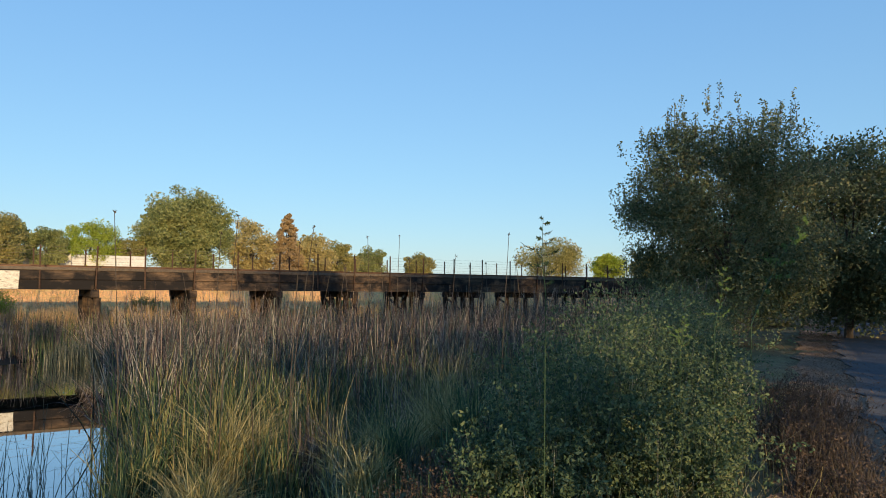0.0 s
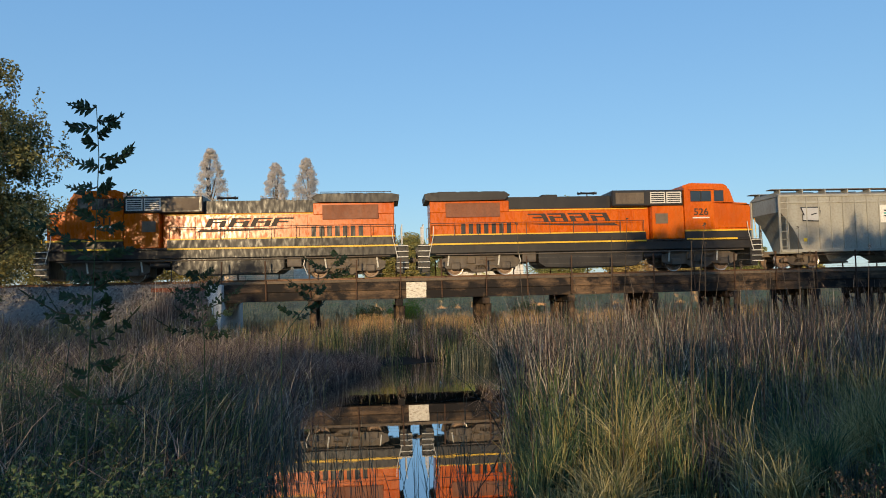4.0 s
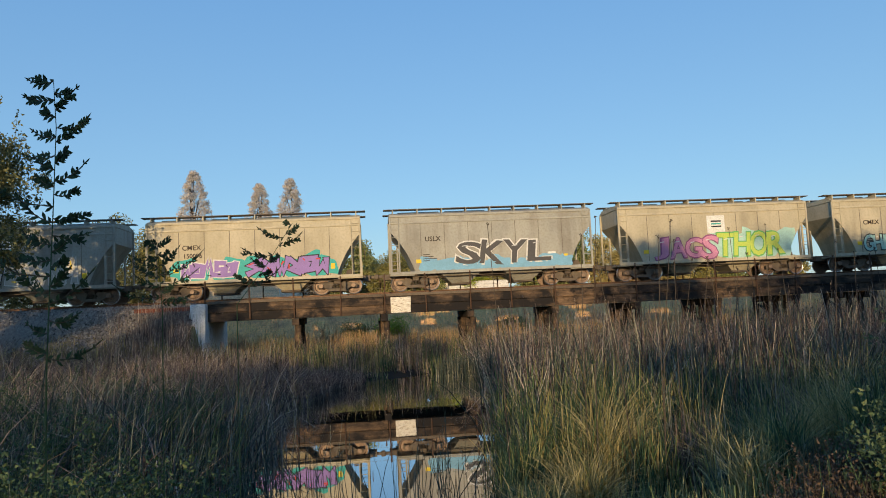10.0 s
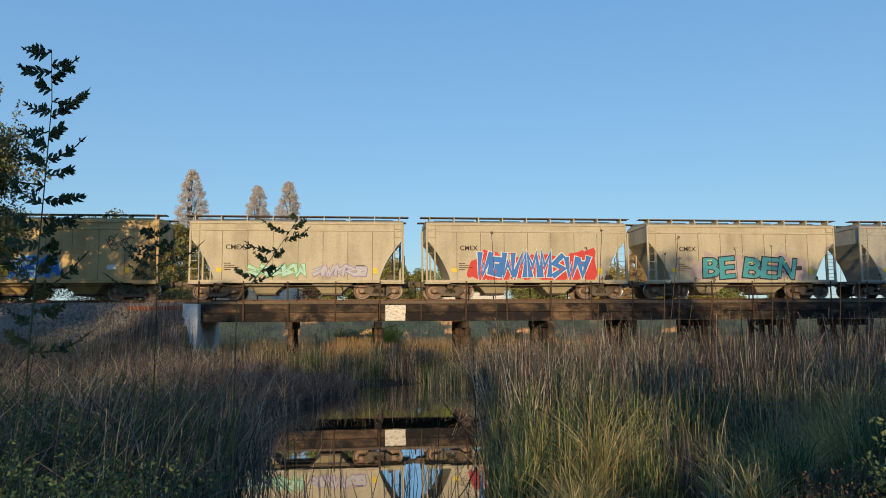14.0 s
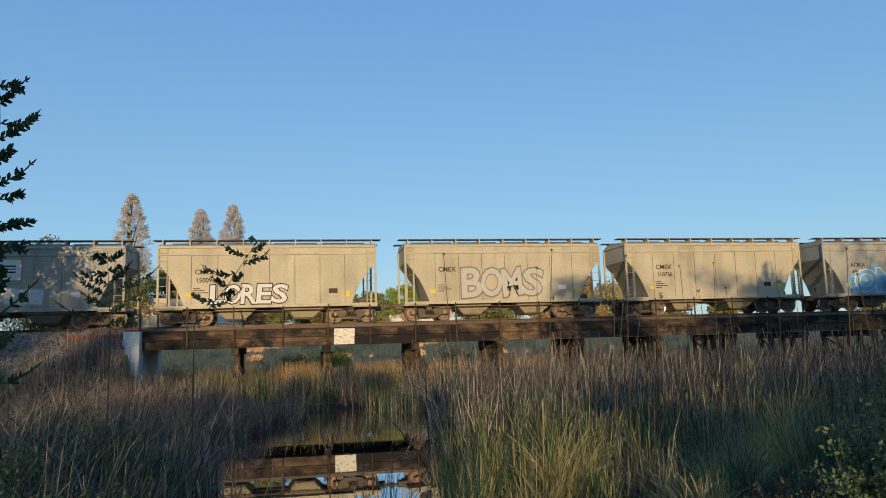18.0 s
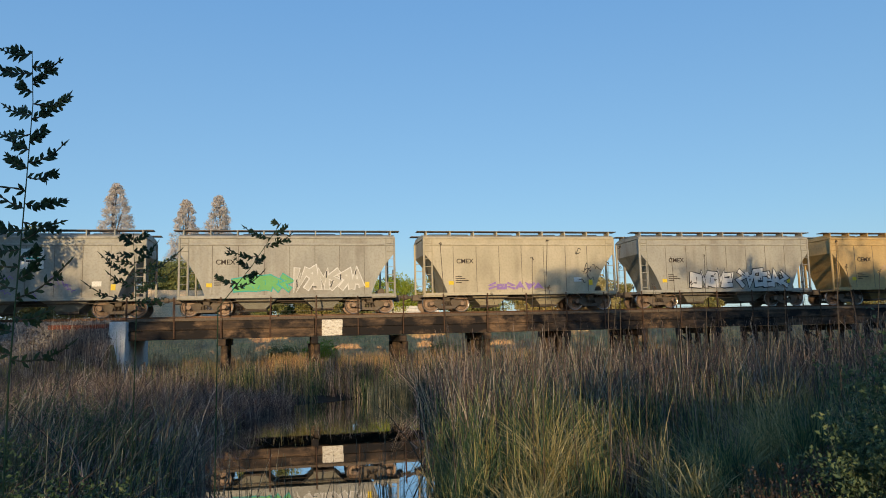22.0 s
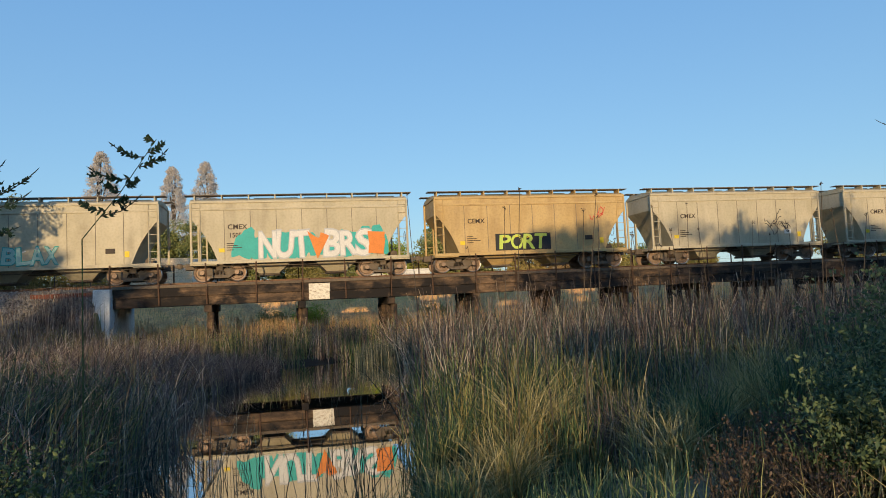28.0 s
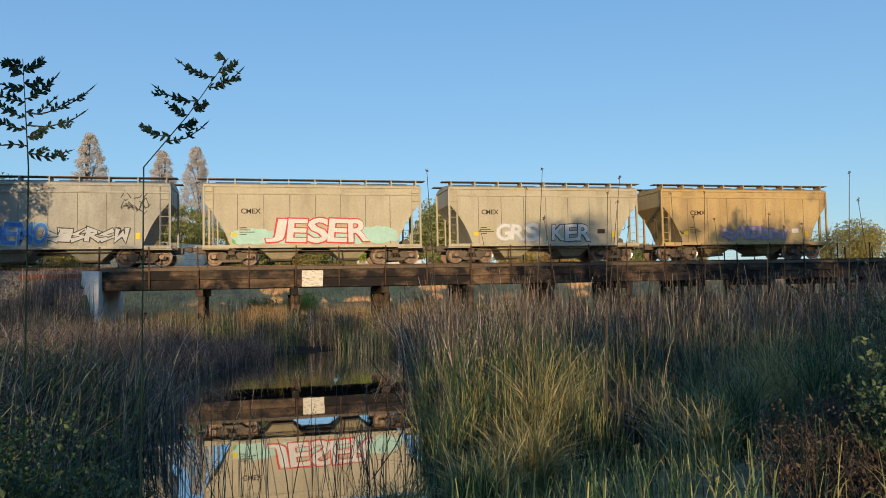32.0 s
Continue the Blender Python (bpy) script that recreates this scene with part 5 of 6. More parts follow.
tags(W[11], -4.2, -3.0, 2.9, 3.5, 12, "s_white", 112)
bubbles(W[12], -2.6, 0.4, 1.2, 1.85, 5, "s_mint", "s_green", 12)
bubbles(W[12], 0.8, 3.6, 1.2, 1.8, 5, "s_silver", "s_purple", 121)
bubbles(W[13], -2.8, 3.4, 1.1, 2.5, 9, "s_blue", "s_white", 13, "s_red", "s_red")
lettered(W[14], "BE", -2.4, -0.5, 1.1, 2.3, "s_sea", "s_black", "s_faint", 14, "s_lime")
lettered(W[14], "BEN", 0.0, 3.1, 1.1, 2.25, "s_sea", "s_black", "s_faint", 141, "s_lime")
tags(W[14], -0.2, 2.8, 2.2, 3.0, 10, "s_silver", 142)
tags(W[15], -1.0, 3.6, 1.2, 1.8, 8, "s_yellow", 15)
bubbles(W[17], -1.6, 1.8, 1.2, 2.0, 4, "s_white", "s_silver", 17)
lettered(W[18], "LORES", -3.0, 0.9, 1.05, 2.1, "s_white", "s_black", None, 18)
lettered(W[19], "BOMS", -2.5, 2.1, 1.2, 2.8, "s_pale", "s_dust", None, 19)
lettered(W[21], "OMES", -3.5, 2.2, 1.1, 2.5, "s_sky", "s_white", "s_sky", 21)
bubbles(W[22], -2.5, -0.4, 1.1, 2.3, 3, "s_black", "s_black", 22)
bubbles(W[22], -0.3, 1.6, 1.1, 2.2, 2, "s_yellow", "s_lime", 221, "s_teal")
bubbles(W[22], 1.7, 2.9, 1.2, 2.1, 3, "s_black", "s_silver", 222)
tags(W[23], -2.6, 2.0, 1.2, 1.9, 10, "s_purple", 23)
bubbles(W[24], -2.8, 0.1, 1.2, 2.05, 5, "s_green", "s_teal", 24)
bubbles(W[24], 0.2, 3.8, 1.25, 2.5, 6, "s_pale", "s_white", 242, None, "s_black")
bubbles(W[25], -2.0, 1.2, 1.15, 1.55, 6, "s_purple", "s_faint", 25)
tags(W[25], 3.0, 4.2, 1.5, 3.2, 8, "s_black", 251)
bubbles(W[26], -2.4, 0.3, 1.08, 2.1, 5, "s_white", "s_black", 26)
bubbles(W[26], 0.6, 4.0, 1.08, 2.2, 6, "s_white", "s_black", 261)
tags(W[27], -2.2, -0.3, 1.8, 2.3, 8, "s_faint", 27)
tags(W[28], -1.0, 3.0, 1.2, 2.1, 18, "s_black", 28)
bubbles(W[29], -0.9, 1.2, 1.2, 1.8, 4, "s_red", "s_pink", 29)
bubbles(W[30], 0.3, 1.9, 1.2, 1.7, 4, "s_teal", "s_black", 30)
bubbles(W[31], -3.2, 3.2, 1.08, 2.25, 5, "s_white", "s_blue", 31, "s_sky", "s_green")
lettered(W[32], "BLAX", -1.6, 0.9, 1.1, 2.0, "s_mint", "s_teal", None, 32, "s_white")
cloud(W[33], -3.3, 4.3, 1.08, 2.5, "s_teal", 330)
lettered(W[33], "NUT", -2.2, 0.4, 1.08, 2.45, "s_white", "s_silver", None, 33)
lettered(W[33], "BRS", 1.1, 3.6, 1.08, 2.45, "s_white", "s_silver", None, 331)
bubbles(W[33], 3.5, 4.2, 1.15, 2.4, 1, "s_orange", "s_orange", 334, lift=0.03)
bubbles(W[33], 0.35, 1.15, 1.15, 2.4, 1, "s_orange", "s_orange", 333, lift=0.03)
part("graffiti_ground", box(-2.2, 1.0, SIDE - 0.008, SIDE - 0.002, 1.08, 2.0), M["s_black"], W[34])
lettered(W[34], "PORT", -2.0, 0.75, 1.15, 1.95, "s_lime", "s_black", None, 34, "s_yellow")
tags(W[34], 2.6, 4.0, 2.6, 3.2, 4, "s_red", 341)
tags(W[35], 1.6, 3.2, 2.0, 2.5, 14, "s_black", 35)
bubbles(W[36], -2.6, 3.6, 1.25, 1.75, 11, "s_faint", "s_silver", 36)
lettered(W[38], "DEMO", -2.6, 0.0, 1.1, 2.15, "s_blue", "s_sky", None, 38)
bubbles(W[38], -0.2, 3.6, 1.2, 1.9, 6, "s_silver", "s_black", 381)
tags(W[38], 3.2, 4.3, 2.8, 3.4, 14, "s_black", 382)
cloud(W[39], -4.1, -2.2, 1.08, 1.8, "s_green", 390, -0.006)
cloud(W[39], -4.0, 4.1, 1.08, 1.95, "s_mint", 391)
lettered(W[39], "JESER", -2.5, 2.7, 1.1, 2.4, "s_white", "s_red", None, 39)
lettered(W[40], "GRS", -2.9, -0.5, 1.15, 2.1, "s_white", "s_silver", None, 40)
lettered(W[40], "KER", 0.3, 2.6, 1.15, 2.05, "s_white", "s_soot", None, 401)
bubbles(W[41], -1.8, 2.6, 1.15, 1.9, 5, "s_faint", "s_purple", 41)
bubbles(W[1], -2.6, 2.6, 1.15, 1.9, 6, "s_sky", "s_white", 100)
# ---- trees ----
def tree(name, x, y, height, crown, mat, label, category, n=20000, leaf_size=0.25, base=None, clumps=60, seed=1, cone=0.0, trunk_r=None, low=0.25, flat=1.0, gap=0.0, shoots=0, clump=1.0):
    """A tapered trunk with limbs, and a crown of leaves in uneven clumps. crown: half-width; low: where the crown begins, of the height."""
    global rng
    rng = np.random.default_rng(seed)
    r = random.Random(seed)
    z0 = float(land(x, y)) - 0.1 if base is None else base
    height += 1.1 * float(smoothstep(21, 32, y))
    t = thing(name, pose(x, y, z0), label, category)
    tr = trunk_r or height * 0.022
    bm = bmesh.new()
    bend = [(r.uniform(-0.03, 0.03) * height, r.uniform(-0.03, 0.03) * height) for _ in range(4)]
    top = height * (0.92 if cone else 0.62)
    pts = [(0, 0, 0), (bend[0][0], bend[0][1], top * 0.3), (bend[1][0], bend[1][1], top * 0.65), (bend[2][0], bend[2][1], top)]
    tube(pts, [tr, tr * 0.75, tr * 0.5, tr * 0.15], 8, bm)
    centres = []
    for i in range(clumps):
        f = (i + r.random()) / clumps
        if cone:
            h = low + (1 - low) * f
            rad = crown * (1 - f) ** cone * r.uniform(0.5, 1.0) + 0.1
            a = r.uniform(0, 2 * math.pi)
            c = (rad * math.cos(a), rad * math.sin(a), height * h * 0.97)
            sz = crown * 0.34 * clump * (1 - 0.6 * f)
        else:
            a, u = r.uniform(0, 2 * math.pi), r.uniform(-1, 1)
            q = r.uniform(0.45, 0.93)
            w = math.sqrt(1 - u * u)
            ch = height * (1 - low) / 2
            c = (crown * q * w * math.cos(a), crown * q * w * math.sin(a), height * low + ch + ch * q * u * flat)
            sz = crown * clump * r.uniform(0.16, 0.34)
        centres.append((c, sz))
    limbs = []
    for c, sz in centres[:: max(1, clumps // 16)]:
        h = max(0.25, min(0.9, c[2] / height * 0.7)) * top
        p0 = Vector((bend[1][0], bend[1][1], h))
        p1 = Vector(c)
        mid = (p0 + p1) / 2 + Vector((0, 0, 0.06 * height * r.uniform(-0.3, 1)))
        if cone:
            limbs.append(tube([p0, mid, p1], [tr * 0.35, tr * 0.22, tr * 0.06], 5))
        else:
            tube([p0, mid, p1], [tr * 0.35, tr * 0.22, tr * 0.06], 5, bm)
    part("trunk", bm, M["bark"], t)
    for lb in limbs:
        part("limb", lb, M["bark"], t)
    C = np.array([c for c, s in centres])
    S = np.array([s for c, s in centres])
    k = rng.integers(0, len(C), n)
    d = rng.normal(size=(n, 3))
    d /= np.linalg.norm(d, axis=1)[:, None]
    rr = rng.uniform(0, 1, n) ** 0.45
    Pn = C[k] + d * (S[k] * rr)[:, None] * np.array([1.15, 1.15, 0.8])
    if gap:
        keep = np.array([noise.noise(Vector(p) * (1.3 / leaf_size * 0.12)) for p in Pn]) > -gap
        Pn = Pn[keep]
    Pn = Pn[Pn[:, 2] > 0.1]
    if shoots:
        hi = [c for c, q in centres if c[2] > height * 0.55]
        B = np.array([hi[r.randrange(len(hi))] for _ in range(shoots)]) + rng.normal(0, crown * 0.12, (shoots, 3))
        ln = height * rng.uniform(0.05, 0.14, shoots)
        tagged(part("shoot_mass", stems("shoot_mass", B, ln, np.full(shoots, 0.012), np.abs(rng.normal(0.15, 0.15, shoots)), M["bark"]), None, t), kind="stuff")
        f = rng.uniform(0.1, 1, (shoots, 34))[..., None]
        Ps = B[:, None] * (1 - f) + TIPS["shoot_mass"][:, None] * f + rng.normal(0, leaf_size * 0.55, (shoots, 34, 3))
        Pn = np.concatenate([Pn, Ps.reshape(-1, 3)])
    part("crown", leaves("crown", Pn, leaf_size, mat), None, t)
    return t


# beside the path
tree("oak_tree", 22.0, -22.2, 8.3, 3.9, M["leaf_dark"], "dense dark oak tree overhanging the footpath", "tree", 90000, 0.11, seed=3, clumps=130, low=0.05, gap=0.3, shoots=260)
tree("oak_tree", 29.0, -22.6, 8.2, 4.0, M["leaf_dark"], "shaded oak tree beside the footpath", "tree", 45000, 0.17, seed=4, clumps=90, low=0.05)
tree("oak_tree", 39.0, -25.5, 9.0, 5.0, M["leaf_dark"], "shaded oak tree where the footpath bends", "tree", 30000, 0.22, seed=5, clumps=70, low=0.12)
tree("oak_tree", 50.0, -12.5, 9.0, 6.0, M["leaf_dark"], "dark oak closing the footpath's far end", "tree", 24000, 0.26, seed=6, clumps=70, low=0.03)
tree("oak_tree", 36.0, -13.5, 7.0, 4.5, M["leaf_dark"], "dark bushy oak between the footpath and the marsh", "tree", 24000, 0.22, seed=7, clumps=70, low=0.0)
# left of the slough
tree("oak_tree", -18.8, -8.5, 12.9, 5.1, M["leaf_mixed"], "tall leafy oak in half shade before the embankment", "tree", 80000, 0.17, seed=8, clumps=170, low=0.06, gap=0.12, shoots=90, clump=0.62)
# behind the track
tree("conifer", -20.0, 45, 15.0, 3.5, M["leaf_tan"], "tall slender conifer with brownish foliage", "tree", 24000, 0.16, seed=9, cone=0.66, clumps=420, low=0.08, clump=0.6)
tree("conifer", -12.8, 45, 13.3, 3.1, M["leaf_tan"], "tall slender conifer with brownish foliage", "tree", 21000, 0.16, seed=10, cone=0.66, clumps=400, low=0.08, clump=0.6)
tree("conifer", -9.36, 45, 13.8, 3.1, M["leaf_tan"], "tall slender conifer with grey-green foliage", "tree", 21000, 0.16, seed=11, cone=0.66, clumps=400, low=0.08, clump=0.6)
# the two leaf_mixed oaks carry their shade in the leaf colour
for i, (x, y, h, c, k) in enumerate(((-22.5, 26, 8.6, 4.6, "leaf_mixed"), (-17.5, 27, 7.4, 3.4, "leaf_olive"), (-28, 24, 8.4, 4.4, "leaf_mixed"), (-34, 25, 8, 4.5, "leaf_olive"), (-14.0, 36, 5.8, 2.9, "leaf_oak"), (-10.0, 37, 6.2, 3.0, "leaf_oak"), (-3.6, 34, 6.2, 3.1, "leaf_oak"))):
    tree("oak_tree", x, y, h, c, M[k], "rounded green oak in evening sun behind the railway", "tree", 20000, 0.22, seed=20 + i, low=0.0, clumps=80)
tree("round_oak", 18.2, 40, 8.0, 5.3, M["leaf_oak"], "broad round-crowned oak lit by low sun", "tree", 42000, 0.27, seed=30, clumps=230, low=0.0, clump=0.75)
for i, (x, y, h, c, k) in enumerate(((1.2, 35, 3.9, 3.2, "leaf_olive"), (5.4, 37, 3.0, 1.8, "leaf_oak"), (9.2, 39, 3.8, 3.2, "leaf_bright"), (13.0, 41, 2.6, 2.0, "leaf_olive"), (-6.5, 34, 1.6, 2.2, "leaf_brown"))):
    tree("shrub", x, y, h, c, M[k], "rounded sunlit shrub on the levee", "shrub", 12000, 0.2, seed=40 + i, low=0.0)
for i, (x, y, h, c, k) in enumerate(((26.5, 44, 5.4, 3.6, "leaf_gold"), (33.5, 44, 4.2, 3.2, "leaf_gold"), (40, 50, 3.6, 3, "leaf_olive"), (49, 58, 3.6, 3, "leaf_oak"), (60, 62, 3.0, 3, "leaf_olive"), (70.2, 42, 5.0, 5.4, "leaf_olive"), (82, 42, 3.4, 3, "leaf_bright"), (90, 40, 4.0, 4, "leaf_olive"), (104, 44, 4.5, 4, "leaf_oak"), (2.5, 46, 4.2, 3.0, "leaf_oak"), (-1.0, 52, 5, 3.5, "leaf_oak"))):
    tree("far_tree", x, y, h, c, M[k], "distant rounded tree in warm evening light", "tree", 10000, 0.3, seed=50 + i, low=0.0)
tree("conifer", 30.2, 42, 6.2, 1.9, M["leaf_rust"], "small brownish conifer beyond the railway", "tree", 9000, 0.26, seed=61, cone=0.7, clumps=90, low=0.02)
# unseen trees along the path behind the viewer, set to shade the marsh
for i, (x, y, h, c, n) in enumerate(((-36, -54, 13, 5, 3000), (-26, -52, 13.0, 5, 3600), (-21.5, -54, 12.5, 3.6, 2600), (-11.0, -52, 8.4, 3.6, 1300), (-6.0, -54, 6.4, 1.9, 420), (3.5, -51, 12.5, 4.0, 2600), (11.5, -54, 14.5, 4.4, 3200), (20, -50, 14.0, 4.6, 3200), (29, -47, 12.5, 4.6, 3000), (39, -44, 12.5, 4.6, 3000), (50, -42, 13.0, 5, 3000), (6.4, -46.5, 8.0, 3.0, 1000), (0.6, -47.5, 4.5, 1.25, 330), (-5.4, -50, 4.9, 1.5, 150), (10.5, -47.0, 7.0, 2.6, 700), (15.5, -43, 7.5, 3.2, 1300), (24.5, -38, 7.5, 3.2, 1500))):
    tree("oak_tree", x, y, h, c, M["leaf_dark"], "oak tree along the footpath out of view, placed for its shade", "tree", n, 0.36, seed=70 + i, low=0.55 if h < 5 or (h > 12 and -5 < x < 8) else 0.12, clumps=46)
# wall of a yard beyond the levee
wall = thing("yard_wall", pose(0, 0, 0), "tan and whitewashed block wall on the levee", "wall", kind="structure")
for j, (a, b) in enumerate((((-17.0, 27.5), (-13.3, 29.0)), ((-13.3, 29.0), (-9.2, 30.6)), ((-9.2, 30.6), (-6.6, 32.6)), ((-6.6, 32.6), (-3.6, 35.0)))):
    d = Vector((b[0] - a[0], b[1] - a[1], 0))
    o = part("wall_panel", box(0.01, d.length - 0.01, -0.1, 0.1, 3.4, 7.25 - 0.1 * j, 0.01), M["wall_tan"] if j < 2 else M["white"], wall)
    o.matrix_basis = pose(a[0], a[1], 0, 0, 0, math.degrees(math.atan2(d.y, d.x)))
low = thing("low_wall", pose(0, 0, 0), "low pale block wall with a white box behind the railway", "wall", kind="structure")
for j in range(4):
    part("wall_panel", box(3.6 + j * 2.6, 6.18 + j * 2.6, 38.0, 38.2, 3.6, 5.75, 0.01), M["concrete"], low)
part("white_box", box(6.4, 7.4, 37.4, 37.9, 3.9, 6.2, 0.02), M["white"], low)

# ---- reeds and grasses ----
rng = np.random.default_rng(5)


def lumps(x, y, s, seed):
    return np.sin(x * s + seed) * np.sin(y * s * 1.13 + seed * 2.1) + 0.6 * np.sin(x * s * 2.3 + y * s * 1.7 + seed * 3.3)


def scatter(n, x0, x1, y0, y1, keep, z_off=0.0, patchy=None):
    x, y = rng.uniform(x0, x1, n), rng.uniform(y0, y1, n)
    m = keep(x, y)
    if patchy:
        m &= lumps(x, y, *patchy) > rng.uniform(-0.9, 0.5, n)
    x, y = x[m], y[m]
    return np.stack([x, y, np.maximum(land(x, y), -0.25) + z_off], 1)


def bed(name, P, h, r, mat, label, lean=0.12, flat=False, category="reeds", bend=0.25, segs=3, wave=(0.5, 1.0)):
    H = h * rng.uniform(0.55, 1.1, len(P)) * (0.86 + 0.16 * lumps(P[:, 0], P[:, 1], *wave))
    return tagged(part(name, stems(name, P, H, r * rng.uniform(0.7, 1.3, len(P)), np.abs(rng.normal(0, lean, len(P))), mat, bend=bend, segs=segs, flat=flat), None), label, category, kind="stuff")


def seed_heads(of, share, size, mat, label):
    T = TIPS[of]
    T = T[rng.uniform(0, 1, len(T)) < share]
    C = np.repeat(T, 5, axis=0) + rng.normal(0, size * 0.6, (len(T) * 5, 3)) * np.array([1, 1, 1.3])
    tagged(part(of + "_heads", leaves(of + "_heads", C, size, mat, aspect=0.6), None), label, "reeds", kind="stuff")


def left_of_path(x, y):
    return (x - PATH_P[0]) * -PATH_D[1] + (y - PATH_P[1]) * PATH_D[0]


def east(x, y):
    return (x > np.minimum(3.2 + 0.1625 * (y + 16), 3.5) + 0.25 * np.sin(y * 1.9)) & (left_of_path(x, y) > 3.2)


def west(x, y):
    return x < -3.0 + 0.5 * np.sin(y * 0.8 + 1)


def clumped(name, n, per, x0, x1, y0, y1, keep, h, r, mat, label, lean=0.12, spread=0.15, bend=0.3, segs=3, flat=False, category="reeds", fan=1.2, taper=0.6, rise=None, toward=None, broken=0.1, patchy=None):
    """Stems in clumps: each clump has its own height and leans its own way."""
    C = scatter(n, x0, x1, y0, y1, keep, 0.0, patchy)
    m = len(C)
    k = np.repeat(np.arange(m), per)
    off = rng.normal(0, spread, (m * per, 2))
    x, y = C[k, 0] + off[:, 0], C[k, 1] + off[:, 1]
    P = np.stack([x, y, np.maximum(land(x, y), -0.25)], 1)
    H = h * rng.uniform(0.6, 1.12, m)[k] * rng.uniform(0.6, 1.08, m * per)
    if rise:
        H *= 0.45 + 0.55 * smoothstep(rise[0], rise[1], y)
    az = (rng.uniform(0, 2 * np.pi, m)[k] if toward is None else toward) + rng.normal(0, fan, m * per)
    ln = np.abs(rng.normal(0, lean, m * per) + rng.normal(0, lean * 0.6, m)[k])
    ln += np.where(rng.uniform(0, 1, m * per) < broken, rng.uniform(0.25, 0.8, m * per), 0)
    return tagged(part(name, stems(name, P, H, r * rng.uniform(0.6, 1.4, m * per), ln, mat, bend, segs, flat, az, taper), None), label, category, kind="stuff")


clumped("reed_bed", 760, 11, 1, 24, -27.6, -8, east, 2.4, 0.013, M["reed"], "tall grey-green tule reeds in shade on the bank", 0.22, 0.16, broken=0.16, patchy=(1.7, 0.3), rise=(-28.5, -23.5))
clumped("dry_reed_bed", 1450, 11, 2, 32, -27, -5, east, 2.7, 0.0115, M["reed_dry"], "dry purplish-brown reed stems standing among green ones", 0.28, 0.18, broken=0.2, patchy=(1.3, 2.1), rise=(-28, -23))
seed_heads("dry_reed_bed", 0.4, 0.04, M["leaf_brown"], "brown seed heads on the dry reeds")
clumped("green_reed_bed", 420, 13, 1, 11, -29.4, -22, east, 1.75, 0.0115, M["reed_green"], "green reeds at the water's edge", 0.24, 0.13, patchy=(2.2, 4.0), rise=(-30, -25))
clumped("straw_reeds", 360, 9, 1, 14, -29.2, -19, east, 1.8, 0.0105, M["straw"], "pale straw-coloured dead reeds among the green", 0.34, 0.14, patchy=(2.0, 1.2), rise=(-30, -25))
bed("arching_reeds", scatter(420, 1.5, 14, -30, -16, east), 2.0, 0.007, M["straw"], "pale dead reeds bent over in arcs", 0.85, bend=0.9, segs=7)
clumped("far_reed_bed", 620, 12, -9, 42, -6.8, 0.6, lambda x, y: land(x, y) > -0.15, 1.55, 0.011, M["reed_green"], "yellow-green reeds growing under the trestle", 0.13, 0.2)
clumped("far_dry_reeds", 1100, 12, -13, 30, -9.5, 0.4, lambda x, y: (land(x, y) > -0.1), 1.6, 0.010, M["reed_dry"], "brown dry reeds before the trestle", 0.22, 0.2)
clumped("far_straw_reeds", 420, 9, -9, 30, -7, 0.8, lambda x, y: land(x, y) > -0.1, 1.6, 0.010, M["straw"], "sunlit straw-yellow reeds before the trestle", 0.16, 0.2)
bed("water_tuft", scatter(1500, 1.9, 4.6, -8.6, -6.8, lambda x, y: ((x - 3.2) / 1.3) ** 2 + ((y + 7.7) / 0.8) ** 2 < 1), 1.35, 0.010, M["reed"], "dark green tuft of rushes standing in the water", 0.12)
clumped("west_reed_bed", 1900, 9, -27, -1, -30, -5.5, west, 1.5, 0.0115, M["reed_dry"], "brown tangled reeds on the slough's west bank", 0.55, 0.17, 0.6, 4, broken=0.3, patchy=(1.5, 0.7))
clumped("west_green_reeds", 320, 11, -20, -1.4, -33, -18, lambda x, y: west(x + 0.8, y), 1.7, 0.0115, M["reed"], "grey-green reeds along the west bank", 0.38, 0.16, 0.5, 4, broken=0.25, patchy=(1.6, 2.9))
n = 13000
_tx, _ty = rng.uniform(-22, -2.6, n), rng.uniform(-31, -8, n)
_tk = west(_tx, _ty) & (lumps(_tx, _ty, 1.5, 1.9) > rng.uniform(-0.9, 0.5, n))
_tx, _ty = _tx[_tk], _ty[_tk]
n = len(_tx)
tagged(part("reed_tangle", stems("reed_tangle", np.stack([_tx, _ty, np.maximum(land(_tx, _ty), -0.2) + rng.uniform(0, 0.7, n)], 1), rng.uniform(0.7, 1.7, n), rng.uniform(0.006, 0.012, n), rng.uniform(0.45, 1.35, n), M["reed_dry"], bend=0.5, segs=4, taper=0.5), None), "broken dry reeds lying across one another at all angles", "reeds", kind="stuff")
bed("west_arching_reeds", scatter(1700, -14, -2.5, -31, -9, west), 1.8, 0.008, M["straw"], "pale broken reeds leaning over the water", 0.75, bend=0.85, segs=6)
clumped("emergent_reeds", 70, 4, -4.2, 1.0, -28.6, -24.5, lambda x, y: (x < -1.2) | (x > -0.2) | (y < -27.6), 1.35, 0.006, M["reed"], "thin dark reeds standing in the water", 0.2, 0.25)
clumped("leaning_reeds", 110, 8, -8.5, -2.7, -31.5, -23, lambda x, y: x < -2.4, 2.0, 0.010, M["reed"], "long cool-green reeds leaning towards the water", 0.34, 0.16, 0.7, 5, fan=0.8, toward=0.2)
clumped("leaning_green_reeds", 70, 8, -7, -2.8, -31.5, -24, lambda x, y: x < -2.4, 1.8, 0.008, M["reed_green"], "green reeds leaning towards the water", 0.34, 0.14, 0.7, 5, fan=0.8, toward=0.2)
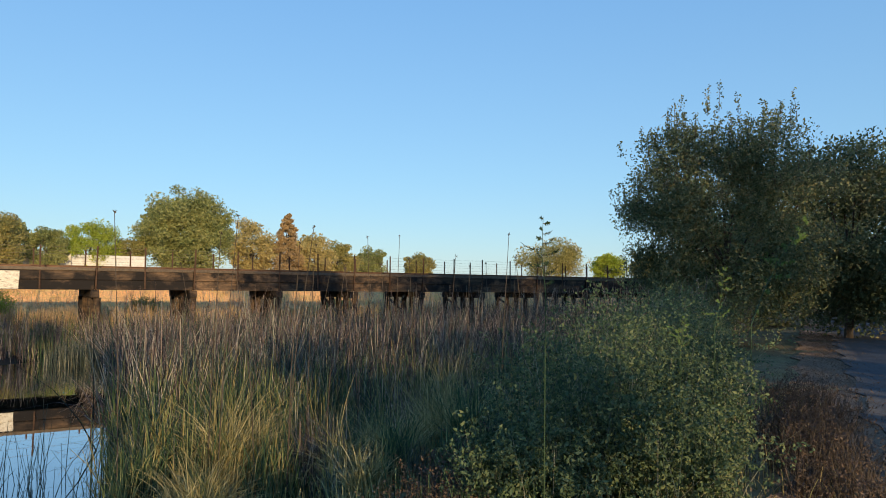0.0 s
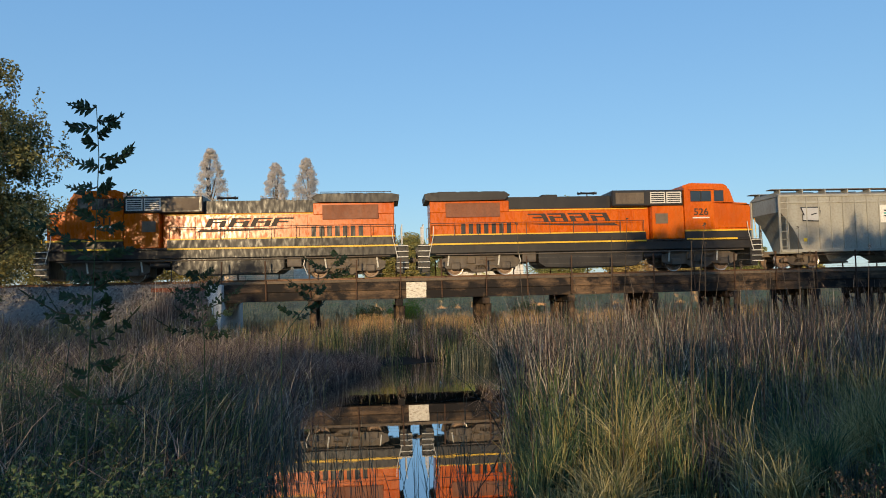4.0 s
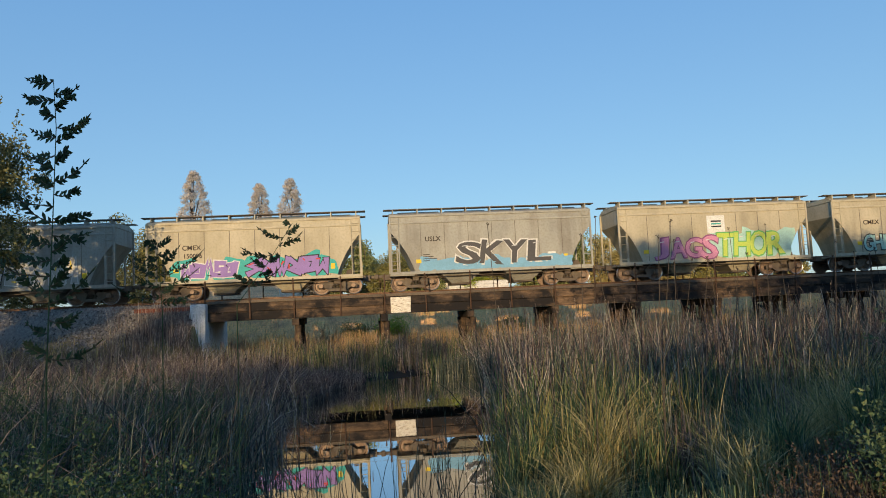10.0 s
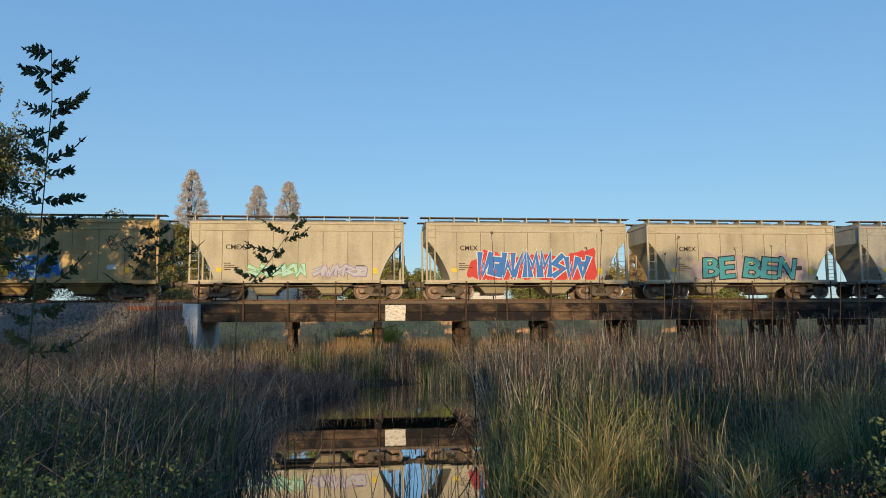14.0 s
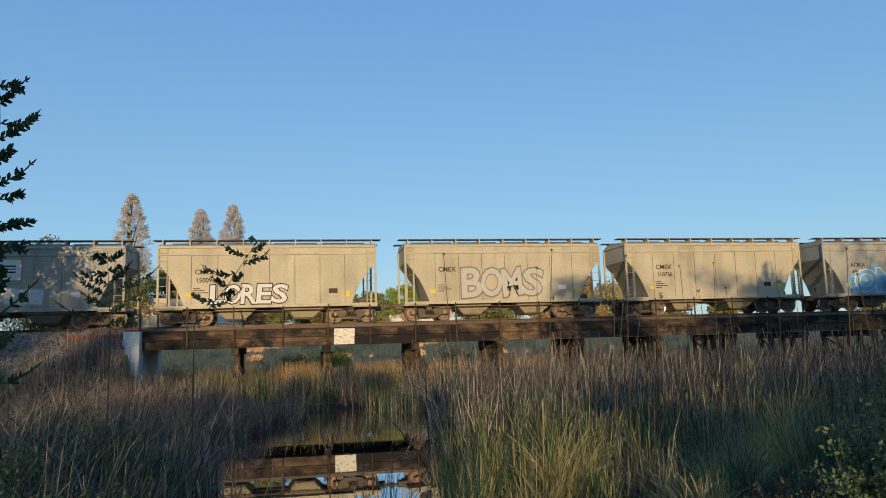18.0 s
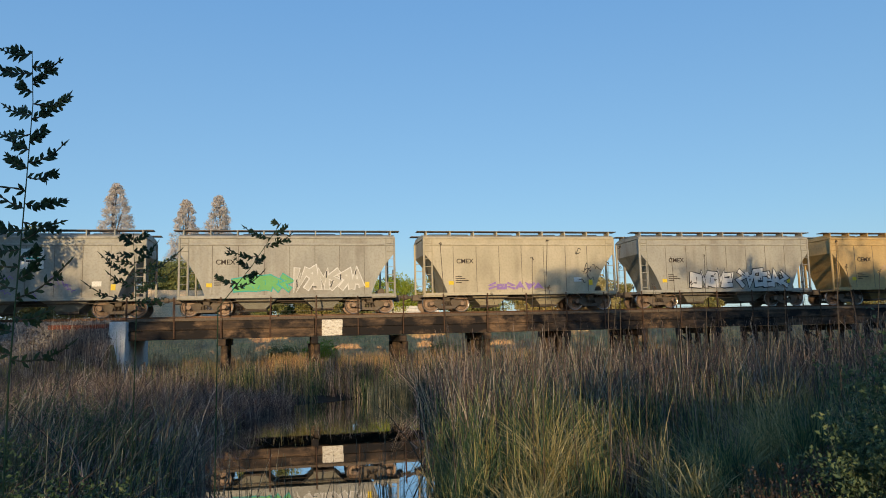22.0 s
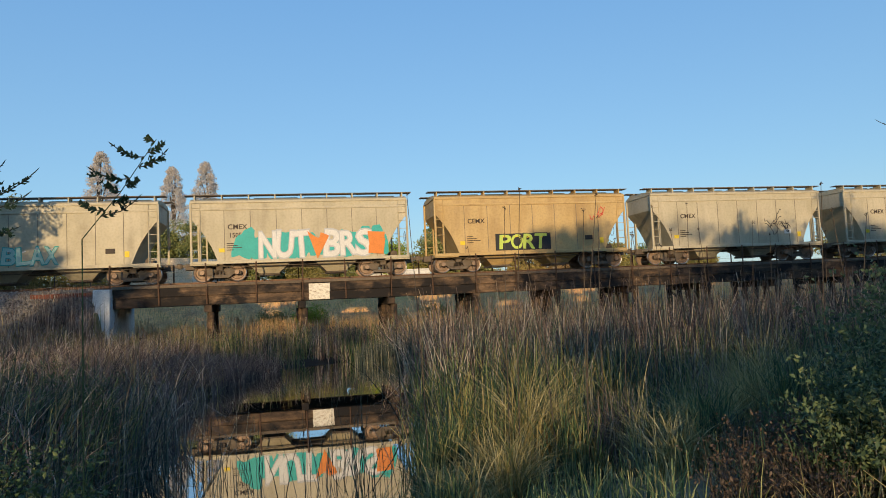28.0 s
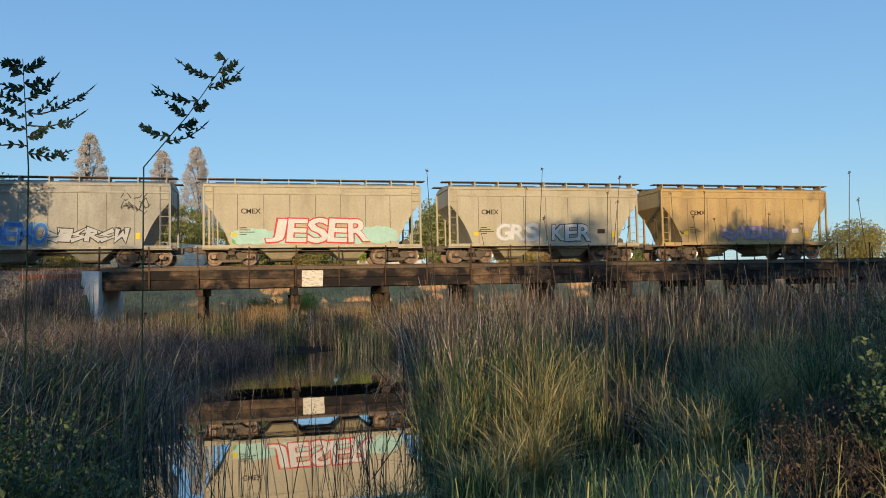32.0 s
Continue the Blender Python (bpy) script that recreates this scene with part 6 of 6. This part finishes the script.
for x, y, rx, ry, h in ((-3.6, -12.5, 1.5, 1.6, 1.25), (-5.4, -15.5, 1.8, 2.0, 1.3), (-2.2, -9.6, 1.2, 1.2, 1.0), (-7.5, -12, 2.2, 2.2, 1.5)):
    nb = 1500
    qa, qr = rng.uniform(0, 2 * np.pi, nb), rng.uniform(0, 1, nb) ** 0.5
    bx, by = x + rx * qr * np.cos(qa), y + ry * qr * np.sin(qa)
    tagged(part("sedge_mound", stems("sedge_mound", np.stack([bx, by, np.maximum(land(bx, by), -0.1)], 1), h * rng.uniform(0.6, 1.15, nb), np.full(nb, 0.008), np.abs(rng.normal(0.7, 0.35, nb)), M["reed_dry"], bend=0.9, segs=5), None), "rounded mound of dead brown sedge overhanging the water", "sedge", "sedge mounds")
clumped("shore_reeds", 60, 12, 1.4, 3.4, -28.8, -16, lambda x, y: east(x + 0.25, y), 1.5, 0.007, M["reed_green"], "bright green reeds leaning over the water's edge", 0.22)
clumped("golden_reeds", 520, 10, -9, 34, 4.8, 7.6, lambda x, y: (land(x, y) > 0.05), 1.5, 0.012, M["golden"], "tall gold reeds lit by low sun beyond the trestle", 0.2, 0.2)
bed("golden_grass", scatter(90000, -14, 60, 4.6, 32, lambda x, y: y > 4.5), 0.45, 0.02, M["golden"], "sunlit golden dry grass on the levee", 0.25, True, "grass")
clumped("levee_grass", 900, 16, -60, -10, -5.5, 6, lambda x, y: (np.abs(y - TRACK_Y) > 4.4) & (land(x, y) > 0.1), 0.7, 0.010, M["straw"], "dry straw grass at the embankment's foot", 0.3, 0.25, 0.5, 3, True, "grass")
clumped("bank_grass", 1000, 9, -7, 12, -37, -27.5, lambda x, y: (land(x, y) > 0.0) & (left_of_path(x, y) > 0.7), 0.36, 0.005, M["straw"], "straw and green grass on the near bank", 0.4, 0.14, 0.6, 4, True, "grass")
clumped("bank_green_grass", 750, 10, -7, 10, -36, -27.5, lambda x, y: (land(x, y) > 0.0) & (left_of_path(x, y) > 1.6), 0.5, 0.006, M["reed_green"], "green grass blades on the near bank", 0.3, 0.12, 0.5, 4, True, "grass")


def tussock(x, y, h, n, mat, label, spread=0.28):
    """A fountain of arching blades from one root."""
    a = rng.uniform(0, 2 * np.pi, n)
    r = spread * rng.uniform(0, 1, n) ** 0.6
    px2, py2 = x + np.cos(a) * r, y + np.sin(a) * r
    P = np.stack([px2, py2, land(px2, py2) - 0.02], 1)
    root = thing("tussock", pose(x, y, float(land(x, y))), label, "grass", "straw tussocks on the bank")
    P -= np.array([x, y, float(land(x, y))])
    droop = np.abs(rng.normal(0.62, 0.33, n)) if mat is M["straw"] else np.abs(rng.normal(0.32, 0.28, n))
    me = stems("blade_mass", P, h * rng.uniform(0.55, 1.15, n), 0.0095 * rng.uniform(0.6, 1.3, n), droop, mat, bend=0.9, segs=6, flat=True)
    tagged(part("blade_mass", me, None, root), kind="stuff")


for x, y, h, k in ((3.0, -27.8, 1.2, "straw"), (4.9, -30.0, 0.8, "straw"), (5.6, -30.2, 0.8, "reed_green"), (6.2, -29.8, 0.9, "straw"), (1.75, -29.9, 0.55, "straw"), (1.7, -29.3, 0.8, "straw"), (3.6, -29.6, 1.0, "straw"), (4.4, -29.2, 1.1, "straw"), (5.0, -29.8, 1.1, "straw"), (4.0, -30.4, 0.9, "reed_green"), (5.6, -28.6, 1.3, "straw"), (6.6, -27.6, 1.6, "straw"), (1.4, -28.0, 0.9, "reed_green"), (6.2, -30.3, 1.0, "straw"), (3.2, -31.0, 0.7, "straw"), (1.0, -30.4, 0.7, "straw"), (0.2, -30.6, 0.6, "straw"), (7.4, -25.4, 1.7, "straw"), (9.2, -24.2, 1.8, "straw"), (2.6, -26.6, 1.3, "reed_green"), (-3.4, -29.4, 0.9, "straw"), (-5.2, -28.2, 1.0, "straw"), (-2.2, -30.6, 0.7, "reed_green")):
    tussock(x, y, h, 230, M[k], "fountain of arching straw-yellow grass" if k == "straw" else "tuft of bright green grass blades", 0.19)
# the sunlit ones at the foot of the reeds
for x, y, h, k in ((1.71, -30.13, 1.05, "straw"), (1.86, -30.0, 0.9, "straw"), (4.2, -30.3, 0.85, "straw"), (4.7, -30.0, 0.95, "straw"), (3.8, -30.7, 0.7, "reed_green"), (5.0, -30.4, 1.0, "reed_green"), (1.1, -30.7, 0.75, "straw"), (0.85, -30.9, 0.65, "reed_green"), (2.5, -28.2, 1.6, "straw")):
    tussock(x, y, h, 230, M[k], "fountain of arching straw-yellow grass" if k == "straw" else "tuft of bright green grass blades", 0.19)


rt = random.Random(12)
made = 0
while made < 120:
    x, y = rt.uniform(0.8, 9.5), rt.uniform(-31.8, -25.6)
    if left_of_path(x, y) < 2.4 or x < 1.5 + 0.1625 * (y + 26) or (1.2 < x < 3.4 and y < -27.4) or (0.6 < x < 2.4 and y < -29.6):
        continue
    made += 1
    k = rt.choice(("straw", "reed_green", "reed_green", "reed_green", "reed", "reed", "reed_dry"))
    tussock(x, y, rt.uniform(0.7, 1.2) if y > -29.0 else rt.uniform(0.35, 0.65), 120, M[k], {"straw": "fountain of arching straw-yellow grass", "reed_green": "tuft of bright green grass blades", "reed": "tuft of grey-green sedge", "reed_dry": "tuft of dry brown sedge"}[k], 0.2)


# tall single stalks that rise over the reeds
def stalk(x, y, z, dx, head_on):
    z0 = float(land(x, y))
    s = thing("reed_stalk", pose(x, y, z0), "tall thin dry reed stalk with a small dark head", "reed", "tall stalks over the reeds")
    part("stem", tube([(0, 0, 0), (dx * 0.3, 0, (z - z0) * 0.5), (dx, 0, z - z0)], [0.008, 0.0065, 0.004], 5), M["bark"], s)
    if head_on:
        part("seed_head", leaves("seed_head", np.array([(dx, 0, z - z0)]) + rng.normal(0, 0.012, (10, 3)), 0.03, M["bark"]), None, s)


for x, y, z, dx in ((1.15, -28.5, 3.95, -0.15), (2.35, -28.5, 4.0, 0.2), (3.3, -28.5, 3.9, 0.35), (4.0, -27.5, 3.7, 0.1), (5.4, -27, 3.9, -0.12), (6.1, -26.5, 4.0, 0.1), (6.9, -26, 3.6, -0.2), (7.6, -26, 3.7, 0.2), (8.4, -25.5, 3.5, 0.1), (9.4, -25, 3.6, -0.1), (10.4, -24.5, 3.6, 0.15), (2.9, -26.0, 3.4, -0.5), (4.8, -25.5, 3.5, 0.5), (-2.9, -27.5, 2.2, 0.4), (-3.8, -27, 2.3, -0.3), (-5.0, -26.5, 2.3, 0.3)):
    stalk(x, y, z, dx, True)
# thinner ones among them, nearer the bank
for x, y, z, dx in ((3.2, -28.8, 3.65, 0.12), (2.25, -28.4, 3.75, 0.1), (6.5, -29.2, 3.9, 0.15), (7.2, -29.0, 3.55, -0.25), (7.4, -28.8, 3.5, 0.3), (4.4, -28.6, 3.3, -0.3), (2.75, -28.9, 3.3, -0.35), (3.9, -28.4, 3.35, 0.3), (5.1, -28.3, 3.4, -0.25), (4.6, -28.0, 3.2, 0.25)):
    stalk(x, y, z, dx, True)


# ---- leafy weeds and brush on the near bank ----
def weed(name, x, y, h, spread, n, per, size, mat, label, category="shrub"):
    """A bushy weed: thin stems set close, with leaves all along them."""
    z0 = float(land(x, y)) - 0.03
    t = thing(name, pose(x, y, z0), label, category)
    a = rng.uniform(0, 2 * np.pi, n)
    r = spread * 0.5 * rng.uniform(0, 1, n) ** 0.5
    P = np.stack([np.cos(a) * r, np.sin(a) * r, 0 * r], 1)
    H = h * rng.uniform(0.5, 1.1, n)
    me = stems("stems", P, H, 0.006 * np.ones(n), np.abs(rng.normal(0.55 if name == "dead_brush" else 0.25, 0.25, n)), M["bark"] if name == "dead_brush" else M["reed"], bend=0.4)
    tagged(part("stem_mass", me, None, t), kind="stuff")
    tips = TIPS["stems"]
    q = max(1, per // 7)
    f = rng.uniform(0.1, 1.0, (n, q, 1)) ** 0.8
    root = P[:, None, :] * (1 - f) + tips[:, None, :] * f
    way = rng.normal(0, 1, (n, q, 3)) * np.array([1, 1, 0.45]) + np.array([0, 0, 0.35])
    way *= spread * 0.16 / np.linalg.norm(way, axis=2)[..., None]
    g = np.linspace(0.1, 1.0, 7)[None, None, :, None]
    C = (root[:, :, None, :] + way[:, :, None, :] * g).reshape(-1, 3) + rng.normal(0, size * 0.35, (n * q * 7, 3))
    C[:, 2] = np.abs(C[:, 2]) + 0.02
    part("foliage", leaves("foliage", C, size, mat, aspect=0.55), None, t)


for x, y, h, s in ((4.4, -33.2, 1.5, 1.5), (5.8, -32.6, 1.7, 1.6), (7.2, -31.6, 1.9, 1.8), (8.6, -30.4, 2.0, 1.8), (3.4, -33.6, 0.9, 0.9), (4.6, -34.0, 1.0, 1.1), (6.0, -33.2, 1.2, 1.2), (10.2, -29.4, 2.0, 1.8), (12.0, -28.0, 1.9, 1.8), (9.0, -30.9, 1.3, 1.3), (14, -26.8, 1.7, 1.8), (16, -25.4, 1.6, 1.8)):
    weed("leafy_shrub", x, y, h, s, 110, 84, 0.044, M["leaf_shrub"], "grey-green leafy marsh shrub on the bank")
for x, y, h, s in ((7.0, -34.0, 0.7, 1.0), (8.0, -33.2, 0.8, 1.1), (9.3, -32.6, 0.7, 1.0), (6.2, -34.6, 0.5, 0.9), (10.8, -31.4, 0.7, 1.0), (2.7, -33.4, 0.5, 1.0), (3.5, -32.7, 0.6, 1.1), (4.2, -32.2, 0.6, 1.0)):
    weed("dead_brush", x, y, h, s, 260, 7, 0.03, M["leaf_brown"], "dead brown brush low on the bank", "brush")
for x, y, h, s in ((-2.6, -33.2, 1.5, 1.3), (-3.6, -32.2, 1.5, 1.4), (-2.9, -34.0, 1.0, 0.9), (-4.8, -32.6, 1.5, 1.4), (-2.9, -31.4, 1.3, 1.2), (-4.4, -30.6, 1.4, 1.4), (-6.2, -31.0, 1.6, 1.5), (-5.6, -33.4, 1.4, 1.4), (-2.05, -35.1, 0.8, 0.9), (-1.5, -34.6, 0.75, 0.8), (-1.15, -34.5, 0.55, 0.7), (-5.0, -27.6, 1.5, 1.7), (-6.6, -25.8, 1.5, 2.0), (-8.0, -28.2, 1.6, 1.8), (-4.2, -24.4, 1.3, 1.6), (-8.6, -22.6, 1.6, 2.2), (-5.6, -21.4, 1.3, 1.8), (-10.4, -25.6, 1.7, 2.2), (-11.5, -20.0, 1.6, 2.4), (-7.6, -17.8, 1.4, 2.2)):
    weed("leafy_weed", x, y, h, s, 90, 63, 0.046, M["leaf_weed"], "dark green feathery weed on the near bank", "weed")


for x, y, h, c, k in ((0.6, 12.5, 1.5, 2.0, "leaf_bright"), (-1.8, 14.0, 1.3, 1.8, "leaf_olive"), (9.6, 14.5, 1.2, 2.0, "leaf_olive"), (24.0, 14.5, 1.3, 2.2, "leaf_oak")):
    weed("leafy_shrub", x, y, h, c, 120, 42, 0.09, M[k], "small yellow-green bush behind the trestle")


# ---- lobed sprigs close to the viewer ----
def lobe(bm, p, a, b, l, w):
    """One pointed lobe from p along a, as wide as w towards b."""
    c = a.cross(b) * w * 0.3
    bm.faces.new([bm.verts.new(v) for v in (p - b * w * 0.25, p + a * l * 0.5 - b * w * 0.5 + c, p + a * l, p + a * l * 0.55 + b * w * 0.5 + c, p + b * w * 0.25)])


def frond(bm, pts, l0, w0, rr):
    """A deeply lobed leaf along a curve: a narrow blade with pointed lobes to either side."""
    n = len(pts)
    for i in range(n - 1):
        d = (pts[i + 1] - pts[i]).normalized()
        s = Vector((rr.uniform(-0.3, 0.3), rr.uniform(0.7, 1), rr.uniform(-0.3, 0.3))).cross(d).normalized()
        f = i / (n - 1)
        k = (0.55 + 0.9 * math.sin(math.pi * min(1, 0.25 + 0.75 * f))) * (1 - 0.35 * f)
        for sg in (1, -1):
            if rr.random() < 0.88:
                a = (d * 0.8 + s * sg * rr.uniform(0.5, 1.0)).normalized()
                lobe(bm, pts[i] + d * rr.uniform(0, 0.01), a, s.cross(a).cross(a).normalized() if rr.random() < 0.3 else d.cross(a).cross(a).normalized(), l0 * k * rr.uniform(0.7, 1.2), w0 * k)
        lobe(bm, pts[i], d, s, (pts[i + 1] - pts[i]).length * 1.4, w0 * 0.7)


def sprig(pts, r0, reach, pairs, label, seed, mat="leaf_sprig"):
    rr = random.Random(seed)
    P = [Vector(p) for p in pts]
    z0 = float(land(P[-1].x, P[-1].y))
    P.append(Vector((P[-1].x - 0.01, P[-1].y, z0 - 0.02)))
    s = thing("sprig", Matrix.Translation(P[-1]), label, "plant", "green sprigs before the viewer")
    base = P[-1].copy()
    L = [p - base for p in P]
    part("stem", tube(L, [r0 * (0.35 + 0.65 * i / (len(L) - 1)) for i in range(len(L))], 6), M["leaf_weed"], s)
    upper = L[: len(pts)]
    tot = sum((q - p).length for p, q in zip(upper, upper[1:]))
    for i in range(pairs):
        d = tot * 0.97 * (i + rr.uniform(0.1, 0.9)) / pairs
        for p, q in zip(upper, upper[1:]):
            if d <= (q - p).length:
                break
            d -= (q - p).length
        o = p + (q - p).normalized() * d
        f = (i + 0.4) / pairs
        side = 1 if i % 2 else -1
        if f > 0.75 and rr.random() < 0.45:
            continue
        out = Vector((side * rr.uniform(0.6, 1.0), rr.uniform(-0.5, 0.5), rr.uniform(-0.1, 0.6))).normalized()
        ln = reach * rr.choice((0.45, 0.7, 0.95, 1.25)) * rr.uniform(0.8, 1.15) * (0.5 + 0.65 * min(1, f * 2.2))
        curve = [o + out * ln * k / 6 + Vector((0, 0, ln * (rr.uniform(-0.02, 0.02) + 0.12 * (k / 6) ** 2 - 0.1 * math.sin(math.pi * k / 6)))) for k in range(7)]
        twig = part("twig", tube(curve, [0.0026 - 0.0003 * k for k in range(7)], 4), M["bark"], s)
        lf = bmesh.new()
        frond(lf, curve, reach * 0.15, reach * 0.06, rr)
        for k in (1, 2, 3, 4):
            if rr.random() < 0.6:
                o2 = out * 0.75 + Vector((rr.uniform(-0.35, 0.35), rr.uniform(-0.5, 0.5), rr.uniform(-0.35, 0.6)))
                frond(lf, [curve[k] + o2 * ln * 0.085 * j for j in range(5)], reach * 0.12, reach * 0.055, rr)
        part("leaves", lf, M[mat], twig)
    return s


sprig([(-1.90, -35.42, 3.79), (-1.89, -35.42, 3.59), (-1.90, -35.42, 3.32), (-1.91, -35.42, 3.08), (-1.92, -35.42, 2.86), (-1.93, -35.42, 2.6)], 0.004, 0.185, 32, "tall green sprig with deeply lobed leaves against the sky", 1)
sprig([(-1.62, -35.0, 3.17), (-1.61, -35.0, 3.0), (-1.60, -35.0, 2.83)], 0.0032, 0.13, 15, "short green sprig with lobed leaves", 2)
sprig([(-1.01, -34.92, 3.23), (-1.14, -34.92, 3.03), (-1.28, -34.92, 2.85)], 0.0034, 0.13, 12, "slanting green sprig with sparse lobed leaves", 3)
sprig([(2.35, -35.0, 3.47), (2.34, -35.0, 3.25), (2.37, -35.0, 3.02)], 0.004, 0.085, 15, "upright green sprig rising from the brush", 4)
sprig([(8.22, -33.2, 3.96), (7.64, -33.2, 3.49), (7.24, -33.2, 3.02), (7.01, -33.2, 2.65)], 0.007, 0.24, 18, "bright green leaning sprig beside the oak", 5, "leaf_fresh")
sprig([(6.13, -33.5, 3.31), (6.05, -33.5, 2.95), (5.95, -33.5, 2.65)], 0.006, 0.12, 14, "pale green upright sprig in the brush", 6, "leaf_fresh")
sprig([(4.62, -34.2, 2.83), (4.55, -34.2, 2.55)], 0.006, 0.1, 12, "pale green upright sprig in the brush", 7, "leaf_fresh")

# dry leaves on the verge
_t = rng.uniform(-7, 26, 9000)
_s = np.abs(rng.normal(0, 0.75, 9000)) * np.where(rng.uniform(0, 1, 9000) < 0.85, -1, 0.5)
_lx, _ly = PATH_P[0] + PATH_D[0] * _t + PATH_D[1] * _s, PATH_P[1] + PATH_D[1] * _t - PATH_D[0] * _s
tagged(part("leaf_litter", leaves("leaf_litter", np.stack([_lx, _ly, np.maximum(land(_lx, _ly), 1.15) + 0.075], 1), 0.034, M["leaf_brown"], up=0.2), None), "scattered dry brown leaves on the dirt verge", "leaf litter", kind="stuff")

# ---- what moves ----
motions()
